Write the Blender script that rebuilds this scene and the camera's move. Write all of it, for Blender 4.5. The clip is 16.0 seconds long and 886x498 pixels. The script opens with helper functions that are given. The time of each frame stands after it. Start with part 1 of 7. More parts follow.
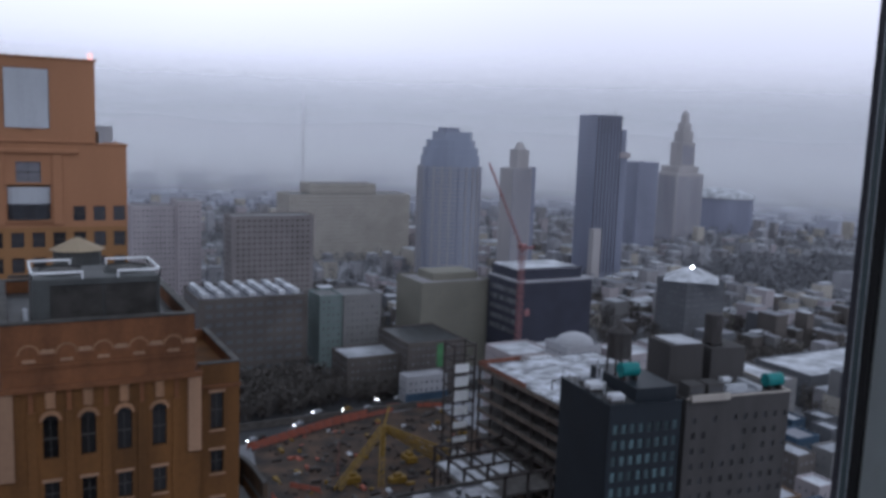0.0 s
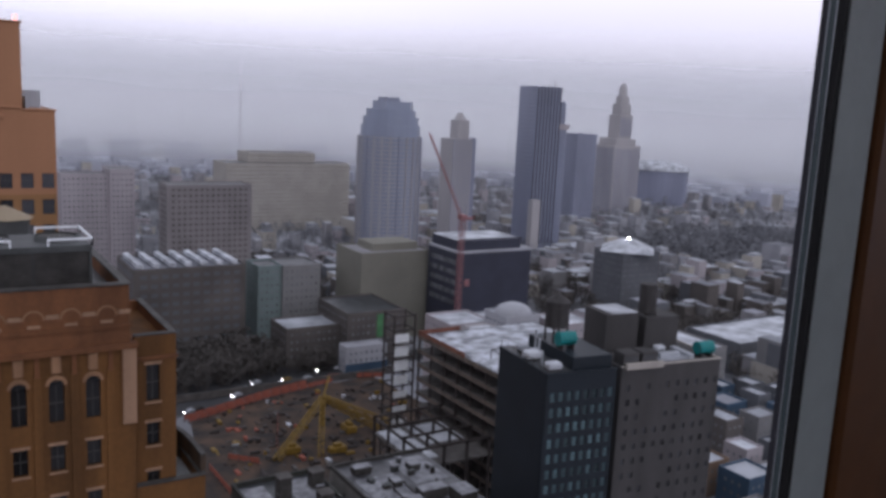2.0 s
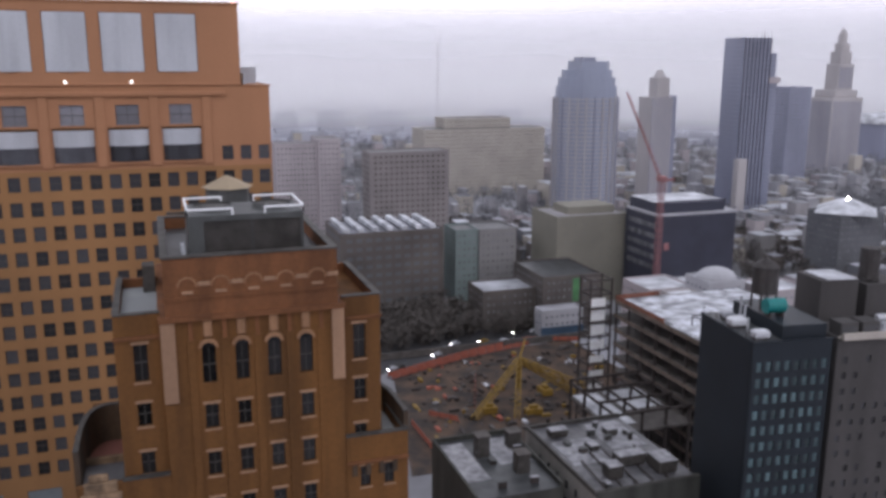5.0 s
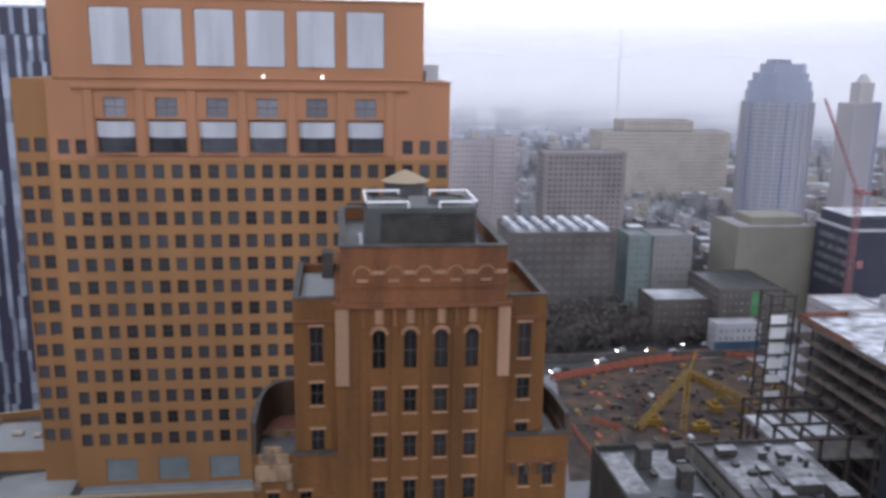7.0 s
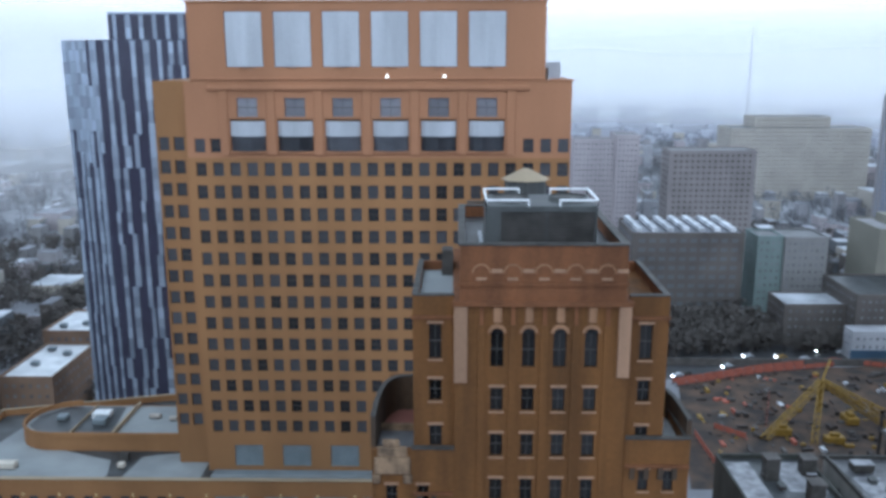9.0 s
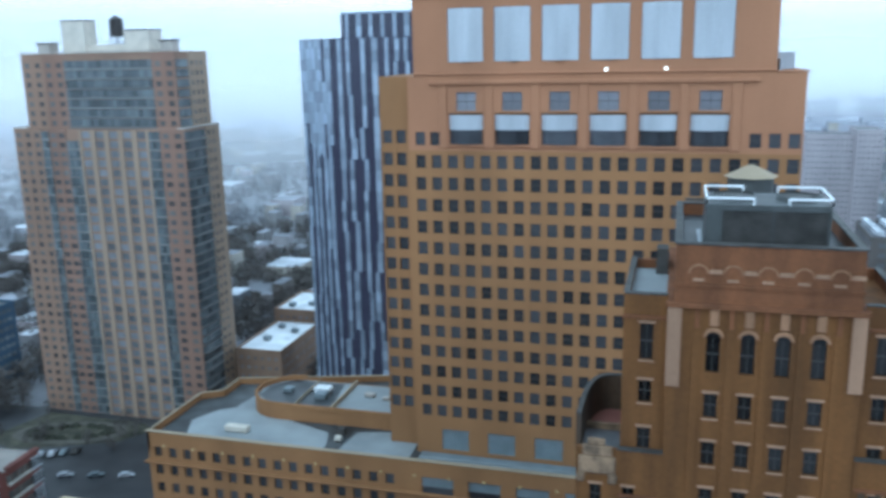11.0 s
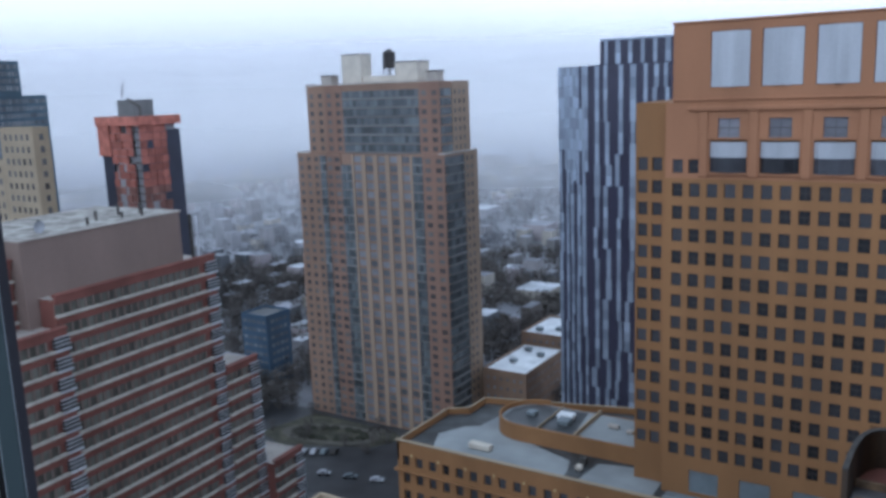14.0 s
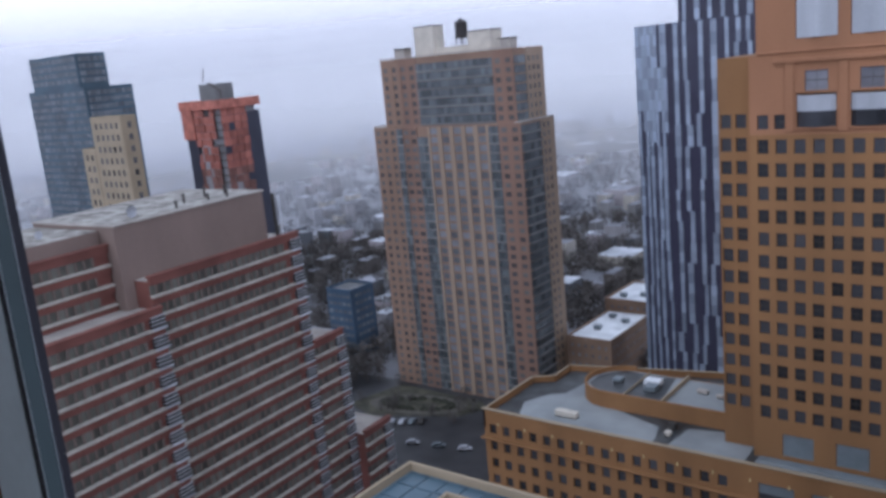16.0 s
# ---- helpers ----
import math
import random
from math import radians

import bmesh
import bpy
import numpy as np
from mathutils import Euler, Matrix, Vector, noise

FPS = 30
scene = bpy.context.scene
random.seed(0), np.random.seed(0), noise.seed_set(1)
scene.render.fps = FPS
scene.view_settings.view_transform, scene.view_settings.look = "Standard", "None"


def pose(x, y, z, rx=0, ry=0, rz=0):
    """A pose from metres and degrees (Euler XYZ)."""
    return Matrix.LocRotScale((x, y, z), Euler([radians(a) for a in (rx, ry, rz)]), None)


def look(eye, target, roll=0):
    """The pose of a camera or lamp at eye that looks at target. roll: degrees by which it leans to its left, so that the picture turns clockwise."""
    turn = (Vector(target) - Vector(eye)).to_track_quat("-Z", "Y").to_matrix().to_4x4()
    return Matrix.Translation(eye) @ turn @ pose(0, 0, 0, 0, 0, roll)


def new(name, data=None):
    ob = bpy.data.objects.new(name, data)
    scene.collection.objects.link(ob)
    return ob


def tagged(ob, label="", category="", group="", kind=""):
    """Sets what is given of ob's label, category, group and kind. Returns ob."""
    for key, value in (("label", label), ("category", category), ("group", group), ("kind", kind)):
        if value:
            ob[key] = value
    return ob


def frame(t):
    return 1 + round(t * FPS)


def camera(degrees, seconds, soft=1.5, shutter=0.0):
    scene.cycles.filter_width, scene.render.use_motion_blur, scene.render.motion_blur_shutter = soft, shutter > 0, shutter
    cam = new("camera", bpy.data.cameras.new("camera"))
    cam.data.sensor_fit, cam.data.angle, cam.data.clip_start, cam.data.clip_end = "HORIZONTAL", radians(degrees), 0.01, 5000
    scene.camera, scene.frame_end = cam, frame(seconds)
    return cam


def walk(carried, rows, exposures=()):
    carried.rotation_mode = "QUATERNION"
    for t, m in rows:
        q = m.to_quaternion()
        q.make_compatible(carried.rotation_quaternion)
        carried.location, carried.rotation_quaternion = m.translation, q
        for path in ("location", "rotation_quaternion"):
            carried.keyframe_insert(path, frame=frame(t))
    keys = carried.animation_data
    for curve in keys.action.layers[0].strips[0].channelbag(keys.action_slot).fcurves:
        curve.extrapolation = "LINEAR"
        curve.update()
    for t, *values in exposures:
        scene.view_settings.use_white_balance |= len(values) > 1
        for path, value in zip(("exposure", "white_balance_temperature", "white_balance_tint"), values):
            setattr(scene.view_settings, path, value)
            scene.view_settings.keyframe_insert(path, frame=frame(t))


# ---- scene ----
cam = camera(55.0, 16.0, soft=3.4, shutter=0.5)
# seconds, sideways shift, yaw, pitch, roll: a hand-held turn behind the window
ROWS = [
    (0, 0.026, -27.62, -7.83, -2.06),
    (0.5, 0.047, -29.40, -6.13, -2.34),
    (1, 0.035, -30.46, -8.69, -2.33),
    (1.5, 0.016, -31.58, -9.00, -2.36),
    (2, 0.010, -31.58, -9.65, -2.83),
    (2.5, 0.022, -28.95, -10.54, -2.07),
    (3, 0.03, -24.99, -10.96, -0.91),
    (5.5, 0, -17.02, -12.93, -0.20),
    (6, -0.01, -14.13, -13.38, -0.24),
    (6.5, -0.02, -10.29, -12.74, -0.57),
    (7, -0.03, -6.91, -12.57, -0.86),
    (7.5, -0.04, -4.48, -12.71, -0.63),
    (8, -0.05, -2.27, -13.05, -0.58),
    (10.5, -0.15, 9.99, -12.08, 0.98),
    (11, -0.18, 15.31, -13.00, 1.13),
    (11.5, -0.22, 19.10, -12.26, 1.78),
    (12, -0.245, 21.68, -13.48, 1.66),
    (12.5, -0.242, 26.00, -11.99, 1.23),
    (13, -0.173, 29.73, -11.33, 0.69),
    (13.5, -0.118, 32.01, -10.73, 1.15),
    (14, -0.062, 32.20, -10.77, 2.10),
    (14.5, -0.012, 35.74, -11.05, 2.03),
    (15, 0.024, 37.56, -10.97, 2.68),
    (15.5, 0.040, 37.68, -11.59, 3.43),
    (16, 0.107, 37.07, -12.46, 5.26),
]
walk(cam, [(t, pose(x, 0.03, 120.0, 90 + p, r, y)) for t, x, y, p, r in ROWS],
     exposures=[(0.0, -0.6, 5600, 9), (0.5, -0.93, 5800, 13), (1.0, -0.82, 5800, 14), (1.5, -0.53, 5950, 15), (2.0, -0.43, 6000, 15), (2.5, -0.24, 6000, 15), (3.0, -0.25, 6100, 16), (5.3, 0.12, 6250, 15), (5.5, 0.16, 6250, 15), (6.0, 0.36, 6250, 14), (7.0, 0.4, 5950, 12),
                (8.0, 0.4, 5600, 7), (11.0, 0.65, 4800, -10), (12.0, 0.56, 4850, -6), (12.5, 0.6, 4750, -9), (13.0, 0.12, 4800, -6), (13.5, 0.1, 5000, -2), (14.0, 0.1, 5150, 3), (15.0, 0.11, 5350, 10), (16.0, 0.12, 5450, 11)])

# ---- sky and sun ----
world = bpy.data.worlds.new("overcast_sky")
scene.world = world
world.use_nodes = True
wn, wl = world.node_tree.nodes, world.node_tree.links
wn.clear()
w_out = wn.new("ShaderNodeOutputWorld")
w_bg = wn.new("ShaderNodeBackground")
w_sky = wn.new("ShaderNodeTexSky")
w_sky.sky_type, w_sky.sun_disc = "NISHITA", False
w_sky.sun_elevation, w_sky.sun_rotation = radians(35), radians(150)
w_sky.air_density, w_sky.dust_density = 1.0, 4.0
w_tc = wn.new("ShaderNodeTexCoord")
w_sep = wn.new("ShaderNodeSeparateXYZ")
w_ramp = wn.new("ShaderNodeValToRGB")
w_noise = wn.new("ShaderNodeTexNoise")
w_noise.inputs["Scale"].default_value = 2.0
w_add = wn.new("ShaderNodeMath")
w_add.operation = "MULTIPLY_ADD"
w_add.inputs[1].default_value = 0.05
w_mix = wn.new("ShaderNodeMixRGB")
w_mix.inputs[0].default_value = 0.93
w_dim = wn.new("ShaderNodeMixRGB")
w_dim.blend_type = "MULTIPLY"
w_dim.inputs[0].default_value = 1.0
w_dim.inputs[2].default_value = (0.09, 0.09, 0.09, 1)
cr = w_ramp.color_ramp
cr.elements[0].position, cr.elements[0].color = 0.0, (0.66, 0.67, 0.76, 1)
cr.elements[1].position, cr.elements[1].color = 0.75, (0.72, 0.74, 0.80, 1)
for pos, col in ((0.035, (0.78, 0.79, 0.89)), (0.08, (1.27, 1.22, 1.34)), (0.17, (1.76, 1.67, 1.82)), (0.40, (1.35, 1.35, 1.42))):
    e = cr.elements.new(pos)
    e.color = (*col, 1)
wl.new(w_tc.outputs["Generated"], w_sep.inputs[0])
wl.new(w_tc.outputs["Generated"], w_noise.inputs["Vector"])
wl.new(w_noise.outputs["Fac"], w_add.inputs[0])
wl.new(w_sep.outputs["Z"], w_add.inputs[2])
wl.new(w_add.outputs[0], w_ramp.inputs[0])
wl.new(w_sky.outputs[0], w_dim.inputs[1])
wl.new(w_dim.outputs[0], w_mix.inputs[1])
wl.new(w_ramp.outputs[0], w_mix.inputs[2])
# the overcast is a little thicker to the north-west
w_west = wn.new("ShaderNodeMapRange")
w_west.interpolation_type = "SMOOTHSTEP"
w_west.inputs["From Min"].default_value, w_west.inputs["From Max"].default_value = -0.75, 0.15
w_west.inputs["To Min"].default_value, w_west.inputs["To Max"].default_value = 0.72, 1.04
w_thick = wn.new("ShaderNodeVectorMath")
w_thick.operation = "SCALE"
wl.new(w_sep.outputs["X"], w_west.inputs["Value"])
wl.new(w_mix.outputs[0], w_thick.inputs[0])
# and to the south-east
w_east = wn.new("ShaderNodeMapRange")
w_east.interpolation_type = "SMOOTHSTEP"
w_east.inputs["From Min"].default_value, w_east.inputs["From Max"].default_value = 0.2, 0.65
w_east.inputs["To Min"].default_value, w_east.inputs["To Max"].default_value = 1.0, 0.84
w_both = wn.new("ShaderNodeMath")
w_both.operation = "MULTIPLY"
wl.new(w_sep.outputs["X"], w_east.inputs["Value"])
wl.new(w_west.outputs[0], w_both.inputs[0])
wl.new(w_east.outputs[0], w_both.inputs[1])
wl.new(w_both.outputs[0], w_thick.inputs["Scale"])
wl.new(w_thick.outputs[0], w_bg.inputs["Color"])
wl.new(w_bg.outputs[0], w_out.inputs["Surface"])
w_bg.inputs["Strength"].default_value = 1.0

sun = new("sun", bpy.data.lights.new("sun", "SUN"))
sun.data.energy, sun.data.angle, sun.data.color = 0.5, radians(25), (1.0, 0.96, 0.9)
sun.matrix_world = look((-60, -150, 300), (0, 0, 100))


# ---- materials ----
def mat(name, color, rough=0.8, metal=0.0, var=0.25, scale=0.25, fine=3.0, bump=0.15, streak=0.0, second=None, island=0.0, rand=0.0, spec=0.4):
    """A weathered surface: broad stains, fine grain and relief, with vertical rain streaks and differing pieces where asked."""
    m = bpy.data.materials.new(name)
    m.use_nodes = True
    n, l = m.node_tree.nodes, m.node_tree.links
    b = n["Principled BSDF"]
    b.inputs["Roughness"].default_value, b.inputs["Metallic"].default_value = rough, metal
    b.inputs["Specular IOR Level"].default_value = spec
    tc = n.new("ShaderNodeTexCoord")
    big, small = n.new("ShaderNodeTexNoise"), n.new("ShaderNodeTexNoise")
    big.inputs["Scale"].default_value, small.inputs["Scale"].default_value = scale, fine
    big.inputs["Detail"].default_value, small.inputs["Detail"].default_value = 4, 5
    if streak:
        mp = n.new("ShaderNodeMapping")
        mp.inputs["Scale"].default_value = (1.0, 1.0, streak)
        l.new(tc.outputs["Object"], mp.inputs[0])
        l.new(mp.outputs[0], big.inputs["Vector"])
    else:
        l.new(tc.outputs["Object"], big.inputs["Vector"])
    l.new(tc.outputs["Object"], small.inputs["Vector"])
    dark = second or tuple(c * (1 - 1.6 * var) for c in color)
    r1 = n.new("ShaderNodeMapRange")
    r1.inputs[1].default_value, r1.inputs[2].default_value = 0.35, 0.65
    l.new(big.outputs["Fac"], r1.inputs[0])
    mix = n.new("ShaderNodeMixRGB")
    mix.inputs[1].default_value, mix.inputs[2].default_value = (*dark, 1), (*color, 1)
    l.new(r1.outputs[0], mix.inputs[0])
    r2 = n.new("ShaderNodeMapRange")
    r2.inputs[3].default_value, r2.inputs[4].default_value = 1 - var, 1 + var
    l.new(small.outputs["Fac"], r2.inputs[0])
    hsv = n.new("ShaderNodeHueSaturation")
    l.new(mix.outputs[0], hsv.inputs["Color"])
    val = r2.outputs[0]
    for amount, node, out in ((island, "ShaderNodeNewGeometry", "Random Per Island"), (rand, "ShaderNodeObjectInfo", "Random")):
        if amount:
            g = n.new(node)
            r3 = n.new("ShaderNodeMapRange")
            r3.inputs[3].default_value, r3.inputs[4].default_value = 1 - amount, 1 + amount
            l.new(g.outputs[out], r3.inputs[0])
            mu = n.new("ShaderNodeMath")
            mu.operation = "MULTIPLY"
            l.new(val, mu.inputs[0])
            l.new(r3.outputs[0], mu.inputs[1])
            val = mu.outputs[0]
    l.new(val, hsv.inputs["Value"])
    l.new(hsv.outputs[0], b.inputs["Base Color"])
    if bump:
        bp = n.new("ShaderNodeBump")
        bp.inputs["Strength"].default_value, bp.inputs["Distance"].default_value = bump, 0.05
        l.new(small.outputs["Fac"], bp.inputs["Height"])
        l.new(bp.outputs[0], b.inputs["Normal"])
    return m


M = dict(
    orange=mat("ochre_brick", (0.297, 0.155, 0.065), 0.85, var=0.14, scale=0.08, streak=0.3),
    orange_up=mat("salmon_brick", (0.37, 0.182, 0.096), 0.85, var=0.12, scale=0.08, streak=0.3),
    deco=mat("old_orange_brick", (0.155, 0.068, 0.018), 0.88, var=0.26, scale=0.5, streak=0.12),
    sky_glass=mat("pale_reflecting_glass", (0.20, 0.20, 0.225), 0.2, var=0.15, scale=0.3, bump=0.0, rand=0.3, spec=0.5),
    # lightened so that distant windows lose contrast as in haze
    haze_glass=mat("dull_haze_glass", (0.17, 0.175, 0.19), 0.35, var=0.2, scale=0.2, bump=0.0, island=0.4),
    casing=mat("grey_galvanised_casing", (0.085, 0.09, 0.09), 0.6, 0.2, var=0.2, scale=0.5, streak=0.2),
    sheet=mat("white_sheeting", (0.85, 0.87, 0.9), 0.6, var=0.06, scale=0.5),
    stone_dirty=mat("soot_stained_limestone", (0.27, 0.18, 0.11), 0.9, var=0.35, scale=0.9, fine=4.0, streak=0.5, second=(0.07, 0.05, 0.035)),
    glass_dark=mat("old_dark_glass", (0.022, 0.021, 0.022), 0.12, var=0.2, scale=0.3, bump=0.0, rand=0.6, spec=0.4),
    white_roof=mat("white_roof_coating", (0.80, 0.82, 0.85), 0.6, var=0.08, scale=0.15, second=(0.55, 0.57, 0.60)),
    stone_mix=mat("weathered_brick_trim", (0.30, 0.165, 0.09), 0.88, var=0.2, scale=0.6, streak=0.3),
    deco_up=mat("red_orange_brick", (0.188, 0.077, 0.031), 0.88, var=0.26, scale=0.5, streak=0.2),
    stone=mat("pinkish_limestone", (0.33, 0.20, 0.125), 0.85, var=0.15, scale=0.6, streak=0.2),
    coping=mat("dark_coping", (0.07, 0.065, 0.06), 0.7, var=0.3, scale=0.8),
    glass=mat("dark_window_glass", (0.06, 0.062, 0.072), 0.15, var=0.2, scale=0.3, bump=0.0, rand=0.6, spec=0.5),
    glass_i=mat("strip_window_glass", (0.085, 0.085, 0.09), 0.15, var=0.2, scale=0.3, bump=0.0, island=0.6, spec=0.5),
    louvre=mat("grey_metal_louvre", (0.46, 0.48, 0.52), 0.55, 0.2, var=0.12, scale=0.3, streak=0.15),
    panel=mat("blue_grey_metal_panel", (0.215, 0.25, 0.275), 0.5, 0.2, var=0.12, scale=0.4),
    roof_grey=mat("pale_roof_membrane", (0.30, 0.32, 0.33), 0.75, var=0.14, scale=0.12, second=(0.22, 0.235, 0.245)),
    roof_dark=mat("wet_dark_roofing", (0.07, 0.075, 0.08), 0.45, var=0.35, scale=0.25),
    snow=mat("old_snow", (0.66, 0.68, 0.73), 0.7, var=0.12, scale=0.12, second=(0.30, 0.31, 0.34)),
    stripe_l=mat("pale_blue_metal_panel", (0.33, 0.38, 0.47), 0.35, 0.3, var=0.08, scale=0.2, island=0.35),
    stripe_d=mat("dark_navy_glass_panel", (0.05, 0.05, 0.08), 0.2, 0.0, var=0.1, scale=0.2, island=0.4),
    oro_brick=mat("tan_red_brick", (0.275, 0.182, 0.132), 0.85, var=0.12, scale=0.06, streak=0.3),
    oro_light=mat("buff_brick", (0.35, 0.262, 0.192), 0.85, var=0.10, scale=0.06, streak=0.3),
    oro_red=mat("rust_brick", (0.255, 0.16, 0.12), 0.85, var=0.12, scale=0.06, streak=0.3),
    oro_glass=mat("grey_blue_curtain_wall", (0.125, 0.14, 0.15), 0.25, 0.0, var=0.2, scale=0.15, island=0.45, spec=0.5),
    oro_band=mat("grey_spandrel_panel", (0.165, 0.165, 0.165), 0.7, var=0.12, scale=0.2, island=0.3),
    white=mat("cream_painted_render", (0.62, 0.575, 0.50), 0.8, var=0.12, scale=0.3),
    red=mat("red_brick_band", (0.205, 0.082, 0.066), 0.85, var=0.18, scale=0.15),
    concrete=mat("grey_concrete_band", (0.46, 0.42, 0.38), 0.85, var=0.18, scale=0.2, streak=0.3),
    ledge=mat("pale_ledge_stone", (0.52, 0.48, 0.42), 0.85, var=0.18, scale=0.3, streak=0.3),
    pink=mat("pinkish_stucco", (0.235, 0.175, 0.15), 0.9, var=0.10, scale=0.1, streak=0.3),
    hotel=mat("dark_blue_black_cladding", (0.012, 0.018, 0.026), 0.5, var=0.15, scale=0.15),
    hotel_pane=mat("teal_grey_window", (0.12, 0.19, 0.21), 0.15, var=0.2, scale=0.4, bump=0.0, rand=0.6, spec=0.6),
    grey_bld=mat("taupe_concrete", (0.068, 0.064, 0.064), 0.85, var=0.15, scale=0.2, streak=0.3),
    teal=mat("teal_painted_metal", (0.01, 0.20, 0.20), 0.4, var=0.15, scale=1.0),
    tank=mat("weathered_dark_timber", (0.06, 0.055, 0.055), 0.85, var=0.25, scale=1.5, streak=0.2),
    steel=mat("brown_primed_steel", (0.05, 0.04, 0.038), 0.7, var=0.2, scale=0.4),
    slabs=mat("raw_concrete_slab", (0.12, 0.11, 0.105), 0.9, var=0.25, scale=0.3),
    yellow=mat("yellow_plant_paint", (0.27, 0.165, 0.028), 0.6, var=0.2, scale=1.0),
    orange_net=mat("orange_safety_netting", (0.40, 0.125, 0.085), 0.8, var=0.2, scale=0.5),
    crane_red=mat("red_crane_paint", (0.31, 0.14, 0.145), 0.6, var=0.15, scale=0.5),
    soil=mat("wet_brown_soil", (0.10, 0.064, 0.044), 0.9, var=0.35, scale=0.12, fine=0.8, second=(0.03, 0.026, 0.025)),
    asphalt=mat("wet_asphalt", (0.055, 0.055, 0.06), 0.5, var=0.25, scale=0.1),
    # ground colour paled to imitate haze towards the horizon
    ground=mat("haze_paled_city_ground", (0.36, 0.365, 0.40), 0.9, var=0.25, scale=0.008, fine=0.12, second=(0.13, 0.13, 0.14)),
    blue_tower=mat("blue_grey_glass_curtain", (0.055, 0.105, 0.145), 0.3, 0.0, var=0.3, scale=0.05, spec=0.45),
    buff=mat("buff_masonry", (0.36, 0.29, 0.20), 0.85, var=0.12, scale=0.1),
    alu_dark=mat("dark_blue_grey_aluminium", (0.075, 0.105, 0.112), 0.45, var=0.08, scale=6, fine=40, bump=0),
    gasket=mat("matt_dark_gasket", (0.035, 0.034, 0.045), 0.7, var=0.1, scale=6, fine=40, bump=0),
    alu_lip=mat("bright_aluminium_lip", (0.62, 0.66, 0.70), 0.3, 0.2, var=0.08, scale=12, fine=60, bump=0),
    rubber=mat("black_rubber", (0.006, 0.006, 0.007), 0.7, var=0.1, scale=8, fine=60, bump=0),
    alu_grey=mat("grey_window_aluminium", (0.60, 0.67, 0.67), 0.5, 0.0, var=0.08, scale=5, fine=60, bump=0.05),
    wood=mat("brown_stained_wood", (0.20, 0.075, 0.022), 0.45, var=0.2, scale=4, fine=30, streak=0.08, bump=0.02),
    plaster=mat("off_white_plaster", (0.60, 0.58, 0.54), 0.9, var=0.05, scale=2, fine=30),
    carpet=mat("grey_carpet", (0.12, 0.12, 0.13), 0.95, var=0.2, scale=3, fine=120),
)


# ---- building blocks ----
def mesh_of(name, boxes):
    """One mesh of boxes (x0, x1, y0, y1, z0, z1)."""
    v, f = [], []
    for x0, x1, y0, y1, z0, z1 in boxes:
        k = len(v)
        v += [(x0, y0, z0), (x1, y0, z0), (x1, y1, z0), (x0, y1, z0), (x0, y0, z1), (x1, y0, z1), (x1, y1, z1), (x0, y1, z1)]
        f += [(k, k + 3, k + 2, k + 1), (k + 4, k + 5, k + 6, k + 7), (k, k + 1, k + 5, k + 4), (k + 1, k + 2, k + 6, k + 5), (k + 2, k + 3, k + 7, k + 6), (k + 3, k, k + 4, k + 7)]
    me = bpy.data.meshes.new(name)
    me.from_pydata(v, [], f)
    return me


def child(name, me, material, parent, label="", kind=""):
    ob = new(name, me)
    if material and not me.materials:
        me.materials.append(M[material])
    ob.parent = parent
    if label or kind:
        tagged(ob, label=label, kind=kind)
    return ob


def part(name, bm, material, parent, label=""):
    me = bpy.data.meshes.new(name)
    bm.to_mesh(me)
    bm.free()
    return child(name, me, material, parent, label)


def boxes(name, bx, material, parent, label="", kind="", bevel=0.0):
    if len(bx) > 1 and kind != "stuff":
        return [boxes(name, [b], material, parent, label, kind, bevel) for b in bx][0]
    if bevel:
        bm = bmesh.new()
        bm.from_mesh(mesh_of(name, bx))
        bmesh.ops.bevel(bm, geom=bm.edges[:], offset=bevel, segments=1, affect="EDGES")
        ob = part(name, bm, material, parent, label)
        return ob
    return child(name, mesh_of(name, bx), material, parent, label, kind)


def thing(name, label, category, group="", kind="", at=(0, 0, 0)):
    ob = new(name)
    ob.empty_display_size = 0.1
    ob.location = at
    return tagged(ob, label, category, group, kind)


def turned(ob, x, y, degrees):
    """Turns a thing about the upright line through (x, y)."""
    ob.matrix_basis = Matrix.Translation((x, y, 0)) @ Matrix.Rotation(radians(degrees), 4, "Z") @ Matrix.Translation((-x, -y, 0)) @ ob.matrix_basis
    return ob


def cyl(x, y, z0, z1, r0, r1=None, seg=16, cap=True):
    bm = bmesh.new()
    bmesh.ops.create_cone(bm, cap_ends=cap, segments=seg, radius1=r0, radius2=r0 if r1 is None else r1, depth=z1 - z0,
                          matrix=Matrix.Translation((x, y, (z0 + z1) / 2)))
    return bm


def beam(bm, a, b, w):
    """A square bar from a to b added to bm."""
    a, b = Vector(a), Vector(b)
    d = b - a
    m = Matrix.Translation((a + b) / 2) @ d.to_track_quat("Z", "Y").to_matrix().to_4x4() @ Matrix.Diagonal((w, w, d.length, 1))
    bmesh.ops.create_cube(bm, size=1, matrix=m)


def prism(pts, z0, z1):
    """An upright solid over the outline pts."""
    bm = bmesh.new()
    lo = [bm.verts.new((x, y, z0)) for x, y in pts]
    hi = [bm.verts.new((x, y, z1)) for x, y in pts]
    bm.faces.new(lo[::-1])
    bm.faces.new(hi)
    for i in range(len(pts)):
        j = (i + 1) % len(pts)
        bm.faces.new((lo[i], lo[j], hi[j], hi[i]))
    bmesh.ops.recalc_face_normals(bm, faces=bm.faces[:])
    return bm


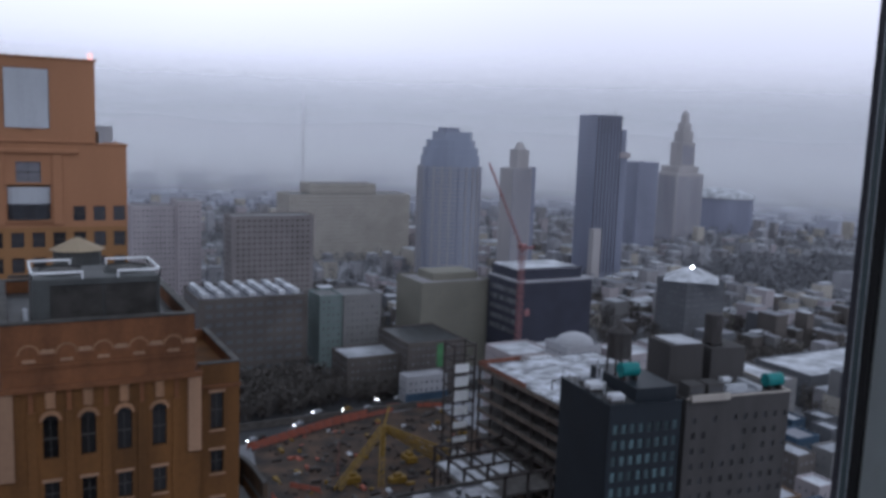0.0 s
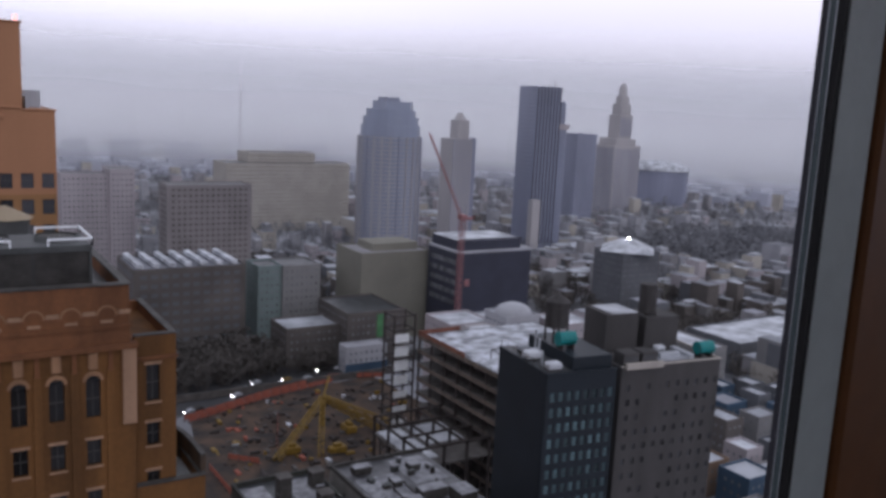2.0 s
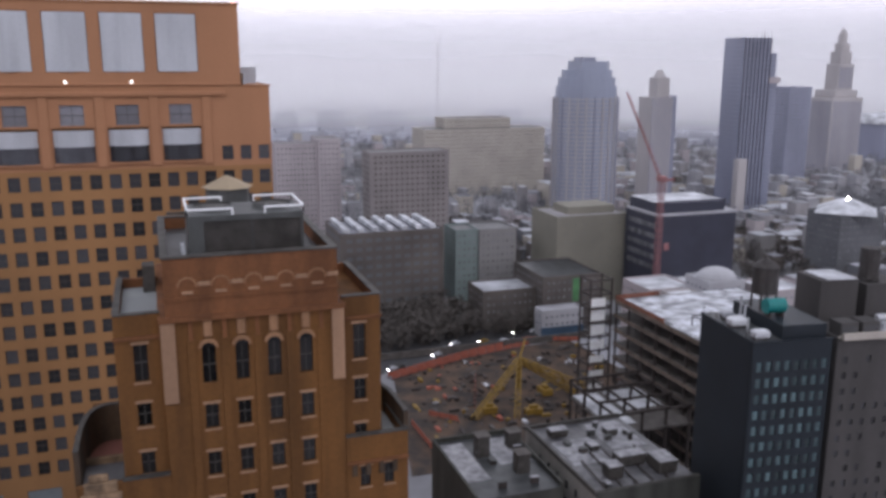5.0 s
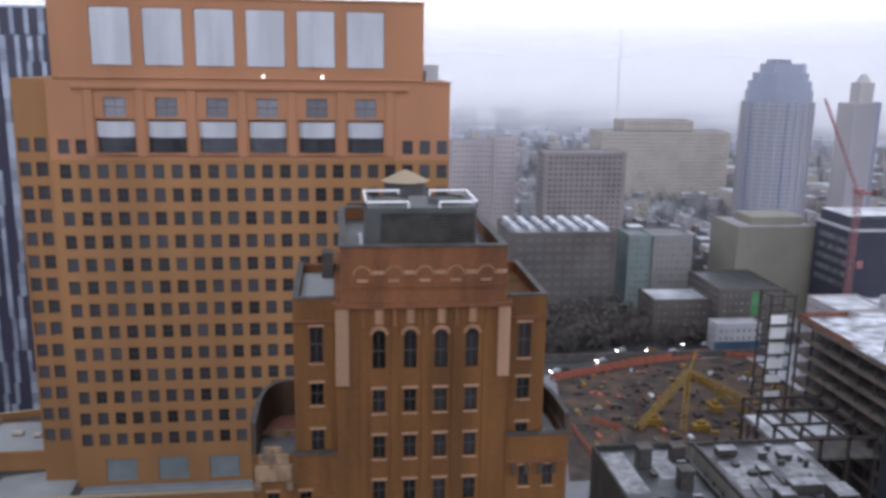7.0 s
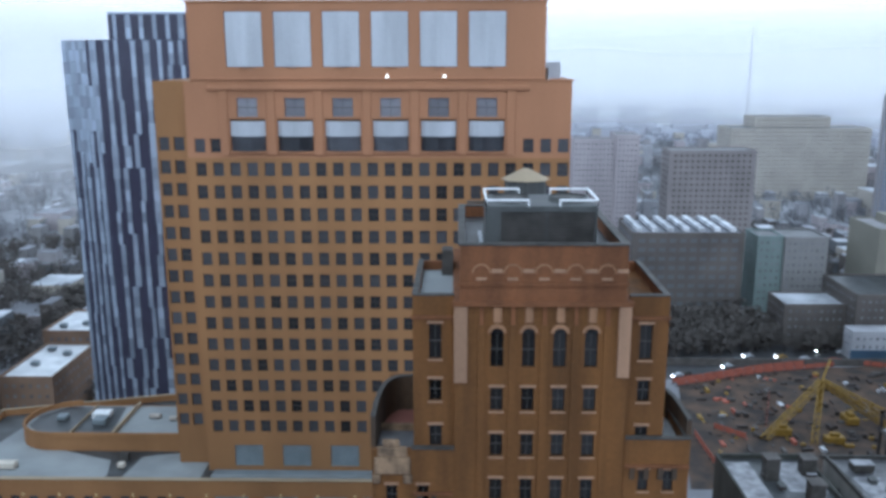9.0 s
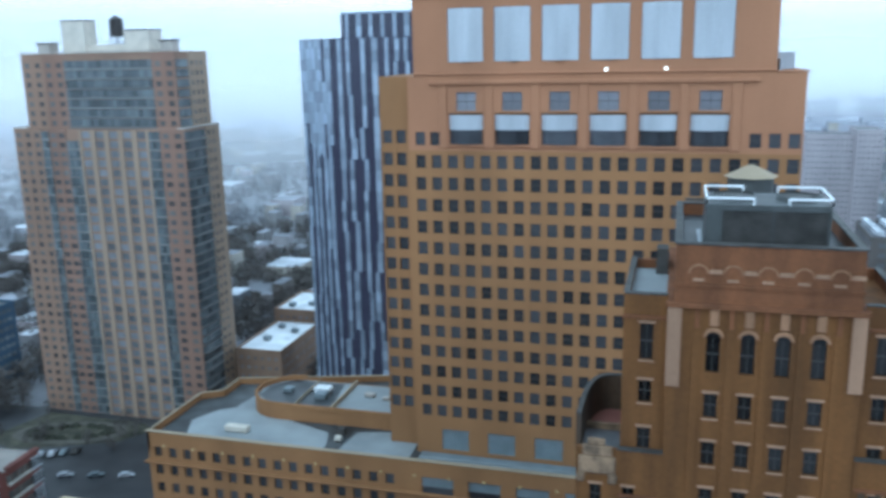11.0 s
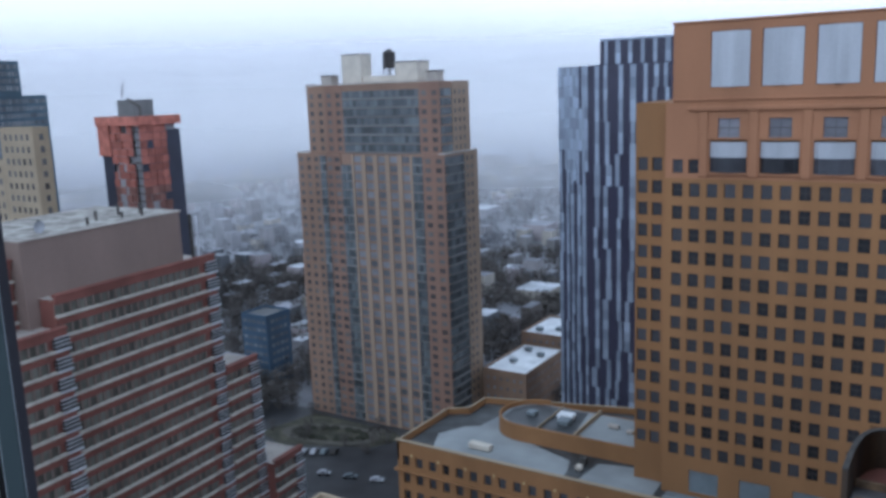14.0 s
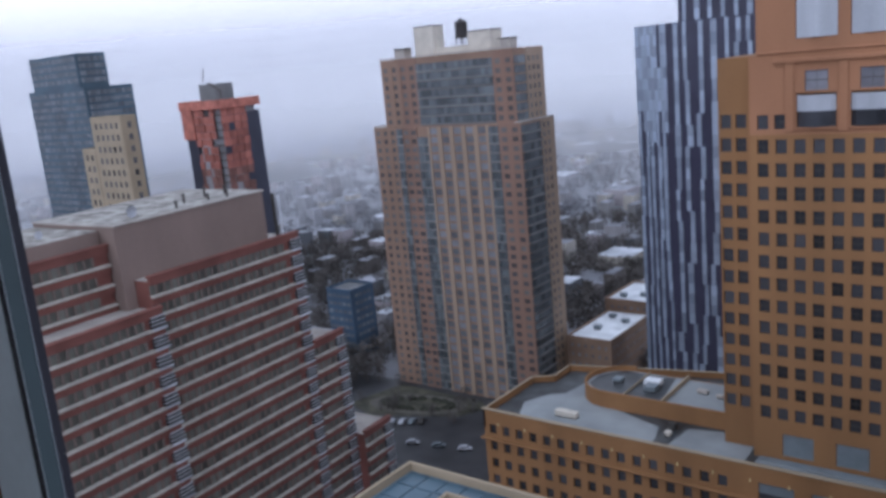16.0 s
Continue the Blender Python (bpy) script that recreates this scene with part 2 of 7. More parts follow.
def wall_holes(u0, u1, z0, z1, holes, thick, place):
    """A wall with openings (u0, u1, z0, z1) right through it; place(u, depth, z) gives the world point."""
    us = sorted({u0, u1, *[h[0] for h in holes], *[h[1] for h in holes]})
    zs = sorted({z0, z1, *[h[2] for h in holes], *[h[3] for h in holes]})
    ui, zi = {u: i for i, u in enumerate(us)}, {z: i for i, z in enumerate(zs)}
    open_ = np.zeros((len(us) - 1, len(zs) - 1), bool)
    for a, b, c, d in holes:
        open_[ui[a]:ui[b], zi[c]:zi[d]] = True
    nu, nz = len(us), len(zs)
    v = [place(u, 0, z) for u in us for z in zs] + [place(u, thick, z) for u in us for z in zs]
    k = nu * nz
    q = []
    solid = np.pad(~open_, 1)
    for i in range(nu - 1):
        for j in range(nz - 1):
            if open_[i, j]:
                continue
            a, b, c, d = i * nz + j, (i + 1) * nz + j, (i + 1) * nz + j + 1, i * nz + j + 1
            q += [(a, b, c, d), (a + k, d + k, c + k, b + k)]
            if not solid[i, j + 1]:
                q.append((a, d, d + k, a + k))
            if not solid[i + 2, j + 1]:
                q.append((b, b + k, c + k, c))
            if not solid[i + 1, j]:
                q.append((a, a + k, b + k, b))
            if not solid[i + 1, j + 2]:
                q.append((d, c, c + k, d + k))
    bm = bmesh.new()
    vs = [bm.verts.new(p) for p in v]
    for f in q:
        bm.faces.new([vs[i] for i in f])
    bmesh.ops.delete(bm, geom=[x for x in bm.verts if not x.link_faces], context="VERTS")
    return bm


def front(y):
    return lambda u, d, z: (u, y + d, z)


def side(x, sign=1):
    """A wall that runs along y at x; its depth goes to -x for sign 1."""
    return lambda u, d, z: (x - sign * d, u, z)


PANES = {}


def pane(parent, w, h, m, material="glass", name="window"):
    """A window: a pane in a slim frame, w wide along x, at the pose m; alike ones share a mesh."""
    key = (round(w, 3), round(h, 3), material)
    if key not in PANES:
        me = mesh_of("window", [(-w / 2, w / 2, 0.04, 0.08, 0, h), (-0.03, 0.03, 0, 0.04, 0, h), (-w / 2, w / 2, 0, 0.04, h * 0.48, h * 0.52)])
        me.materials.append(M[material])
        me.materials.append(M["coping"])
        for i, p in enumerate(me.polygons):
            p.material_index = 1 if i >= 6 else 0
        PANES[key] = me
    ob = new(name, PANES[key])
    ob.parent = parent
    ob.matrix_basis = m
    return ob


# ---- the ground ----
bm = bmesh.new()
bmesh.ops.create_circle(bm, cap_ends=True, segments=96, radius=4600, matrix=Matrix.Translation((0, 300, 0)))
ground = tagged(part("ground", bm, "ground", None), "grey wet city ground, paled to imitate haze, reaching the horizon", "ground", kind="structure")


# ---- the room behind the window ----
def room():
    yi, yo, xl, xr, zs, zh, zf, zc = 0.54, 0.78, -0.876, 0.646, 118.8, 121.15, 118.5, 121.4
    fx = 0.75
    bm = wall_holes(-3.0, 3.0, zf, zc, [(xl - fx, xr + fx, zs - 0.06, zh + 0.08)], yo - yi, front(yi))
    w = part("wall_window", bm, "plaster", None)
    tagged(w, "off-white plastered wall with a wide window opening", "wall", kind="structure")
    # unseen openings in both side walls, added to brighten the window jambs
    tagged(part("wall_left", wall_holes(-4.0, yo, zf, zc, [(-3.4, 0.2, 119.0, 121.2)], 0.2, side(-3.0, 1)), "plaster", None), "off-white plastered room wall", "wall", kind="structure")
    tagged(part("wall_right", wall_holes(-4.0, yo, zf, zc, [(-3.4, 0.2, 119.0, 121.2)], 0.2, side(3.0, -1)), "plaster", None), "off-white plastered room wall", "wall", kind="structure")
    tagged(boxes("wall_back", [(-3.2, 3.2, -4.2, -4, zf, zc)], "plaster", None), "off-white plastered room wall", "wall", kind="structure")
    tagged(boxes("floor", [(-3.2, 3.2, -4.2, yo, zf - 0.3, zf)], "carpet", None), "grey carpeted room floor", "floor", kind="structure")
    tagged(boxes("ceiling", [(-3.2, 3.2, -4.2, yo, zc, zc + 0.3)], "plaster", None), "plain off-white ceiling", "ceiling", kind="structure")
    win = thing("window_1", "wide window with grey aluminium frame, black seals and brown wooden trim", "window", kind="structure")
    for s, x, face in ((1, xr, 0.057), (-1, xl, 0.118)):
        def strip(a, b, y0, y1):
            p, q = x + s * a, x + s * b
            return (min(p, q), max(p, q), y0, y1, zs, zh)
        y1, y2, y3, y4 = (0.4679, 0.4686, 0.4745, 0.482) if s > 0 else (0.4648, 0.4655, 0.4850, 0.497)
        boxes("gasket", [strip(0.0, 0.004, y3 + 0.0007, y4)], "gasket", win, "matt dark glazing gasket")
        boxes("lip", [strip(-0.0004, 0.004, y3, y3 + 0.0007)], "alu_lip", win, "bright aluminium lip")
        boxes("window_frame", [strip(0.0004, 0.004, y2, y3)], "alu_dark", win, "dark blue-grey aluminium sash rib")
        boxes("lip", [strip(0.0001, 0.004, y1, y2)], "alu_lip", win, "bright aluminium lip")
        boxes("seal", [strip(0.0006, 0.0062, 0.4606, y1)], "rubber", win, "black rubber seal")
        boxes("mullion", [strip(0.0062, face, 0.460, 0.48)], "alu_grey", win, "grey aluminium jamb face", bevel=0.001)
        boxes("seal", [strip(face, face + 0.0055, 0.464, 0.48)], "rubber", win, "black rubber seal")
        boxes("trim", [strip(face + 0.0055, 0.45, 0.455, 0.48), strip(0.45, 0.75, 0.455, 0.54)], "wood", win, "brown stained wooden jamb trim", bevel=0.004)
    boxes("window_sill", [(xl - 0.75, xr + 0.75, 0.42, 0.77, zs - 0.06, zs)], "alu_grey", win, "grey aluminium sill", bevel=0.006)
    boxes("head", [(xl - 0.75, xr + 0.75, 0.46, 0.77, zh, zh + 0.08)], "alu_grey", win, "grey aluminium window head", bevel=0.006)
    own = thing("apartment_building", "plain grey tower that holds the room", "building")
    boxes("wall", [(-14, 14, -22, 0.77, 0, 118.2)], "grey_bld", own)


room()


# ---- the ochre office tower and its podium ----
def office_tower():
    t = thing("office_tower", "ochre brick office tower with square punched windows and grey louvres", "office tower")
    Y, top, sh, base = 144.0, 128.8, 116.0, 45.2
    cols = [-44.05 + 2.93 * i for i in range(22)]
    rows = [54.1 + 3.93 * j for j in range(13)]
    w, h = 1.8, 2.35
    holes = [(x - w / 2, x + w / 2, z - h / 2, z + h / 2) for x in cols for z in rows]
    zt = 105.3
    extra = [cols[0], cols[1] - 0.2] + cols[-3:]
    holes += [(x - w / 2, x + w / 2, zt - h / 2, zt + h / 2) for x in extra]
    wins = list(holes)
    bays = [-38.8 + 8.05 * i for i in range(6)]
    sq, pods = [], []
    for b in bays:
        c = b + 3.1
        sq.append((c - 1.75, c + 1.75, 110.1, 113.3))
        pods.append((c - 3.0, c + 3.0, 104.3, 109.8))
    base_p = [(-41.2 + 8.85 * i, -36.0 + 8.85 * i, 46.2, 50.4) for i in range(7)]
    bm = wall_holes(-46.2, 18.7, base, 103.2, [q for q in holes if q[3] < 103.2] + base_p, 0.6, front(Y))
    part("wall", bm, "orange", t)
    bm = wall_holes(-46.2, 18.7, 103.2, sh, [q for q in holes if q[2] > 103.2] + sq + pods, 0.6, front(Y))
    part("wall", bm, "orange_up", t)
    lo = [(b, b + 6.25, 118.3, 127.3) for b in bays]
    part("wall", wall_holes(-45.0, 14.2, sh, top, lo, 0.6, front(Y)), "orange_up", t)
    boxes("wall", [(-46.2, 18.7, Y + 1.2, 186, base, sh), (-45.0, 14.2, Y + 1.2, 182, sh, top), (-46.2, -45.7, Y + 0.6, Y + 1.2, base, sh), (18.2, 18.7, Y + 0.6, Y + 1.2, base, sh)], "orange", t)
    boxes("coping", [(-45.3, 14.5, Y - 0.25, 182.2, top, top + 0.3), (14.2, 19.0, Y - 0.2, 186, sh, sh + 0.25)], "orange_up", t, bevel=0.08)
    # set-back bay at the west end
    lb = [(x - w / 2, x + w / 2, z - h / 2, z + h / 2) for x in (-51.2, -48.6) for z in rows + [zt]]
    part("wall", wall_holes(-52.5, -46.2, base, sh, lb, 0.6, front(Y + 3)), "orange", t)
    boxes("wall", [(-52.5, -46.3, Y + 4.2, 184, base, sh), (-52.5, -52.0, Y + 3.6, Y + 4.2, base, sh)], "orange", t)
    for a, b, c, d in wins:
        pane(t, b - a, d - c, pose((a + b) / 2, Y + 0.35, c))
    for a, b, c, d in lb:
        pane(t, b - a, d - c, pose((a + b) / 2, Y + 3.35, c))
    for a, b, c, d in sq:
        pane(t, b - a, d - c, pose((a + b) / 2, Y + 0.4, c), "sky_glass")
    # slim ribs, sills and recess frames of the upper floors
    for i, b in enumerate(bays):
        c = b + 3.1
        # faceted louvre, its middle standing proud
        bm = bmesh.new()
        xs = [b + 0.1, b + 1.9, b + 2.9, b + 3.4, b + 4.4, b + 6.15]
        ys = [0.10, -0.15, -0.45, -0.45, -0.15, 0.10]
        n = 14
        for k in range(n):
            z0 = 118.4 + 8.8 * k / n
            vs = [bm.verts.new((x, Y + y, z0)) for x, y in zip(xs, ys)] + [bm.verts.new((x, Y + y + 0.10, z0 + 8.8 / n)) for x, y in zip(xs, ys)]
            for j in range(5):
                bm.faces.new((vs[j], vs[j + 1], vs[j + 7], vs[j + 6]))
            back = [bm.verts.new((xs[0], Y + 0.4, z0)), bm.verts.new((xs[5], Y + 0.4, z0))]
            bm.faces.new((*vs[0:6][::-1], *back))
        part("louvre", bm, "louvre", t, "pale grey metal louvre panel")
        # rounded bay below: pale cap over a dark window
        n = 8
        arc = [(c - 2.95 + 5.9 * k / n, Y + 0.15 - 0.9 * math.sin(math.pi * k / n) ** 0.6) for k in range(n + 1)]
        arc = [(c - 2.95, Y + 0.55)] + arc + [(c + 2.95, Y + 0.55)]
        part("bay", prism(arc, 106.9, 109.4), "louvre", t, "pale grey bowed bay")
        part("bay_window", prism([(x, y + 0.12) for x, y in arc], 104.4, 106.9), "glass", t, "dark bowed window")
        boxes("sill", [(c - 3.2, c + 3.2, Y - 0.5, Y + 0.3, 104.0, 104.35)], "orange_up", t, bevel=0.06)
        if i == 5:
            boxes("pilaster", [(c + 4.025 - 0.7, c + 4.025 + 0.7, Y - 0.3, Y, 103.6, 114.6)], "orange_up", t, bevel=0.08)
        boxes("pilaster", [(c - 4.025 - 0.7, c - 4.025 + 0.7, Y - 0.3, Y, 103.6, 114.6)], "orange_up", t, bevel=0.08)
    boxes("cornice", [(-42.2, 11.6, Y - 0.55, Y, 114.6, 115.3), (-45.0, 14.2, Y - 0.3, Y, 116.2, 116.6)], "orange_up", t, bevel=0.1)
    for a, b, c, d in base_p:
        boxes("panel", [(a + 0.05, b - 0.05, Y + 0.2, Y + 0.3, c, d), ((a + b) / 2 - 0.05, (a + b) / 2 + 0.05, Y + 0.14, Y + 0.2, c, d)], "panel", t, "blue-grey metal panel")
    for x in (-12.1, -2.6):
        bm = cyl(x + 0.1, Y - 0.5, 116.6, 117.1, 0.24, 0.16, 12)
        part("floodlight", bm, "lampglow", t, "small lit roof floodlight")
    bm = cyl(13.6, Y + 0.6, top + 0.3, top + 1.2, 0.3, 0.3, 10)
    part("beacon", bm, "beacon", t, "pinkish lit aviation beacon")
    boxes("roof_screen", [(14.8, 17.6, Y + 8, Y + 8.4, sh, sh + 3.0), (14.8, 15.2, Y + 2, Y + 8, sh, sh + 2.0)], "louvre", t, "pale roof screen")


def podium():
    t = thing("podium", "ochre brick podium with a flat grey roof and rows of windows", "building")
    out = [(-101.5, 137.6), (-101.5, 158.0), (-97.2, 160.5), (-97.2, 168), (-60, 178), (-60, 186), (30, 186), (30, 137.6)]
    R, P = 45.3, 46.6
    part("wall", prism([(x + (0.7 if x < 0 else 0), max(y, 138.8)) for x, y in out], 0, R - 0.2), "orange", t)
    part("roof", prism([(x + (0.72 if x < 0 else 0), max(y - 0.4, 138.2)) for x, y in out], R - 0.2, R), "roof_dark", t, "dark wet roof edge")
    part("roof_membrane", prism([(-94.5, 141), (-97, 147), (-94, 153), (-91, 155), (-90, 162), (-84, 164), (-78, 152), (-66, 147.5), (-64, 140.5)], R, R + 0.05), "roof_grey", t, "pale grey roof membrane")
    part("roof_membrane", prism([(-61.5, 140.0), (-60.5, 149), (-53, 151), (-47, 151), (-47, 139.8)], R, R + 0.05), "roof_grey", t, "pale grey roof membrane")
    # parapets
    for (x0, y0), (x1, y1) in zip(out[:6], out[1:6]):
        bm = bmesh.new()
        d = Vector((x1 - x0, y1 - y0, 0)).normalized()
        n = Vector((d.y, -d.x, 0)) * 0.45
        q = [Vector((x0, y0, 0)), Vector((x1, y1, 0)), Vector((x1, y1, 0)) + n, Vector((x0, y0, 0)) + n]
        part("parapet", prism([(p.x, p.y) for p in q], R - 3, P), "orange", t)
        part("coping", prism([(p.x, p.y) for p in q], P, P + 0.15), "buff", t, "pale stone coping")
    # windowed front, pairs of windows between slim piers
    xs = [-99.3 + 3.3 * i for i in range(16)]
    zs = [42.3 - 3.9 * j for j in range(9)]
    holes = [(x - 0.85, x + 0.85, z - 1.1, z + 1.1) for x in xs for z in zs]
    bay = [(-43.5 + 8.85 * i, -37.5 + 8.85 * i, z - 2.0, z + 1.5) for i in range(8) for z in (42.0, 34.2)]
    part("wall", wall_holes(-101.5, 30, 0, P, holes + bay, 0.7, front(137.6)), "orange", t)
    boxes("coping", [(-101.8, 30.2, 137.4, 138.3, P, P + 0.18)], "buff", t, "pale stone coping")
    for a, b, c, d in holes:
        pane(t, b - a, d - c, pose((a + b) / 2, 138.0, c))
    for a, b, c, d in bay:
        boxes("panel", [(a, b, 137.9, 138.1, c + 1.5, d)], "panel", t, "blue-grey metal panel")
        boxes("bay_window", [(a, b, 138.0, 138.2, c, c + 1.5)], "glass", t, "dark window strip")
    boxes("ledge", [(-102.2, 30, 136.9, 137.6, 39.9, 40.4), (-102.2, -101.5, 137.6, 158, 39.9, 40.4)], "orange", t, bevel=0.1)
    for i in range(14):
        x = -97.6 + 6.6 * i
        part("wall_lamp", cyl(x, 137.2, 43.6, 44.1, 0.16, 0.16, 8), "lampwarm", t, "small round facade lamp")
    # glazed strip at the tower's foot
    boxes("skylight", [(-45, 26, 138.6, 143.6, R, R + 0.35)], "panel", t, "grey-green glazed strip")
    boxes("skylight", [(-45, 26, 140.9, 141.2, R + 0.35, R + 0.6)], "roof_grey", t, "pale glazing rail")
    # raised drum with a rounded end, open to the sky
    def ring(r_add, z0, z1, mat_, name, label):
        c, r = (-79.5, 159.5), 8.0 + r_add
        pts = [(c[0] + r * math.cos(a), c[1] + r * math.sin(a)) for a in [math.radians(x) for x in range(90, 271, 12)]]
        pts += [(-66, 151.5 - r_add), (-52.6, 151.5 - r_add), (-52.6, 167.5 + r_add)]
        part(name, prism(pts, z0, z1), mat_, t, label)
    ring(0, R, R + 2.6, "orange", "roof_storey", "ochre brick storey with a rounded end")
    ring(-0.5, R + 2.6, R + 2.65, "roof_grey", "roof_membrane", "pale grey roof membrane")
    bm = bmesh.new()
    turn = [math.radians(x) for x in range(90, 271, 10)]
    o = [(-79.5 + 8.0 * math.cos(q), 159.5 + 8.0 * math.sin(q)) for q in turn] + [(-52.6, 151.5)]
    i_ = [(-79.5 + 7.6 * math.cos(q), 159.5 + 7.6 * math.sin(q)) for q in turn] + [(-52.6, 151.9)]
    vo = [[bm.verts.new((x, y, z)) for x, y in o] for z in (R + 2.5, R + 3.7)]
    vi = [[bm.verts.new((x, y, z)) for x, y in i_] for z in (R + 2.5, R + 3.7)]
    for k in range(len(o) - 1):
        bm.faces.new((vo[0][k], vo[0][k + 1], vo[1][k + 1], vo[1][k]))
        bm.faces.new((vi[0][k + 1], vi[0][k], vi[1][k], vi[1][k + 1]))
        bm.faces.new((vo[1][k], vo[1][k + 1], vi[1][k + 1], vi[1][k]))
    part("parapet", bm, "orange", t, "curved ochre parapet")
    part("roof_well", prism([(-86, 157), (-86, 162), (-82, 166.5), (-70, 166.5), (-68, 153.0), (-78, 153.0), (-83, 154)], R + 2.66, R + 2.7), "roof_dark", t, "dark roof well with plant")
    boxes("divider", [(-67.6, -67.2, 152.5, 167.4, R + 2.66, R + 3.6), (-76.2, -76.0, 153, 167, R + 2.7, R + 3.2)], "buff", t, "pale dividing kerb")
    boxes("roof_well", [(-64.5, -61.8, 141, 150.5, R + 0.02, R + 0.06)], "roof_dark", t)


def roof_units():
    for x, y, w, d, h, c in ((-84.8, 144.2, 5.0, 1.6, 1.3, "white"), (-73, 161.5, 3.6, 2.4, 1.2, "white_roof"), (-72.0, 158.2, 2.6, 2.6, 1.3, "panel"), (-80.5, 160, 2.0, 2.0, 1.0, "panel"), (-62, 161, 2.2, 0.9, 0.9, "concrete"), (-58, 160, 1.4, 0.8, 0.8, "concrete"), (-63.2, 147.6, 1.6, 1.2, 1.5, "coping"), (-62.8, 144.6, 1.2, 1.2, 1.0, "white")):
        z = 45.36 if y < 151 else 48.02
        u = thing("roof_unit", "boxy ventilation unit on the flat roof", "air handler", "roof units")
        boxes("body", [(x - w / 2, x + w / 2, y - d / 2, y + d / 2, z + 0.15, z + h)], c, u, bevel=0.08)
        boxes("base", [(x - w / 2 + 0.1, x + w / 2 - 0.1, y - d / 2 + 0.1, y + d / 2 - 0.1, z - 0.04, z + 0.15)], "coping", u)


M["hedge"] = mat("dark_winter_hedge", (0.05, 0.052, 0.036), 0.95, var=0.35, scale=0.6, bump=0.4)
M["lampglow"] = mat("white_lamp", (0.9, 0.9, 0.85), 0.4)
M["lampwarm"] = mat("warm_lamp", (0.55, 0.42, 0.2), 0.4)
M["headlamp"] = mat("lit_headlamp_glass", (0.9, 0.9, 0.85), 0.3)
M["beacon"] = mat("beacon_lens", (0.9, 0.4, 0.35), 0.4)
for key, col, s in (("lampglow", (1, 0.97, 0.9, 1), 1.6), ("lampwarm", (1, 0.75, 0.35, 1), 0.1), ("beacon", (1, 0.45, 0.4, 1), 2.0), ("headlamp", (1, 0.97, 0.9, 1), 25.0)):
    b = M[key].node_tree.nodes["Principled BSDF"]
    b.inputs["Emission Color"].default_value, b.inputs["Emission Strength"].default_value = col, s

office_tower()
podium()
roof_units()


# darker brick for the terrace parapets and corbels
M["deco_dark"] = mat("dark_old_brick", (0.085, 0.052, 0.03), 0.9, var=0.3, scale=0.5, streak=0.2, second=(0.035, 0.03, 0.026))
M["slush"] = mat("slushy_roofing", (0.14, 0.14, 0.15), 0.5, var=0.3, scale=0.3, second=(0.05, 0.05, 0.055))


# ---- the art-deco tower ----
def dressed(win, a, b, c, d, y):
    """Stone lintel and sill of a window in a wall whose face is at y."""
    for name, bx in (("lintel", (a - 0.15, b + 0.15, y - 0.07, y, d, d + 0.22)), ("sill", (a - 0.12, b + 0.12, y - 0.09, y, c - 0.15, c))):
        ob = boxes(name, [bx], "stone", win)
        ob.matrix_parent_inverse = win.matrix_basis.inverted()


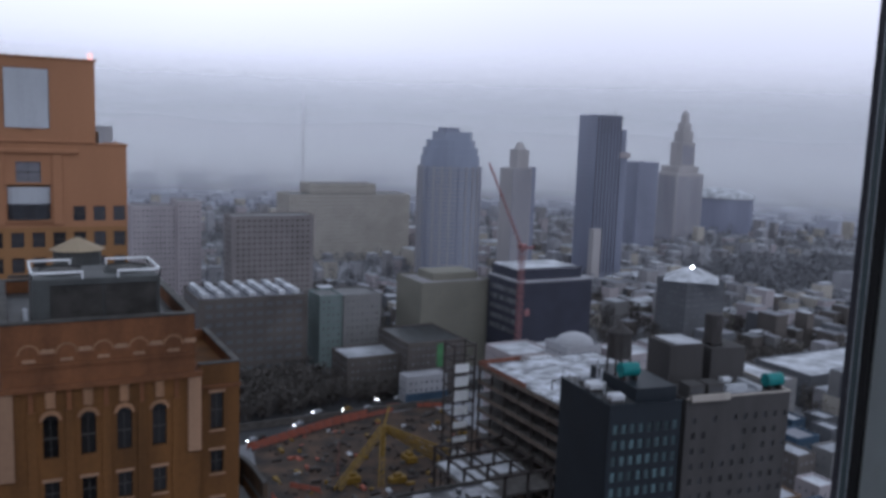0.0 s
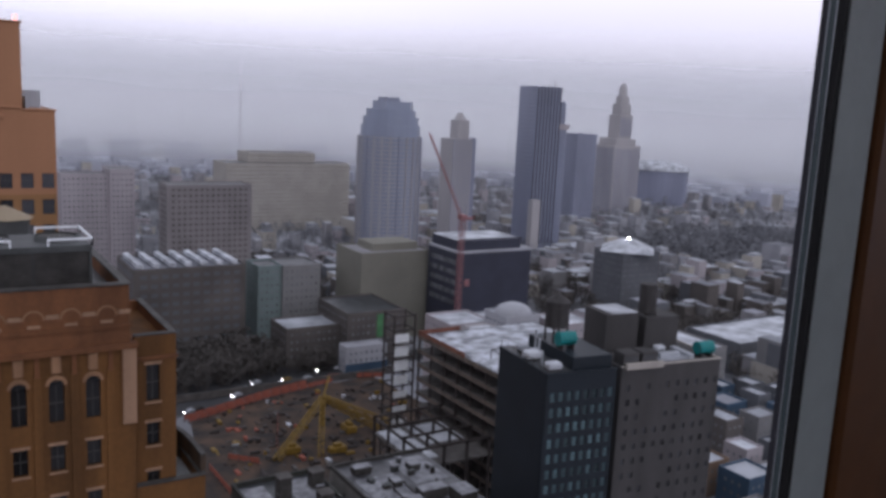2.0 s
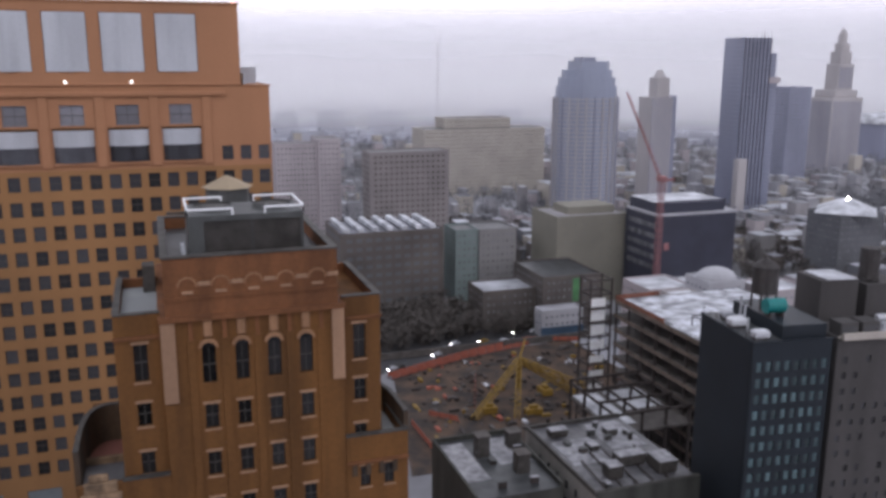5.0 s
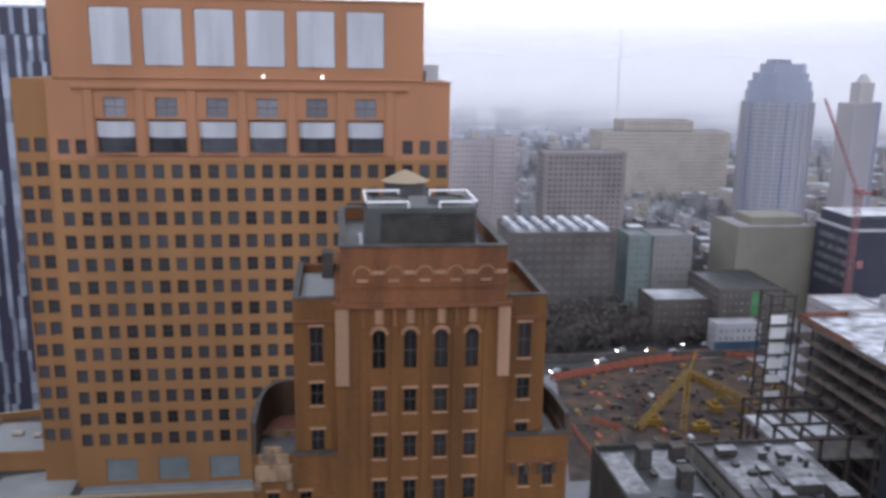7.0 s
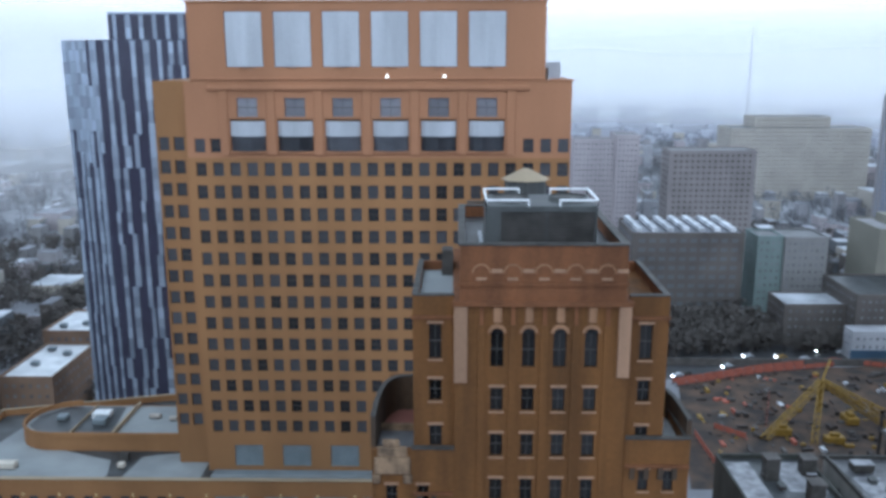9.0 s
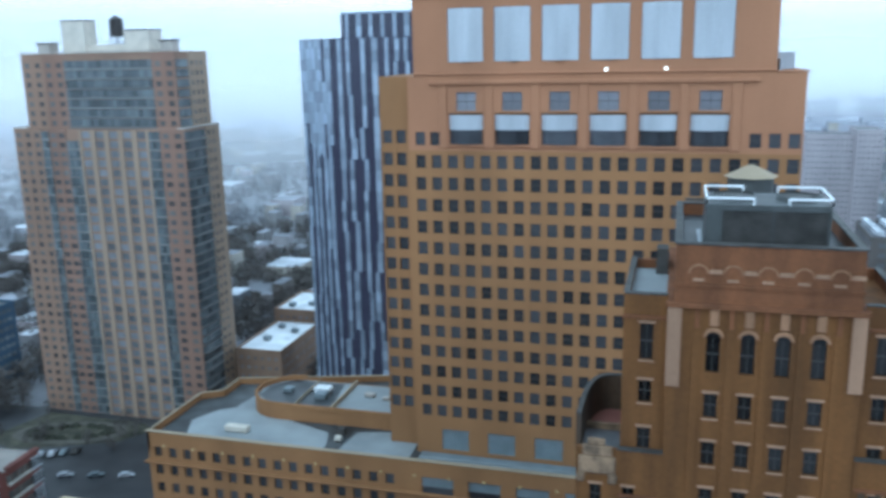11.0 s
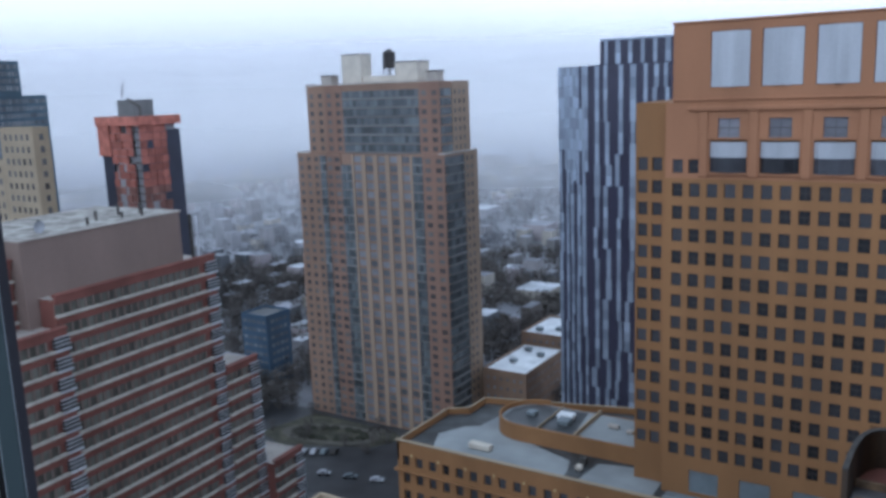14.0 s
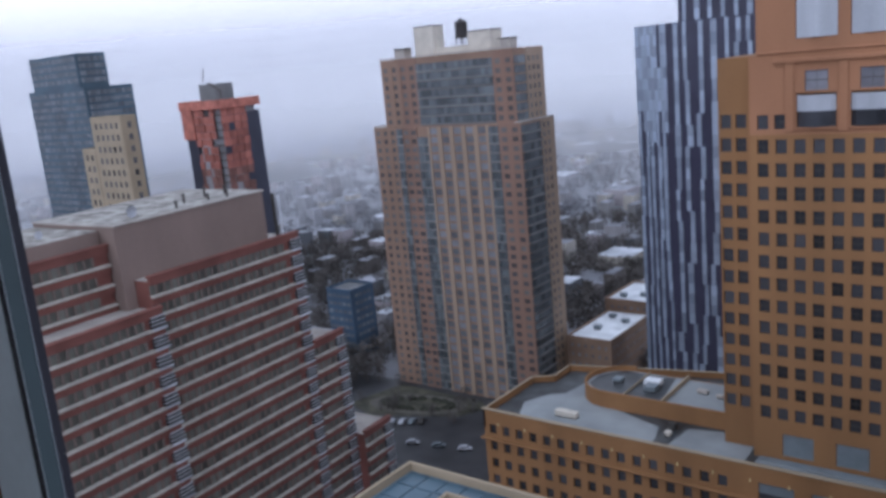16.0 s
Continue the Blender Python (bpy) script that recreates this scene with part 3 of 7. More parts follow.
def deco_tower():
    t = thing("art_deco_tower", "orange brick art-deco tower with setbacks, limestone pilasters and narrow windows", "building")
    Y, P = 64.5, 105.7
    # main shaft
    xs = (3.0, 5.5, 7.98, 10.48)
    tall = [(x - 0.52, x + 0.52, 95.7, 98.6) for x in xs]
    lower = [(x - 0.5, x + 0.5, z - 2.05, z) for z in [94.0 - 4.0 * j for j in range(12)] for x in xs]
    part("wall", wall_holes(-0.4, 13.5, 46, 101.0, tall + lower, 0.5, front(Y)), "deco", t)
    boxes("wall", [(-0.4, 13.5, Y + 0.9, 83.0, 0, 101.0), (-0.4, 0.1, Y + 0.5, Y + 0.9, 46, 101), (13.0, 13.5, Y + 0.5, Y + 0.9, 46, 101), (-0.4, 13.5, Y, Y + 0.9, 0, 46)], "deco", t)
    for a, b, c, d in tall:
        pane(t, b - a, d - c, pose(0.5 * a + 0.5 * b, Y + 0.28, c), "glass_dark")
    for a, b, c, d in tall:
        # arched heads above the tall windows
        m = (a + b) / 2
        arc = [(m + 0.52 * math.cos(q), 98.6 + 0.42 * math.sin(q)) for q in [math.pi * k / 8 for k in range(9)]]
        bm = bmesh.new()
        f0 = [bm.verts.new((x, Y - 0.02, z)) for x, z in arc]
        f1 = [bm.verts.new((x, Y + 0.2, z)) for x, z in arc]
        bm.faces.new(f0)
        for k in range(8):
            bm.faces.new((f0[k], f0[k + 1], f1[k + 1], f1[k]))
        part("window_head", bm, "glass_dark", t)
        ar2 = [(m + 0.75 * math.cos(q), 98.6 + 0.75 * math.sin(q)) for q in [math.pi * k / 8 for k in range(9)]]
        bm = bmesh.new()
        for (x0, z0), (x1, z1), (x2, z2), (x3, z3) in zip(arc, arc[1:], ar2[1:], ar2):
            lo = [bm.verts.new((x, Y - 0.12, z)) for x, z in ((x0, z0), (x1, z1), (x2, z2), (x3, z3))]
            hi = [bm.verts.new((x, Y, z)) for x, z in ((x0, z0), (x1, z1), (x2, z2), (x3, z3))]
            bm.faces.new(lo)
            for k in range(4):
                bm.faces.new((lo[k], lo[(k + 1) % 4], hi[(k + 1) % 4], hi[k]))
        bmesh.ops.remove_doubles(bm, verts=bm.verts[:], dist=0.001)
        part("arch", bm, "stone_mix", t, "weathered brick arch")
    for a, b, c, d in lower:
        dressed(pane(t, b - a, d - c, pose(0.5 * a + 0.5 * b, Y + 0.28, c), "glass_dark"), a, b, c, d, Y)
    # limestone corner pilasters and slim brick ribs under the cornice
    for x0, x1, zb in ((-0.45, 0.62, 94.4), (12.55, 13.55, 94.9)):
        boxes("pilaster", [(x0, x1, Y - 0.22, Y, zb, 101.0)], "stone", t, "pinkish limestone pilaster", bevel=0.05)
    for x in xs:
        boxes("rib", [(x - 0.34, x + 0.34, Y - 0.2, Y, 99.45, 100.85)], "stone_mix", t, "stained rounded rib above a window", bevel=0.1)
    for x in [1.75 + 2.49 * i for i in range(5)]:
        boxes("rib", [(x - 0.16, x + 0.16, Y - 0.16, Y - 0.12, 99.3, 100.85)], "deco_up", t)
    for x in [1.75 + 2.49 * i for i in range(5)]:
        boxes("pier", [(x - 0.3, x + 0.3, Y - 0.12, Y, 60, 99.3)], "deco", t)
    # cornice storey
    boxes("cornice", [(-0.55, 13.65, Y - 0.35, 83.2, 100.85, 101.25), (0.0, 13.1, Y - 0.05, 82.6, 101.25, 104.6)], "deco_up", t)
    boxes("cornice", [(-0.1, 13.2, Y - 0.2, Y + 0.2, 102.5, 102.75)], "deco_up", t)
    for i in range(5):
        x = 1.7 + 2.45 * i
        bm = bmesh.new()
        arc = [(x + 0.62 * math.cos(math.pi * k / 8), 103.5 + 0.62 * math.sin(math.pi * k / 8)) for k in range(9)]
        ar2 = [(x + 0.76 * math.cos(math.pi * k / 8), 103.5 + 0.76 * math.sin(math.pi * k / 8)) for k in range(9)]
        for (x0, z0), (x1, z1), (x2, z2), (x3, z3) in zip(arc, arc[1:], ar2[1:], ar2):
            lo = [bm.verts.new((px, Y - 0.13, pz)) for px, pz in ((x0, z0), (x1, z1), (x2, z2), (x3, z3))]
            hi = [bm.verts.new((px, Y - 0.04, pz)) for px, pz in ((x0, z0), (x1, z1), (x2, z2), (x3, z3))]
            bm.faces.new(lo)
            for k in range(4):
                bm.faces.new((lo[k], lo[(k + 1) % 4], hi[(k + 1) % 4], hi[k]))
        bmesh.ops.remove_doubles(bm, verts=bm.verts[:], dist=0.001)
        part("arch", bm, "stone_mix", t, "shallow blind arch in weathered trim")
        boxes("panel", [(x + 0.8, x + 1.65, Y - 0.2, Y - 0.04, 103.55, 103.85), (x - 0.42, x + 0.42, Y - 0.2, Y - 0.04, 102.95, 103.15)], "stone", t)
    # parapet round the roof
    boxes("parapet", [(0.0, 13.1, Y - 0.05, Y + 0.45, 104.6, P), (0.0, 0.45, Y + 0.45, 82.6, 104.6, P), (12.65, 13.1, Y + 0.45, 82.6, 104.6, P), (0.45, 12.65, 82.2, 82.6, 104.6, P)], "deco_up", t)
    boxes("coping", [(-0.12, 13.2, Y - 0.15, Y + 0.5, P, P + 0.15), (-0.12, 0.5, Y + 0.5, 82.7, P, P + 0.15), (12.6, 13.2, Y + 0.5, 82.7, P, P + 0.15), (0.5, 12.6, 82.1, 82.7, P, P + 0.15)], "coping", t, "dark worn coping")
    boxes("roof", [(0.45, 12.65, Y + 0.45, 82.2, 104.6, 104.65)], "roof_dark", t, "dark roofing")
    # wings beside the shaft
    for x0, x1, xw, name in ((13.5, 16.65, 14.9, "r"), (-3.75, -0.4, -1.95, "l")):
        ws = [(xw - 0.5, xw + 0.5, 96.2, 99.2), (xw - 0.5, xw + 0.5, 92.6, 94.5), (xw - 0.5, xw + 0.5, 88.6, 90.5)]
        ws += [(xw - 0.5, xw + 0.5, 84.6 - 4 * j, 86.5 - 4 * j) for j in range(8)]
        part("wall", wall_holes(x0, x1, 46, 101.5, ws, 0.4, front(Y + 0.5)), "deco", t)
        boxes("wall", [(x0, x1, Y + 1.2, 77, 0, 100.6), (x0, x0 + 0.4, Y + 0.9, Y + 1.2, 46, 100.6), (x1 - 0.4, x1, Y + 0.9, Y + 1.2, 46, 100.6)], "deco", t)
        boxes("parapet", [(x0, x1, 76.6, 77, 100.6, 101.5), (x0 if name == "l" else x1 - 0.4, x0 + 0.4 if name == "l" else x1, Y + 0.9, 76.6, 100.6, 101.5)], "deco_up", t)
        boxes("coping", [(x0, x1, Y + 0.45, Y + 0.95, 101.5, 101.62), (x0 - 0.06 if name == "l" else x1 - 0.46, x0 + 0.46 if name == "l" else x1 + 0.06, Y + 0.95, 77, 101.5, 101.62)], "coping", t, "dark worn coping")
        boxes("cornice", [(x0 - 0.1, x1 + 0.1, Y + 0.3, Y + 0.5, 99.6, 99.85)], "deco_up", t)
        for a, b, c, d in ws:
            dressed(pane(t, b - a, d - c, pose(0.5 * a + 0.5 * b, Y + 0.75, c), "glass_dark"), a, b, c, d, Y + 0.5)
    boxes("roof", [(-3.3, -0.5, 65.5, 76.5, 100.6, 100.7)], "roof_grey", t, "pale grey wing roof")
    boxes("roof_house", [(-1.6, -0.6, 74.6, 76.4, 100.6, 103.0)], "coping", t, "dark roof housing")
    # low wings
    lw = [(x - 0.42, x + 0.42, z - 1.9, z) for x in (15.1, 17.15) for z in [86.9 - 4.0 * j for j in range(7)]]
    part("wall", wall_holes(13.5, 18.8, 46, 89.6, lw, 0.4, front(Y - 0.1)), "deco", t)
    boxes("wall", [(13.5, 18.8, Y + 0.5, 84, 0, 88.6), (18.4, 18.8, Y + 0.3, 84, 88.6, 89.6), (18.4, 18.8, Y + 0.3, Y + 0.5, 46, 88.6)], "deco", t)
    boxes("coping", [(13.5, 18.9, Y - 0.2, Y + 0.35, 89.6, 89.75), (18.35, 18.9, Y + 0.35, 84, 89.6, 89.75)], "coping", t, "dark worn coping")
    boxes("roof", [(16.65, 18.4, Y + 0.5, 84, 88.6, 88.66)], "roof_grey", t, "pale roof membrane")
    ll = [(x - 0.45, x + 0.45, z - 1.9, z) for x in (-5.6, -3.0) for z in [85.4 - 4.0 * j for j in range(7)]]
    part("wall", wall_holes(-7.2, -0.4, 46, 88.6, ll, 0.4, front(Y - 0.1)), "deco", t)
    boxes("wall", [(-7.2, -0.4, Y + 0.5, 84, 0, 87.6), (-7.2, -6.8, Y + 0.3, Y + 0.5, 46, 87.6)], "deco", t)
    boxes("block", [(-7.0, -4.0, Y - 0.35, Y + 0.2, 86.4, 87.9), (-6.7, -4.3, Y - 0.25, Y + 0.2, 87.9, 88.8), (-6.3, -4.9, Y - 0.2, Y + 0.2, 88.8, 89.4), (-7.1, -6.5, Y - 0.4, Y + 0.1, 85.6, 86.4), (-4.6, -3.9, Y - 0.4, Y + 0.1, 85.6, 86.4)], "stone_dirty", t, "soot-stained limestone corner block", bevel=0.1)
    boxes("coping", [(-3.9, -0.4, Y - 0.2, Y + 0.35, 88.6, 88.75)], "coping", t)
    for a, b, c, d in lw + ll:
        dressed(pane(t, b - a, d - c, pose(0.5 * a + 0.5 * b, Y + 0.1, c), "glass_dark"), a, b, c, d, Y - 0.1)
    # terraces of the low wings behind parapets that round the outer corner
    for xw, W, y0, D, z0, z1, sgn in ((-3.75, 3.6, 65.4, 9.6, 87.6, 90.9, -1), (16.65, 2.35, 65.0, 7.6, 88.6, 91.0, 1)):
        q = [math.pi / 2 * k / 14 for k in range(15)]
        o = [(xw + sgn * W * math.cos(w) ** 0.55, y0 + D * math.sin(w) ** 0.55) for w in q]
        i_ = [(xw + sgn * (W - 0.4) * math.cos(w) ** 0.55, y0 + (D - 0.4) * math.sin(w) ** 0.55) for w in q]
        for name, za, zb, m, lab in (("parapet", z0, z1, "deco_dark", "dark brick parapet rounding the terrace corner"), ("coping", z1, z1 + 0.18, "coping", "dark curved coping")):
            bm = bmesh.new()
            ring = [[bm.verts.new((x, y, z)) for x, y in side_] for side_ in (o, i_) for z in (za, zb)]
            for k in range(14):
                bm.faces.new((ring[0][k], ring[0][k + 1], ring[1][k + 1], ring[1][k]))
                bm.faces.new((ring[2][k + 1], ring[2][k], ring[3][k], ring[3][k + 1]))
                bm.faces.new((ring[1][k], ring[1][k + 1], ring[3][k + 1], ring[3][k]))
            for k in (0, 14):
                bm.faces.new((ring[0][k], ring[1][k], ring[3][k], ring[2][k]))
            bmesh.ops.recalc_face_normals(bm, faces=bm.faces[:])
            part(name, bm, m, t, lab)
    boxes("terrace_floor", [(-7.0, -3.75, 70.2, 74.4, 87.6, 87.75)], "red", t, "dark red tiled terrace floor")
    boxes("terrace_floor", [(-7.0, -3.75, 65.0, 70.2, 87.6, 87.7)], "slush", t, "grey slushy terrace floor")
    boxes("terrace_kerb", [(-6.9, -3.9, 69.9, 70.2, 87.7, 88.3)], "stone_dirty", t, "worn pale kerb")
    # corbels and string courses on the low wings
    for xa, xb, zt in ((13.6, 18.8, 88.9), (-3.8, -0.5, 86.3)):
        boxes("string_course", [(xa, xb, Y - 0.32, Y - 0.1, zt - 1.75, zt - 1.5)], "deco_up", t)
        boxes("corbel", [(xa + 0.35 + k * 1.15, xa + 0.75 + k * 1.15, Y - 0.36, Y - 0.1, zt - 2.75, zt - 1.75) for k in range(int((xb - xa) / 1.15))], "deco_dark", t)
    # rear block
    boxes("wall", [(1.0, 12.6, 83.2, 112, 0, 101.0)], "deco", t)
    boxes("coping", [(1.0, 12.6, 111.5, 112, 101.0, 101.3)], "coping", t)


def cooling_tower():
    t = thing("cooling_tower", "grey metal cooling tower with dark intake screens and white railings", "cooling tower")
    x0, x1, y0, y1, z0, z1 = 2.1, 11.0, 67.0, 73.0, 104.65, 108.35
    boxes("casing", [(x0, x1, y0 + 0.25, y1, z0, z1), (x0, x0 + 1.2, y0, y0 + 0.25, z0, z1), (x1 - 0.2, x1, y0, y0 + 0.25, z0, z1), (x0 + 1.2, x1 - 0.2, y0, y0 + 0.25, z1 - 0.45, z1)], "casing", t)
    for a, b in ((x0 + 1.2, 6.9), (7.05, x1 - 0.2)):
        boxes("intake", [(a, b, y0 + 0.18, y0 + 0.26, z0, z1 - 0.45)] + [(a, b, y0 + 0.06, y0 + 0.18, z0 + 0.25 * k, z0 + 0.25 * k + 0.05) for k in range(13)], "coping", t, "dark slatted intake screen")
    for cx_ in (4.2, 8.9):
        bm = cyl(cx_, 70.0, z1, z1 + 0.4, 1.6, 1.5, 24, cap=False)
        part("fan_ring", bm, "casing", t, "pale fan ring")
        part("fan_guard", cyl(cx_, 70.0, z1 + 0.2, z1 + 0.26, 1.48, 1.48, 24), "coping", t, "dark fan guard")
    for runs in ((((x0, y0), (x0 + 3.4, y0)), ((x0, y1), (x0 + 3.0, y1)), ((x0, y0), (x0, y1))), (((x1 - 3.2, y1), (x1, y1)), ((x1 - 3.0, y0), (x1, y0)), ((x1, y0), (x1, y1)))):
        bm = bmesh.new()
        for a, b in runs:
            beam(bm, (*a, z1 + 0.5), (*b, z1 + 0.5), 0.15)
            for q in (a, b):
                beam(bm, (*q, z1), (*q, z1 + 0.55), 0.12)
        part("railing", bm, "sheet", t, "white tubular railing")
    boxes("pipe", [(x0 - 0.5, x0 - 0.2, y0 - 0.6, y1, z0, z0 + 0.5), (x0 - 0.9, x0 - 0.1, y0 - 0.9, y0 - 0.4, z0, z0 + 0.35)], "louvre", t)
    boxes("leg", [(x0, x0 + 0.3, y0, y0 + 0.2, z0, z0 + 0.3)], "steel", t)


def roof_hut():
    t = thing("roof_tank_hut", "round roof hut with a tan conical roof", "roof hut")
    part("drum", cyl(7.3, 94, 101.0, 106.75, 2.3, 2.3, 12), "casing", t, "grey drum wall")
    part("roof", cyl(7.3, 94, 106.75, 107.95, 2.75, 0.25, 8), "buff", t, "tan pyramid roof")


deco_tower()
cooling_tower()
roof_hut()


# ---- the striped tower ----
def striped_tower():
    t = thing("striped_tower", "glass tower clad in staggered pale and dark vertical panels", "tower")
    foot = [(-110, 240), (-98, 234), (-58, 234), (-58, 265), (-110, 265)]
    part("wall", prism(foot, 0, 124.5), "stripe_d", t)
    part("wall", prism([(-95, 236), (-58, 236), (-58, 264), (-95, 264)], 124.5, 131.3), "stripe_d", t)
    rnd = random.Random(5)
    fl = 3.1

    def face(a, b, z0, z1, period, rib, jog, full=None):
        """Pale ribs that jog sideways from storey to storey; above z = full the pale panels close up."""
        a, b = Vector((*a, 0)), Vector((*b, 0))
        d = (b - a)
        L = d.length
        d.normalize()
        n = Vector((d.y, -d.x, 0))
        v, f = [], []

        def panel(u0, u1, za, zb):
            u0, u1 = max(u0, 0.05), min(u1, L - 0.05)
            if u1 - u0 < 0.12:
                return
            k = len(v)
            for u, o in ((u0, 0.02), (u1, 0.02), (u1, 0.18), (u0, 0.18)):
                w = a + d * u + n * o
                v.extend([(w.x, w.y, za + 0.02), (w.x, w.y, zb - 0.02)])
            f.extend([(k + 6, k + 4, k + 5, k + 7), (k, k + 6, k + 7, k + 1), (k + 4, k + 2, k + 3, k + 5), (k + 1, k + 7, k + 5, k + 3)])

        for c in range(int(L / period) + 1):
            shift, z, left = 0.0, z0, 0
            base = (c + 0.5) * period
            stop = z1 if full is None else full + rnd.choice((-3, 0, 0, 3, 6)) * 1.0
            while z < stop - 0.1:
                e = min(z + fl, stop)
                if left <= 0:
                    left = rnd.choice((2, 2, 3, 3, 4, 6))
                    shift = max(-jog, min(jog, shift + rnd.choice((-jog, -0.5 * jog, 0, 0.5 * jog, jog))))
                    wide = rib * rnd.choice((0.85, 1.0, 1.0, 1.35))
                left -= 1
                panel(base + shift - wide / 2, base + shift + wide / 2, z, e)
                z = e
            while full is not None and z < z1 - 0.1:
                e = min(z + fl, z1)
                for k in range(2):
                    if not (k == 1 and c % 4 == 3 and z > z1 - 14):
                        panel(c * period + 0.5 * period * k + 0.04, c * period + 0.5 * period * (k + 1) - 0.04, z, e)
                z = e
        me = bpy.data.meshes.new("cladding")
        me.from_pydata(v, [], f)
        child("cladding", me, "stripe_l", t, "pale blue-grey cladding panels", "stuff")

    face((-110, 240), (-98, 234), 0, 124.4, 2.7, 1.15, 0.55, 94.0)
    face((-98, 234), (-58, 234), 0, 124.4, 3.6, 1.25, 1.0)
    face((-95, 236), (-58, 236), 124.7, 131.2, 3.6, 1.1, 0.0)
    boxes("parapet", [(-108.2, -94, 262, 265.3, 124.5, 125.2), (-95, -58, 235.8, 236.2, 131.3, 131.8)], "stripe_l", t)


striped_tower()


M["tower_glass"] = mat("dull_brown_grey_glass", (0.105, 0.10, 0.098), 0.3, var=0.2, scale=0.2, bump=0.0, island=0.55)


# ---- the tan residential tower ----
def residential_tower():
    t = thing("residential_tower", "tall tan brick residential tower with glass bays and a stepped top", "apartment tower")
    x0, x1, Y, yb, fl = -211.0, -148.0, 234.0, 255.2, 3.05
    boxes("wall", [(x0, x1, Y + 0.3, yb, 0, 98.4), (-206, -150, Y + 1.8, yb - 1.2, 98.4, 122.0), (-217, x0, Y + 6, yb, 0, 60)], "oro_brick", t)
    # upright strips of the front: (x from, x to, z from, z to, material, window width)
    front_strips = [(-211, -200.5, 0, 98.4, "oro_brick", 1.7), (-200.5, -197.6, 0, 98.4, "oro_glass", 0), (-197.6, -191, 0, 98.4, "oro_red", 2.3), (-191, -186, 0, 97, "oro_glass", 0),
                    (-186, -160.5, 0, 98, "oro_light", -1), (-160.5, -156.5, 0, 98.4, "oro_glass", 0), (-156.5, -148, 0, 98.4, "oro_red", 2.2)]
    for a, b, z0, z1, m, ww in front_strips:
        strip(t, a, b, z0, z1, m, ww, Y, fl)
    for a, b, z0, z1, m, ww in [(-206, -198, 98.4, 122.0, "oro_brick", 1.7), (-198, -190, 98.4, 122.0, "oro_red", 1.9), (-190, -158, 98.4, 122.4, "oro_glass", 0), (-158, -150, 98.4, 122.0, "oro_red", 2.0)]:
        strip(t, a, b, z0, z1, m, ww, Y + 1.5, fl)
    # east side: glazed bays with slab edges, then brick
    n = int(98.4 / fl)
    boxes("curtain_wall", [(x1, x1 + 0.25, Y + 0.4 + 2.4 * k, Y + 2.7 + 2.4 * k, j * fl + 0.6, (j + 1) * fl - 0.05) for j in range(n) for k in range(5)], "oro_glass", t, "grey-green glazed bays", "stuff")
    boxes("balcony", [(x1, x1 + 1.0, Y + 1.5, Y + 11.8, j * fl, j * fl + 0.55) for j in range(1, n)], "oro_band", t, "grey balcony slabs", "stuff")
    for X, ya, z0, z1 in ((x1, Y + 12.6, 0, 98.4), (-150.0, Y + 9.0, 98.4, 122.0)):
        rows = int((z1 - z0) / fl)
        ye = yb if z0 == 0 else yb - 1.2
        hs = [(ya + 1.0 + 2.9 * k, ya + 2.6 + 2.9 * k, z0 + j * fl + 0.9, z0 + j * fl + 2.5) for j in range(rows) for k in range(int((ye - ya - 1.0) / 2.9))]
        part("wall", wall_holes(ya, ye, z0, z1, hs, 0.3, lambda u, d, z, X=X: (X + 0.32 - d, u, z)), "oro_light", t)
        boxes("glazing", [(X + 0.08, X + 0.16, p, q, r, u) for p, q, r, u in hs], "tower_glass", t, "dull dark windows", "stuff")
    boxes("curtain_wall", [(-150.0, -149.8, Y + 2 + 2.3 * k, Y + 4.2 + 2.3 * k, 98.4 + j * fl + 0.5, 98.4 + (j + 1) * fl - 0.1) for j in range(7) for k in range(3)], "oro_glass", t, "grey-blue glazed side", "stuff")
    boxes("coping", [(x0 - 0.2, -206, Y - 0.2, yb, 98.4, 98.8), (-150, x1 + 0.4, Y - 0.2, yb, 98.4, 98.8), (-206.2, -149.6, Y + 1.2, Y + 2.2, 122.2, 122.6)], "concrete", t)
    boxes("roof_house", [(-193.0, -184.5, 240, 246, 122.0, 132.2), (-170.0, -161.0, 240, 247, 122.0, 128.8), (-184.5, -170.0, 241, 246, 122.0, 124.6)], "white", t, "off-white plant rooms")
    boxes("roof_house", [(-201, -196.5, 238, 242, 122.0, 125.2), (-156, -152, 238, 242, 122.0, 125.2)], "concrete", t, "small stair heads")
    boxes("coping", [(-193.3, -184.2, 239.7, 246.3, 132.2, 132.4), (-170.3, -160.7, 239.7, 247.3, 128.8, 129.0), (-201.3, -196.2, 237.7, 242.3, 125.2, 125.6), (-156.3, -151.7, 237.7, 242.3, 125.2, 125.6)], "coping", t)
    return t


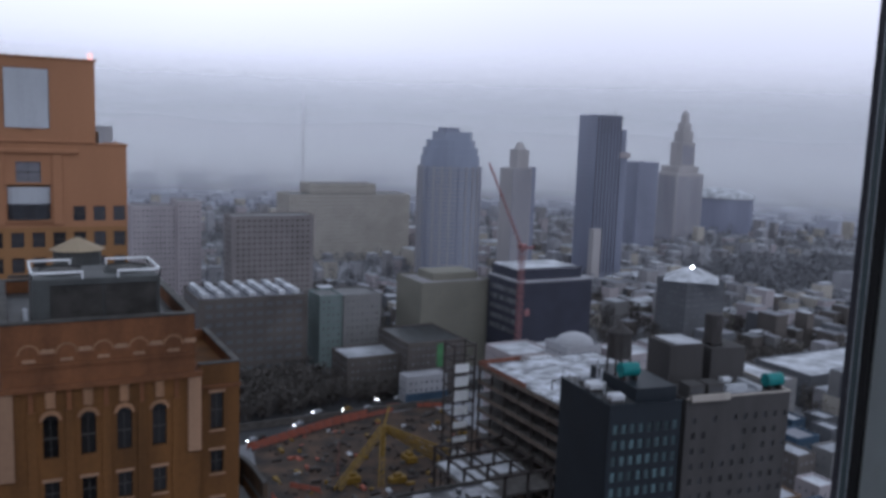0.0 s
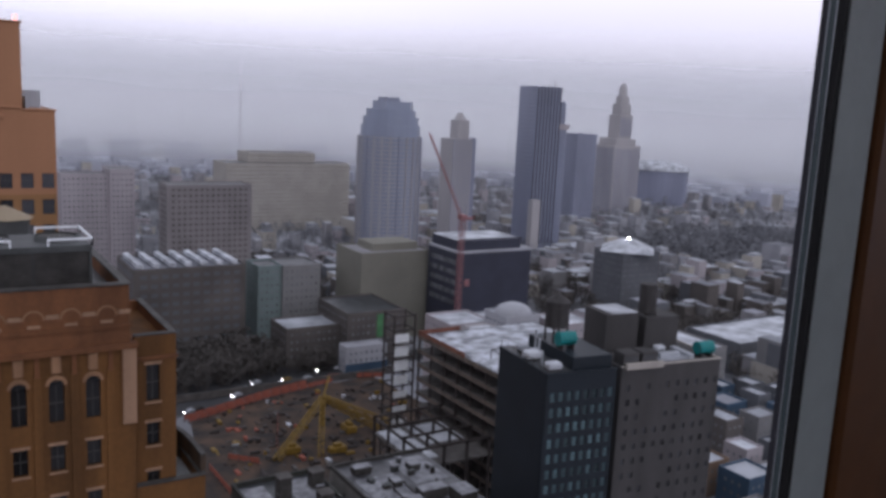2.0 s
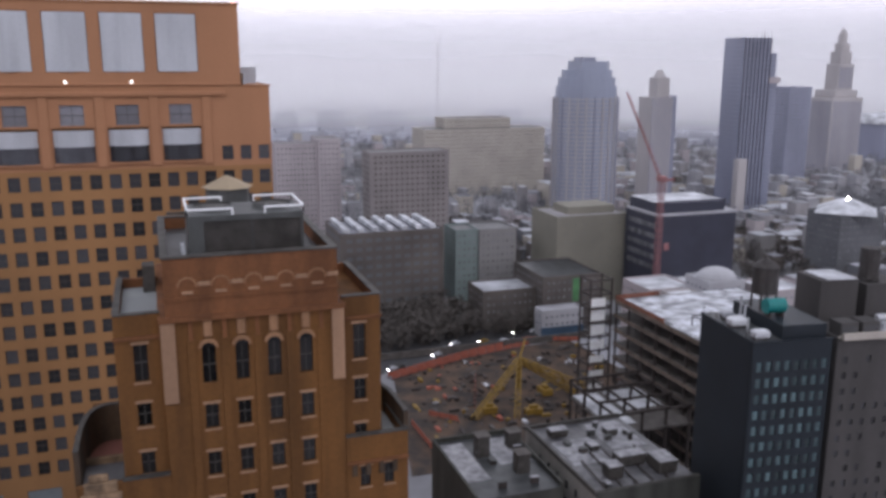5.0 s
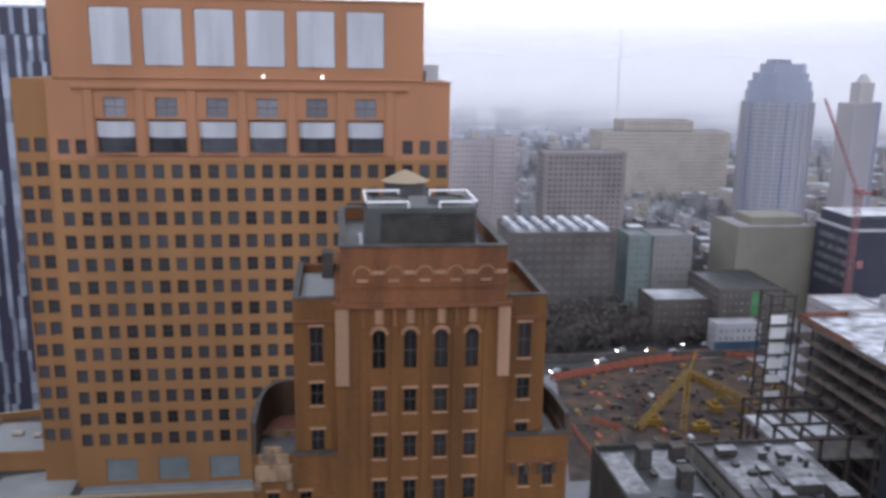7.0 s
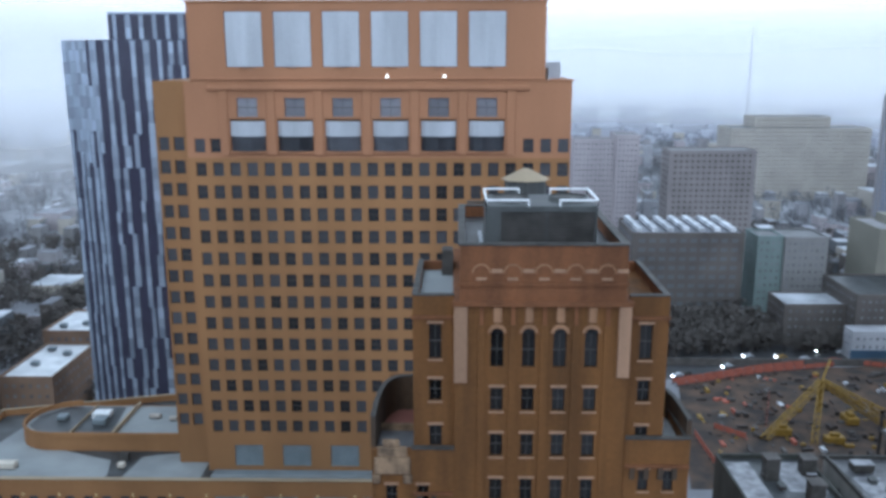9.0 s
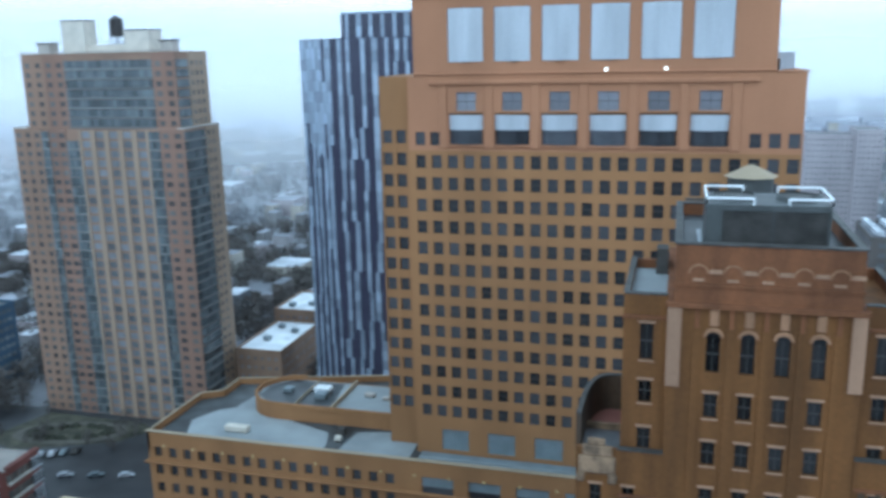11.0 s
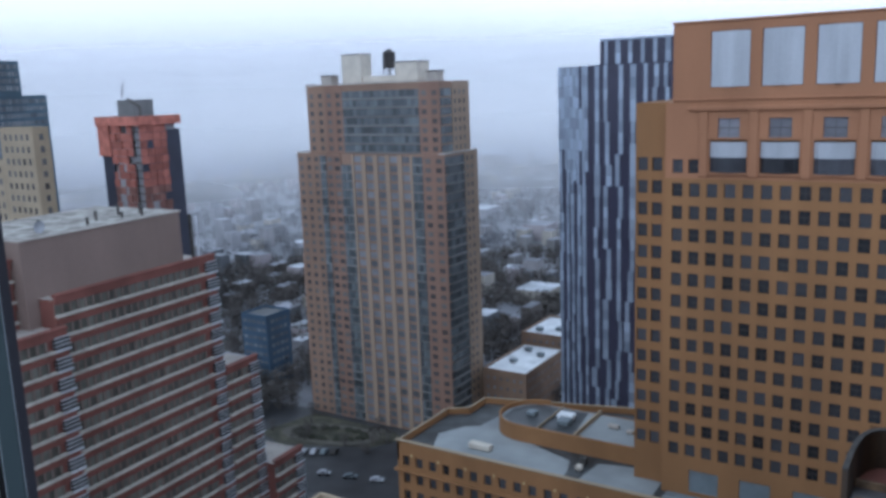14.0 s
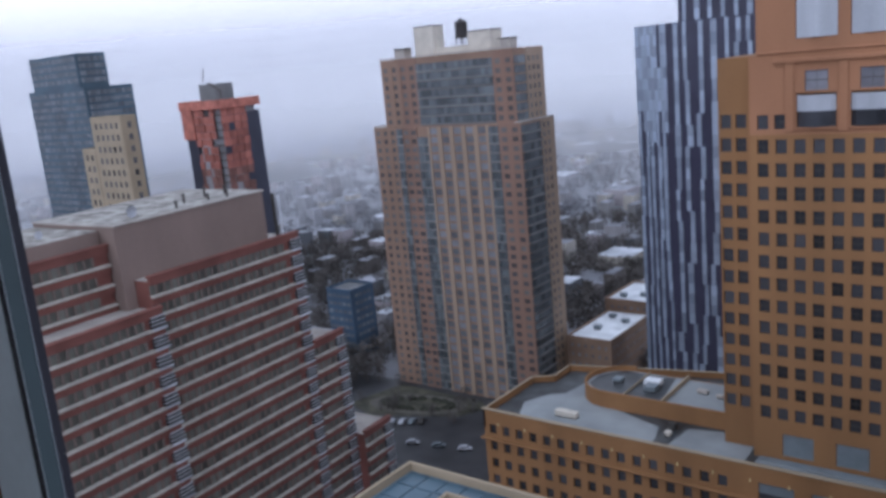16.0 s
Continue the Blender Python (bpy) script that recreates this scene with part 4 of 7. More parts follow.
def strip(t, a, b, z0, z1, m, ww, Y, fl):
    """One upright strip of a facade: brick with its windows, or bays of glass between floor edges."""
    n = int((z1 - z0) / fl)
    if m == "oro_glass":
        k = max(1, round((b - a) / 1.5))
        s = (b - a) / k
        boxes("curtain_wall", [(a + i * s + 0.06, a + (i + 1) * s - 0.06, Y - 0.12, Y + 0.3, z0 + j * fl + 0.75, z0 + (j + 1) * fl - 0.02) for i in range(k) for j in range(n)], m, t, "grey-blue glass bays", "stuff")
        boxes("floor_edge", [(a, b, Y - 0.2, Y + 0.3, z0 + j * fl + 0.1, z0 + j * fl + 0.7) for j in range(n)], "oro_band", t, "grey spandrel bands", "stuff")
        return
    if ww < 0:
        # pale piers between dark upright window slots
        k = 5
        s = (b - a) / k
        boxes("pier", [(a + i * s - (0 if i == 0 else 0.95), a + i * s + (0 if i == k else 0.95), Y - 0.25, Y + 0.3, z0, z1) for i in range(k + 1)], m, t)
        boxes("slot_glazing", [(a + i * s + 0.95, a + (i + 1) * s - 0.95, Y + 0.05, Y + 0.3, z0 + j * fl + 0.9, z0 + (j + 1) * fl) for i in range(k) for j in range(n)], "haze_glass", t, "dark slot windows", "stuff")
        boxes("spandrel", [(a + i * s + 0.95, a + (i + 1) * s - 0.95, Y, Y + 0.3, z0 + j * fl, z0 + j * fl + 0.9) for i in range(k) for j in range(n)], "oro_brick", t, "brown spandrels", "stuff")
        return
    k = max(1, round((b - a) / 3.4))
    s = (b - a) / k
    hs = [(a + (i + 0.5) * s - ww / 2, a + (i + 0.5) * s + ww / 2, z0 + j * fl + 0.9, z0 + j * fl + 2.5) for i in range(k) for j in range(n)]
    part("wall", wall_holes(a, b, z0, z1, hs, 0.3, front(Y)), m, t)
    boxes("glazing", [(p, q, Y + 0.15, Y + 0.28, r, u) for p, q, r, u in hs], "tower_glass", t, "dull dark windows", "stuff")


def water_tank(x, y, z, r, h, legs, label, roof=True):
    t = thing("water_tank", label, "water tank", "roof water tanks")
    part("barrel", cyl(x, y, z + legs, z + legs + h, r, r * 0.96, 18), "tank", t)
    if roof:
        part("roof", cyl(x, y, z + legs + h, z + legs + h + r * 0.7, r * 1.06, 0.15, 18), "tank", t, "dark conical roof")
    for k in range(3):
        bm = cyl(x, y, z + legs + h * (0.2 + 0.3 * k), z + legs + h * (0.2 + 0.3 * k) + 0.12, r * 1.02, r * 1.02, 18, cap=False)
        part("hoop", bm, "steel", t)
    for sx in (-0.65, 0.65):
        for sy in (-0.65, 0.65):
            boxes("leg", [(x + sx * r - 0.15, x + sx * r + 0.15, y + sy * r - 0.15, y + sy * r + 0.15, z, z + legs)], "steel", t)
    return t


residential_tower()
water_tank(-175.6, 244.5, 124.6, 2.2, 5.2, 2.4, "dark timber water tank on the residential tower roof")


# ---- the red banded building ----
NEAR, PENT = 89.4, 86.8


def banded_building():
    t = thing("banded_building", "red brick office block with concrete bands and stepped terraces", "office building")
    fl = 3.9

    def wing(X, y0, y1, ztop, floors, depth, bays_end=True):
        boxes("wall", [(X - depth, X - 0.5, y0, y1, 0, ztop - 0.6)], "red", t)
        for j in range(floors):
            z = ztop - fl * (j + 1)
            boxes("brick_band", [(X - 0.5, X, y0, y1, z + 2.5, z + fl)], "red", t)
            boxes("concrete_band", [(X - 0.5, X + 0.42, y0, y1, z, z + 0.5)], "ledge", t, bevel=0.05)
            n = int((y1 - y0 - 3.2) / 1.75)
            boxes("window_strip", [(X - 0.45, X - 0.28, y0 + 1.75 * k, y0 + 1.75 * k + 1.25, z + 0.5, z + 2.5) for k in range(n)], "blind_glass", t, "strip of windows with drawn beige blinds")
            boxes("pier", [(X - 0.5, X - 0.06, y0 + 1.75 * k + 1.25, y0 + 1.75 * k + 1.75, z + 0.5, z + 2.5) for k in range(n)], "pier_brown", t)
            if bays_end:
                e = y1 - 3.0
                boxes("corner_window", [(X - 0.4, X + 0.25, e, y1 + 0.2, z + 0.5, z + 2.75)], "glass_i", t, "dark corner window")
                boxes("corner_sill", [(X - 0.4, X + 0.45, e, y1 + 0.3, z + 0.1, z + 0.5)], "snow", t, "white corner window ledge")
                boxes("corner_bar", [(X - 0.4, X + 0.38, e, y1 + 0.25, z + q, z + q + 0.14) for q in (1.15, 1.9, 2.65)], "corner_bar", t, "pale corner window bars")
        boxes("coping", [(X - 1.0, X + 0.3, y0, y1 + 0.1, ztop, ztop + 0.5)], "red", t)
        boxes("roof", [(X - depth, X - 1.0, y0, y1, ztop - 0.6, ztop - 0.5)], "concrete", t, "pale gravel roof")

    wing(-145.0, NEAR, 131.0, 84.7, 22, 30)
    wing(-144.2, 131.05, 141.5, 58.0, 15, 30)
    wing(-142.5, 36.0, NEAR - 0.1, 79.2, 20, 30)
    wing(-141.0, 141.5, 152.0, 31.0, 7, 30)
    wing(-152.0, 36.0, PENT - 0.2, 91.5, 4, 25, False)
    boxes("penthouse", [(-176, -149.5, PENT, 126.0, 78.0, 95.2)], "pink", t, "plain pinkish stucco penthouse wall")
    boxes("coping", [(-176.2, -149.2, PENT - 0.2, 126.3, 95.2, 95.5)], "concrete", t, "pale coping")
    boxes("roof", [(-176, -154, 36, PENT - 0.2, 91.0, 94.4)], "pink", t, "pinkish plant storey")
    boxes("roof_gravel", [(-175.5, -150, PENT + 0.3, 125.5, 95.5, 95.56)], "gravel", t, "mottled grey-brown gravel roof with slush")
    boxes("roof_gravel", [(-175.5, -154.2, 36, PENT - 0.2, 94.4, 94.5)], "gravel", t, "mottled grey-brown gravel roof with slush")
    boxes("pipe", [(-148.2, -147.6, 127.2, 127.8, 84.7, 94.5)], "coping", t, "tall dark flue")
    boxes("pipe", [(-147.2, -146.9, 128.2, 128.5, 84.7, 94.0)], "snow", t, "white flue")
    turned(t, -145.0, 131.0, 4.0)


def satellite_dish(x, y, z, r):
    t = thing("satellite_dish", "white round satellite dish on the roof", "satellite dish", "satellite dishes")
    bm = bmesh.new()
    rings = []
    for i in range(6):
        a = i / 5
        rings.append([bm.verts.new((x + 0.35 * r * a * a, y - r * a * math.cos(q) , z + r + r * a * math.sin(q))) for q in [2 * math.pi * k / 20 for k in range(20)]])
    for r0, r1 in zip(rings, rings[1:]):
        for k in range(20):
            bm.faces.new((r0[k], r0[(k + 1) % 20], r1[(k + 1) % 20], r1[k]))
    bmesh.ops.remove_doubles(bm, verts=bm.verts[:], dist=0.001)
    part("reflector", bm, "snow", t)
    part("mast", cyl(x - 0.2, y, z, z + r, 0.12, 0.12, 8), "steel", t)
    turned(t, -145.0, 131.0, 4.0)


M["gravel"] = mat("slushy_roof_gravel", (0.40, 0.38, 0.35), 0.9, var=0.3, scale=0.35, fine=2.0, second=(0.15, 0.135, 0.12))
M["corner_bar"] = mat("pale_grey_bar_paint", (0.46, 0.48, 0.50), 0.6, var=0.1, scale=1.0)
M["blind_glass"] = mat("glass_before_beige_blinds", (0.118, 0.118, 0.102), 0.3, var=0.2, scale=0.3, bump=0.0, island=0.4, rand=0.45, spec=0.5)
M["pier_brown"] = mat("grey_brown_piers", (0.19, 0.155, 0.135), 0.85, var=0.15, scale=0.3)
banded_building()
satellite_dish(-153.5, 94.0, 95.56, 1.2)
satellite_dish(-160, 78, 94.5, 0.8)


def penthouse_vents():
    for x, y, h in ((-152.0, 104, 1.3), (-155.5, 109, 1.7), (-153.0, 113.5, 1.1), (-157.5, 116.5, 1.9), (-151.5, 117.5, 1.4), (-160.0, 99.0, 1.2), (-156.0, 121.0, 1.6)):
        u = thing("roof_vent", "dark vent on a slushy gravel roof", "vent", "roof vents")
        part("pipe", cyl(x, y, 95.56, 95.56 + h, 0.28, 0.24, 10), "steel", u)
        part("cowl", cyl(x, y, 95.56 + h, 95.86 + h, 0.5, 0.3, 10), "coping", u)
        turned(u, -145.0, 131.0, 4.0)


penthouse_vents()


# ---- the near glazed roof ----
def glass_roof():
    t = thing("glazed_roof_building", "low building with a pale-edged glazed roof", "building")
    x0, x1, y0, y1, z = -68.5, -27, 30, 76, 70.0
    boxes("wall", [(x0, x1, y0, y1, 0, z - 1.2)], "concrete", t)
    boxes("parapet", [(x0, x0 + 0.5, y0, y1, z - 1.2, z), (x1 - 0.5, x1, y0, y1, z - 1.2, z), (x0 + 0.5, x1 - 0.5, y1 - 0.5, y1, z - 1.2, z)], "buff", t, "pale yellowish parapet", bevel=0.08)
    boxes("roof", [(x0 + 0.5, x1 - 0.5, y0, y1 - 0.5, z - 1.2, z - 1.1)], "panel", t, "grey-green roof glazing")
    boxes("pane", [(x0 + 1.0 + 3 * i, x0 + 3.8 + 3 * i, y1 - 13.5 + 3.2 * j, y1 - 10.5 + 3.2 * j, z - 1.1, z - 0.95) for i in range(13) for j in range(4)], "blue_tower", t, "grey-green roof panes", "stuff")
    boxes("kerb", [(x0 + 9, x1 - 1, y1 - 4.4, y1 - 4.0, z - 1.1, z - 0.2), (x0 + 9, x0 + 9.4, y0, y1 - 4.4, z - 1.1, z - 0.2)], "buff", t, "pale roof kerb")


glass_roof()


# ---- the dark hotel and its grey neighbour ----
TURN = (95.8, 115.1, -8.0)


def hotel():
    t = thing("dark_hotel", "dark blue-black hotel slab with small pale teal windows", "hotel")
    x0, x1, y0, y1, z = 95.8, 110.9, 115.1, 134.0, 72.5
    boxes("wall", [(x0, x1, y0 + 0.6, y1, 0, z)], "hotel", t)
    xs = [97.2 + 1.8 * i for i in range(8)]
    hs = [(x - 0.5, x + 0.5, q, q + 1.7) for x in xs for q in [z - 5.2 - 3.0 * j for j in range(18)]]
    part("wall", wall_holes(x0, x1, 0, z, hs, 0.5, front(y0)), "hotel", t)
    for a, b, c, d in hs:
        pane(t, b - a, d - c, pose((a + b) / 2, y0 + 0.2, c), "hotel_pane")
    boxes("coping", [(x0 - 0.15, x1 + 0.15, y0 - 0.15, y0 + 0.4, z, z + 0.3), (x0 - 0.15, x0 + 0.4, y0 + 0.4, y1, z, z + 0.3)], "hotel", t)
    boxes("roof_house", [(x0 + 6, x1 - 0.5, y0 + 1.2, y1 - 1, z, z + 2.6)], "hotel", t, "dark plant storey")
    boxes("roof", [(x0 + 0.4, x0 + 6, y0 + 0.4, y1, z, z + 0.1)], "roof_dark", t)
    bm = bmesh.new()
    for k in range(8):
        beam(bm, (x0 + 0.2, y0 + 0.4 + 2.6 * k, z + 0.3), (x0 + 0.2, y0 + 0.4 + 2.6 * k, z + 1.5), 0.08)
    for h in (0.9, 1.5):
        beam(bm, (x0 + 0.2, y0 + 0.4, z + h), (x0 + 0.2, y1 - 0.4, z + h), 0.06)
    part("railing", bm, "steel", t, "thin dark roof railing")
    for x, y, h in ((x0 + 3.2, y0 + 9.0, 4.2), (x0 + 4.4, y0 + 12.5, 5.0), (x0 + 2.2, y0 + 6.0, 2.8)):
        part("vent_pipe", cyl(x, y, z, z + h, 0.22, 0.22, 10), "louvre", t, "pale metal vent pipe")
    turned(t, *TURN)


def grey_block():
    t = thing("grey_block", "taupe concrete apartment block with small dark windows", "apartment block")
    x0, x1, y0, y1, z = 115.3, 139.8, 119.5, 140.0, 71.0
    boxes("wall", [(x0, x1, y0 + 0.6, y1, 0, z)], "grey_bld", t)
    rnd = random.Random(3)
    hs = [(x - 0.45, x + 0.45, q, q + 1.3) for x in [117.2 + 2.4 * i for i in range(10)] for q in [z - 5.0 - 3.1 * j for j in range(17)] if rnd.random() < 0.8]
    part("wall", wall_holes(x0, x1, 0, z, hs, 0.5, front(y0)), "grey_bld", t)
    for a, b, c, d in hs:
        pane(t, b - a, d - c, pose((a + b) / 2, y0 + 0.2, c))
    bal = [(116.0 + 4.4 * i, 119.6 + 4.4 * i, y0 + 0.5, y0 + 4.0, z, z + 2.6) for i in range(2)]
    boxes("roof_room", bal, "grey_bld", t, "grey roof rooms")
    boxes("roof_room_window", [(a + 0.3, b - 0.3, c - 0.06, c - 0.01, z + 0.4, z + 2.0) for a, b, c, d, e, f in bal], "glass_i", t, "dark roof room windows")
    boxes("coping", [(x0, x1 + 0.15, y0 - 0.15, y0 + 0.4, z, z + 0.25), (x1 - 0.3, x1 + 0.15, y0 + 0.4, y1, z, z + 0.25)], "concrete", t)
    boxes("roof_house", [(117.5, 125.5, 129, 137, z, z + 8.2), (127.5, 136, 129, 137, z, z + 7.0)], "grey_bld", t, "grey lift houses")
    boxes("snow_patch", [(119, 125.3, 129.2, 136.8, z + 8.2, z + 8.35), (126, 134, 121, 125, z, z + 0.2)], "snow", t, "melting snow")
    boxes("duct", [(126.5, 131.5, 122.2, 123.4, z + 0.2, z + 1.3), (133.0, 134.2, 121.0, 127.5, z, z + 1.0)], "louvre", t, "pale metal roof duct", bevel=0.1)
    boxes("balcony", [(x0 + 0.6, x0 + 9.4, y0 - 0.9, y0 - 0.15, z - 0.3, z + 0.9)], "concrete", t, "pale balcony front")
    turned(t, *TURN)


def roof_tank_teal(x, y, z, w):
    t = thing("teal_tank", "teal painted roof tank on steel feet", "tank", "teal tanks")
    bm = cyl(0, 0, -w / 2, w / 2, 1.35, 1.35, 18)
    bmesh.ops.rotate(bm, verts=bm.verts[:], matrix=Matrix.Rotation(math.pi / 2, 3, "Y"))
    bmesh.ops.translate(bm, verts=bm.verts[:], vec=(x, y, z + 2.0))
    part("barrel", bm, "teal", t)
    for s in (-0.35, 0.35):
        boxes("foot", [(x + s * w - 0.15, x + s * w + 0.15, y - 1, y + 1, z, z + 1.0)], "steel", t)
    turned(t, *TURN)


hotel()
grey_block()
roof_tank_teal(103.5, 122, 75.1, 3.6)
roof_tank_teal(137.2, 121.8, 71.0, 3.8)
turned(water_tank(104.5, 127.2, 75.1, 2.4, 5.0, 3.0, "dark timber water tank on the hotel roof"), *TURN)
turned(water_tank(129.8, 132.0, 78.0, 1.9, 6.0, 0.6, "tall dark roof tank on the grey block", roof=False), *TURN)


def roof_blob(x, y, z, s, label):
    t = thing("roof_unit", label, "air handler", "roof units")
    boxes("body", [(x - s, x + s, y - s * 0.7, y + s * 0.7, z + 0.3, z + 0.3 + s * 0.9)], "snow", t, bevel=0.2 * s)
    boxes("base", [(x - s * 0.8, x + s * 0.8, y - s * 0.5, y + s * 0.5, z, z + 0.3)], "coping", t)
    turned(t, *TURN)


for x, y, z, s in ((98.2, 117.3, 72.6, 1.5), (97.8, 124.5, 72.6, 1.7), (100.0, 127.5, 72.6, 1.0), (130, 127.2, 71, 1.2), (98.6, 129.5, 72.6, 1.2)):
    roof_blob(x, y, z, s, "white snow-dusted ventilation unit on a flat roof")


# ---- the building frame under construction ----
def steel_frame_building():
    t = thing("unfinished_building", "unfinished building of brown steel floors with a snowy roof deck", "construction")
    x0, x1, y0, y1, z = 128.0, 172.0, 172.0, 216.0, 50.5
    for j in range(11):
        zz = z - 4.4 * j
        boxes("floor_slab", [(x0, x1, y0, y1, zz - 0.5, zz)], "slabs", t)
        boxes("edge_beam", [(x0 - 0.12, x0, y0, y1, zz - 1.0, zz + 0.15), (x0, x1, y0 - 0.12, y0, zz - 1.0, zz + 0.15)], "slab_edge", t, "dusty brown edge beam")
    for i in range(7):
        y = y0 + 0.4 + (y1 - y0 - 0.8) * i / 6
        boxes("column", [(x0 + 0.1, x0 + 0.6, y - 0.25, y + 0.25, 0, z)], "steel", t)
        boxes("column", [(x0 + 6.1, x0 + 6.6, y - 0.25, y + 0.25, 0, z)], "steel", t)
    boxes("core", [(x0 + 9, x1 - 1, y0 + 6, y1 - 1, 0, z)], "steel", t, "dark core walls")
    boxes("roof_deck", [(x0 + 0.8, x1 - 0.8, y0 + 0.8, y1 - 0.8, z, z + 0.12)], "deck_snow", t, "snowy roof deck with wet patches")
    boxes("netting", [(x0, x0 + 0.08, y0 + 18, y1, z + 0.15, z + 1.5), (x0, x0 + 15, y1 - 0.1, y1, z + 0.12, z + 1.4)], "rust_net", t, "rusty orange safety netting")
    bm = bmesh.new()
    for i in range(9):
        y = y0 + 0.5 + 5.3 * i
        beam(bm, (x0 + 0.1, y, z), (x0 + 0.1, y, z + 1.2), 0.1)
    for h in (0.6, 1.2):
        beam(bm, (x0 + 0.1, y0, z + h), (x0 + 0.1, y1, z + h), 0.07)
    for a, b in (((134, 176), (142, 176)), ((142, 176), (142, 186)), ((134, 176), (134, 186)), ((134, 186), (142, 186))):
        beam(bm, (*a, z + 3), (*b, z + 3), 0.25)
        beam(bm, (*a, z), (*a, z + 3), 0.25)
    part("scaffold", bm, "steel", t, "steel posts and rails")


def hoist_tower():
    t = thing("hoist_tower", "open steel hoist tower with pale blue-white panels", "scaffold tower")
    x0, x1, y0, y1 = 118.5, 125.5, 214.0, 220.0
    bm = bmesh.new()
    for x in (x0, x1):
        for y in (y0, y1):
            beam(bm, (x, y, 0), (x, y, 58), 0.45)
    for j in range(14):
        for a, b in (((x0, y0), (x1, y0)), ((x0, y0), (x0, y1)), ((x1, y0), (x1, y1)), ((x0, y1), (x1, y1))):
            beam(bm, (*a, 1.5 + 4.3 * j), (*b, 1.5 + 4.3 * j), 0.4)
    part("frame", bm, "steel", t)
    for j, h in ((12, 2.6), (11, 3.6), (10, 3.2), (9, 2.6), (8, 2.0), (7, 1.6), (6, 1.8), (5, 1.2)):
        z = 1.9 + 4.3 * (j - 1)
        boxes("panel", [(x0 + 0.5, x1 - 1.6, y0 + 0.5, y0 + 0.62, z, z + h)], "sheet", t, "white sheeting")
    boxes("netting", [(x0 - 2.6, x0 - 0.6, y1, y1 + 0.3, 50, 57)], "netgreen", t, "green safety netting")


def crawler_crane():
    """The lattice drill rig of the pit: a yellow mast on splayed legs."""
    t = thing("yellow_crane", "yellow lattice crane lying folded over the building pit", "crane")
    top = (124.0, 276.0, 11.5)
    for foot in ((97.0, 253.0, 0.4), (112.0, 250.0, 0.4), (142.0, 263.0, 0.4), (152.0, 258.0, 0.4)):
        bm = bmesh.new()
        a, b = Vector(top), Vector(foot)
        d = (b - a)
        s = d.normalized().cross(Vector((0, 0, 1))).normalized() * 0.9
        u = Vector((0, 0, 0.9))
        rails = [s + u, s - u, -s - u, -s + u]
        n = 9
        for r in rails:
            beam(bm, a + r, b + r, 0.3)
        for k in range(n):
            p, q = a + d * (k / n), a + d * ((k + 1) / n)
            for i in range(4):
                beam(bm, p + rails[i], q + rails[(i + 1) % 4], 0.2)
        part("boom", bm, "yellow", t)
    bm = bmesh.new()
    beam(bm, (124, 276, 0), top, 1.2)
    beam(bm, top, (129, 282, 17), 0.6)
    part("mast", bm, "yellow", t)
    for x, y, w, d in ((105, 258, 5, 3), (131, 268, 4, 6), (119, 252, 6, 3), (140, 252, 5, 4)):
        boxes("machine_body", [(x - w / 2, x + w / 2, y - d / 2, y + d / 2, 0.3, 2.6), (x - w / 4, x + w / 4, y - d / 4, y + d / 4, 2.6, 3.8)], "yellow", t, bevel=0.15)


def tower_crane():
    t = thing("tower_crane", "red lattice tower crane with a raised boom", "crane")
    # bars made thinner so the crane looks fainter, as through haze
    bm = bmesh.new()
    x, y, z1, s = 206.0, 314.0, 70.0, 1.0
    c = [(x - s, y - s), (x + s, y - s), (x + s, y + s), (x - s, y + s)]
    for q in c:
        beam(bm, (*q, 0), (*q, z1), 0.22)
    for k in range(24):
        z = k * z1 / 24
        for i in range(4):
            beam(bm, (*c[i], z), (*c[(i + 1) % 4], z + z1 / 24), 0.16)
    part("mast", bm, "crane_red", t)
    bm = bmesh.new()
    a, b = Vector((x, y, z1)), Vector((191.0, 320.0, 107.0))
    d = b - a
    for o in (Vector((0.7, 0, 0)), Vector((-0.7, 0, 0)), Vector((0, 0.9, 0.6))):
        beam(bm, a + o, b + o * 0.4, 0.2)
    for k in range(16):
        p, q = a + d * (k / 16), a + d * ((k + 1) / 16)
        beam(bm, p + Vector((0.7, 0, 0)), q + Vector((-0.7, 0, 0)), 0.22)
        beam(bm, p + Vector((-0.7, 0, 0)), q + Vector((0, 0.9, 0.6)), 0.22)
    beam(bm, (x + 6, y - 2, z1 + 1), a, 1.0)
    part("boom", bm, "crane_red", t)
    boxes("cab", [(x - 1.5, x + 1.5, y - 2, y + 2, z1, z1 + 2.2)], "crane_red", t, bevel=0.2)
    boxes("counterweight", [(x + 5, x + 8, y - 3.5, y - 0.5, z1 - 0.5, z1 + 2.0)], "slabs", t)
    boxes("cab_light", [(x + 1.2, x + 3.6, y - 3.0, y - 2.4, 58 - 18, 58 - 15)], "crane_red", t)


M["deck_snow"] = mat("patchy_wet_snow", (0.60, 0.63, 0.70), 0.45, var=0.15, scale=0.22, second=(0.12, 0.125, 0.14))
M["slab_edge"] = mat("dusty_brown_fireproofing", (0.17, 0.135, 0.112), 0.9, var=0.25, scale=0.3)
M["rust_net"] = mat("rusty_netting", (0.24, 0.10, 0.07), 0.85, var=0.25, scale=0.4)
M["netgreen"] = mat("green_netting", (0.10, 0.27, 0.12), 0.8)
steel_frame_building()
hoist_tower()
crawler_crane()
tower_crane()


